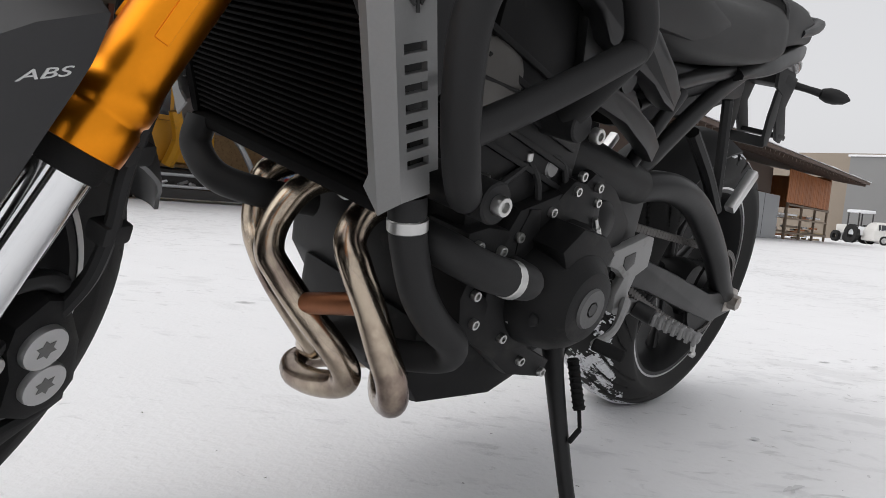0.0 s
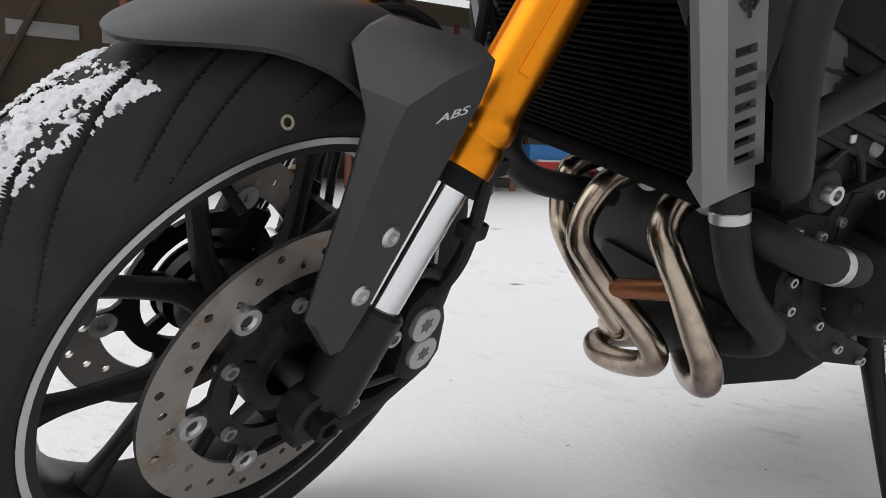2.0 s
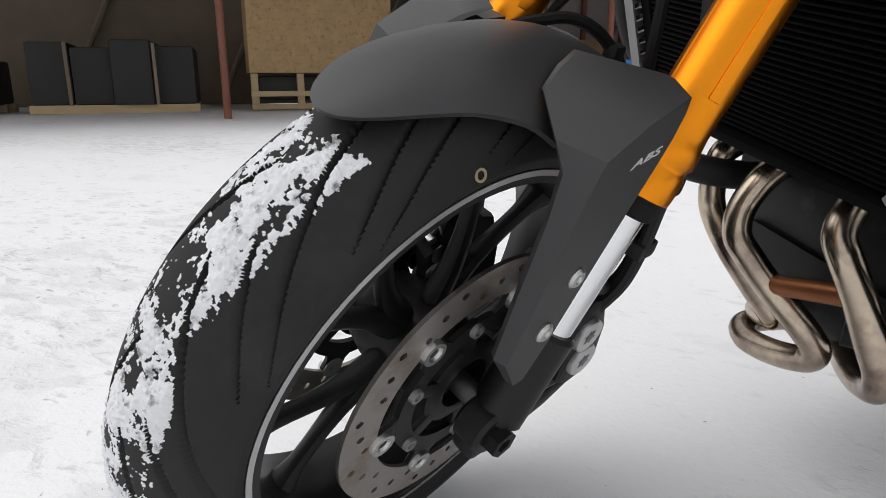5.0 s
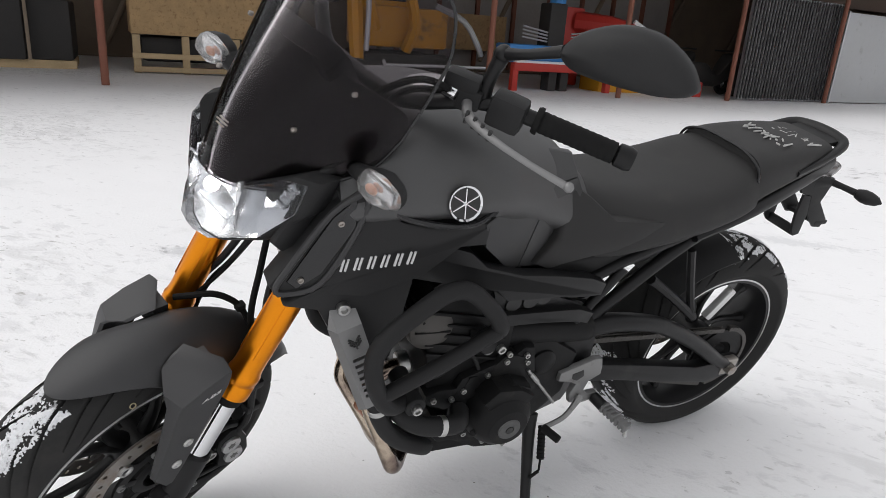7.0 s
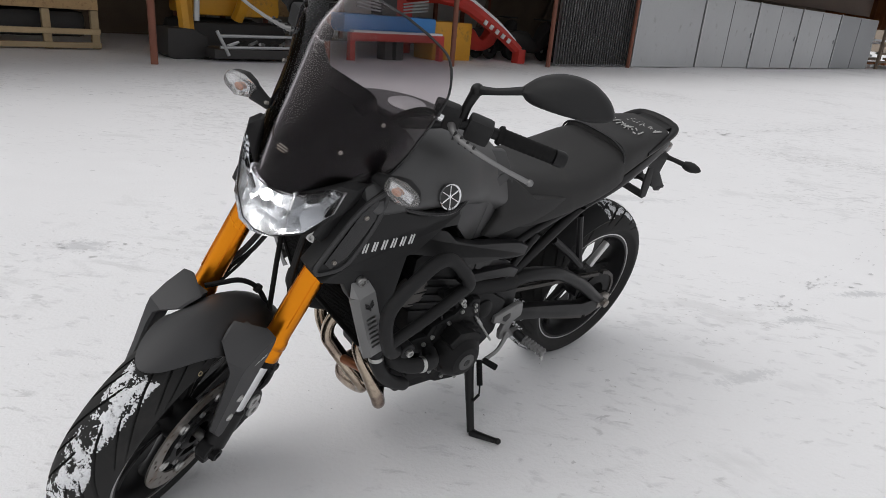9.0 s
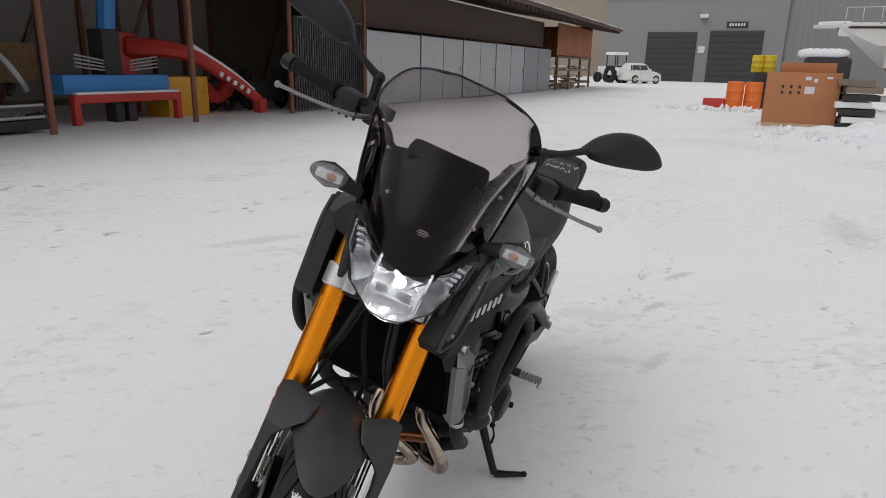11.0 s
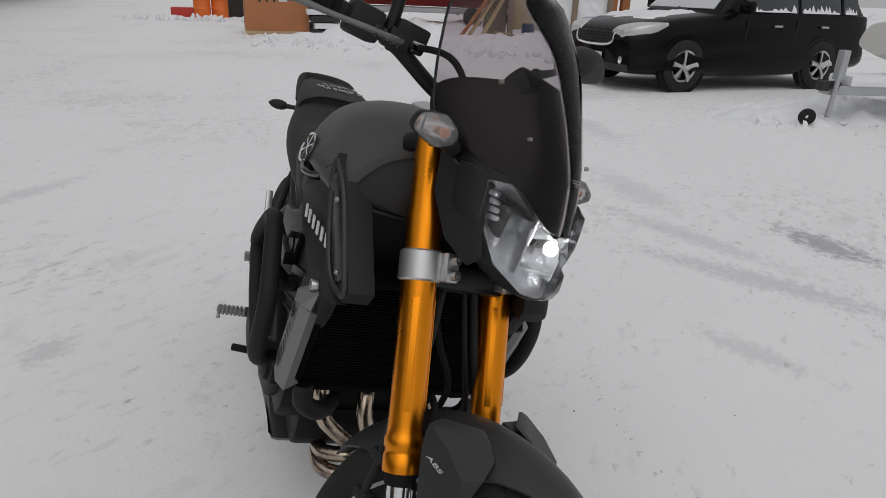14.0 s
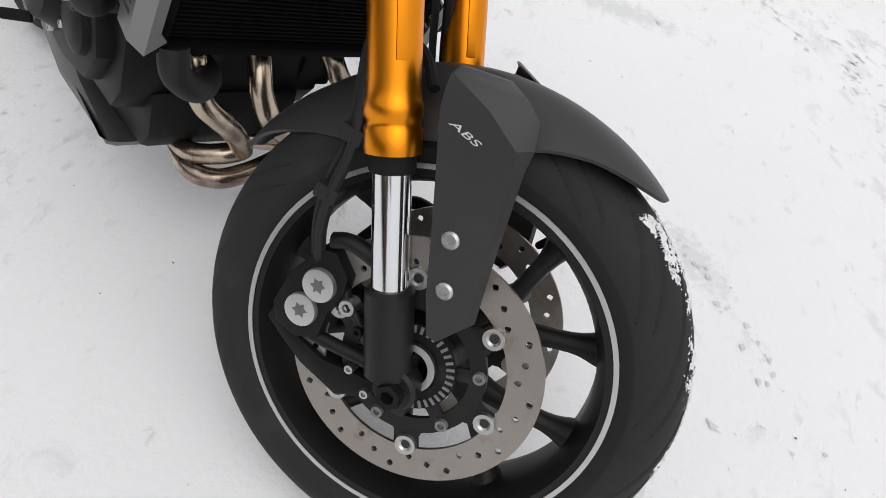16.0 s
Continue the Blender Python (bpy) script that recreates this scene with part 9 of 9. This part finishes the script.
# ---- snow banks ----
def bank(place, sx, sy, h, seed):
    bm = bm_new()
    n = 84
    g = [[None] * (n + 1) for _ in range(n + 1)]
    for i in range(n + 1):
        for j in range(n + 1):
            u, v = -1 + 2 * i / n, -1 + 2 * j / n
            r = math.sqrt(u * u + v * v)
            e = max(0, 1 - r) ** 0.8
            x, y = u * sx, v * sy
            z = h * e * (0.75 + 0.75 * noise.fractal((x * 0.9, y * 0.9, seed), 1.0, 2.0, 4)) + e ** 0.5 * (0.12 * noise.noise((x * 3.3, y * 3.3, seed)) + 0.07 * noise.noise((x * 8, y * 8, seed))) - 0.03
            g[i][j] = bm.verts.new((x, y, z))
    for i in range(n):
        for j in range(n):
            bm.faces.new((g[i][j], g[i + 1][j], g[i + 1][j + 1], g[i][j + 1]))
    ob = part("snow_bank", bm, M_SNOWLUMP, smooth=60)
    ob.matrix_world = place
    tagged(ob, "low lumpy bank of cleared snow at the yard's edge", "snow", kind="stuff")


bank(Matrix.Translation((12.6, 8.6, 0)) @ Matrix.Rotation(radians(-58), 4, "Z"), 4.6, 1.5, 0.42, 1)
bank(Matrix.Translation((13.0, 12.2, 0)) @ Matrix.Rotation(radians(-45), 4, "Z"), 3.0, 1.6, 0.35, 2)
bank(Matrix.Translation((13.3, 6.4, 0)) @ Matrix.Rotation(radians(-50), 4, "Z"), 2.2, 1.3, 0.6, 3)
bank(Matrix.Translation((8.4, 0.4, 0)) @ Matrix.Rotation(radians(-38), 4, "Z"), 2.2, 0.9, 0.28, 4)
bank(Matrix.Translation((14.6, 19.6, 0)) @ Matrix.Rotation(radians(-40), 4, "Z"), 2.6, 1.2, 0.14, 5)
bank(Matrix.Translation((19.0, 14.5, 0)) @ Matrix.Rotation(radians(-58), 4, "Z"), 6.5, 2.6, 0.25, 6)
bank(Matrix.Translation((24.5, 1.5, 0)) @ Matrix.Rotation(radians(-70), 4, "Z"), 9, 4, 1.2, 7)


def clods(name, label, spots, seed):
    """Loose lumps of cleared snow: spots of (x, y, half length, half width, turn, count, smallest, largest)."""
    rng = random.Random(seed)
    bm = bm_new()
    for cx, cy, sx, sy, turn, count, lo, hi in spots:
        ca, sa_ = math.cos(turn), math.sin(turn)
        for k in range(count):
            u, v = rng.uniform(-sx, sx), rng.gauss(0, sy * 0.5)
            r = lo + (hi - lo) * rng.random() ** 2.5
            g = bmesh.ops.create_icosphere(bm, subdivisions=2 if r > 0.05 else 1, radius=r, matrix=Matrix.Translation((cx + u * ca - v * sa_, cy + u * sa_ + v * ca, r * 0.35)) @ Euler((rng.uniform(0, 6), rng.uniform(0, 6), 0)).to_matrix().to_4x4() @ Matrix.Diagonal((1.3, 0.9, 0.6, 1)))
            for q in g["verts"]:
                q.co += (q.co - Vector((cx + u * ca - v * sa_, cy + u * sa_ + v * ca, r * 0.35))) * 0.9 * noise.noise(q.co * (0.9 / r))
    tagged(part(name, bm, M_SNOWLUMP, smooth=50), label, "snow", kind="stuff")


clods("snow_clod", "broken lumps of cleared snow along the yard's edge", [(11.8, 7.8, 4.2, 1.5, radians(-58), 300, 0.02, 0.10), (12.4, 11.2, 2.6, 1.2, radians(-45), 130, 0.02, 0.09), (7.9, 0.3, 1.7, 0.7, radians(-38), 120, 0.012, 0.05), (12.8, 6.1, 1.8, 1.0, radians(-50), 140, 0.03, 0.12), (14.0, 18.6, 2.2, 0.8, radians(-40), 70, 0.03, 0.12)], 77)
for x, y, z, lx, rz, m in ((11.4, 9.6, 0.10, 0.9, 20, M_WOODG), (12.3, 8.7, 0.16, 0.7, -25, M_DARK), (13.4, 7.4, 0.30, 1.1, 55, M_PALLET), (13.0, 6.9, 0.24, 0.6, -10, M_WOODG)):
    block("board_scrap", (x, y, z), (lx, 0.12, 0.04), m, "broken board lying in the snow bank", "board", 0.005, Matrix(), group="board scraps", rz=rz)
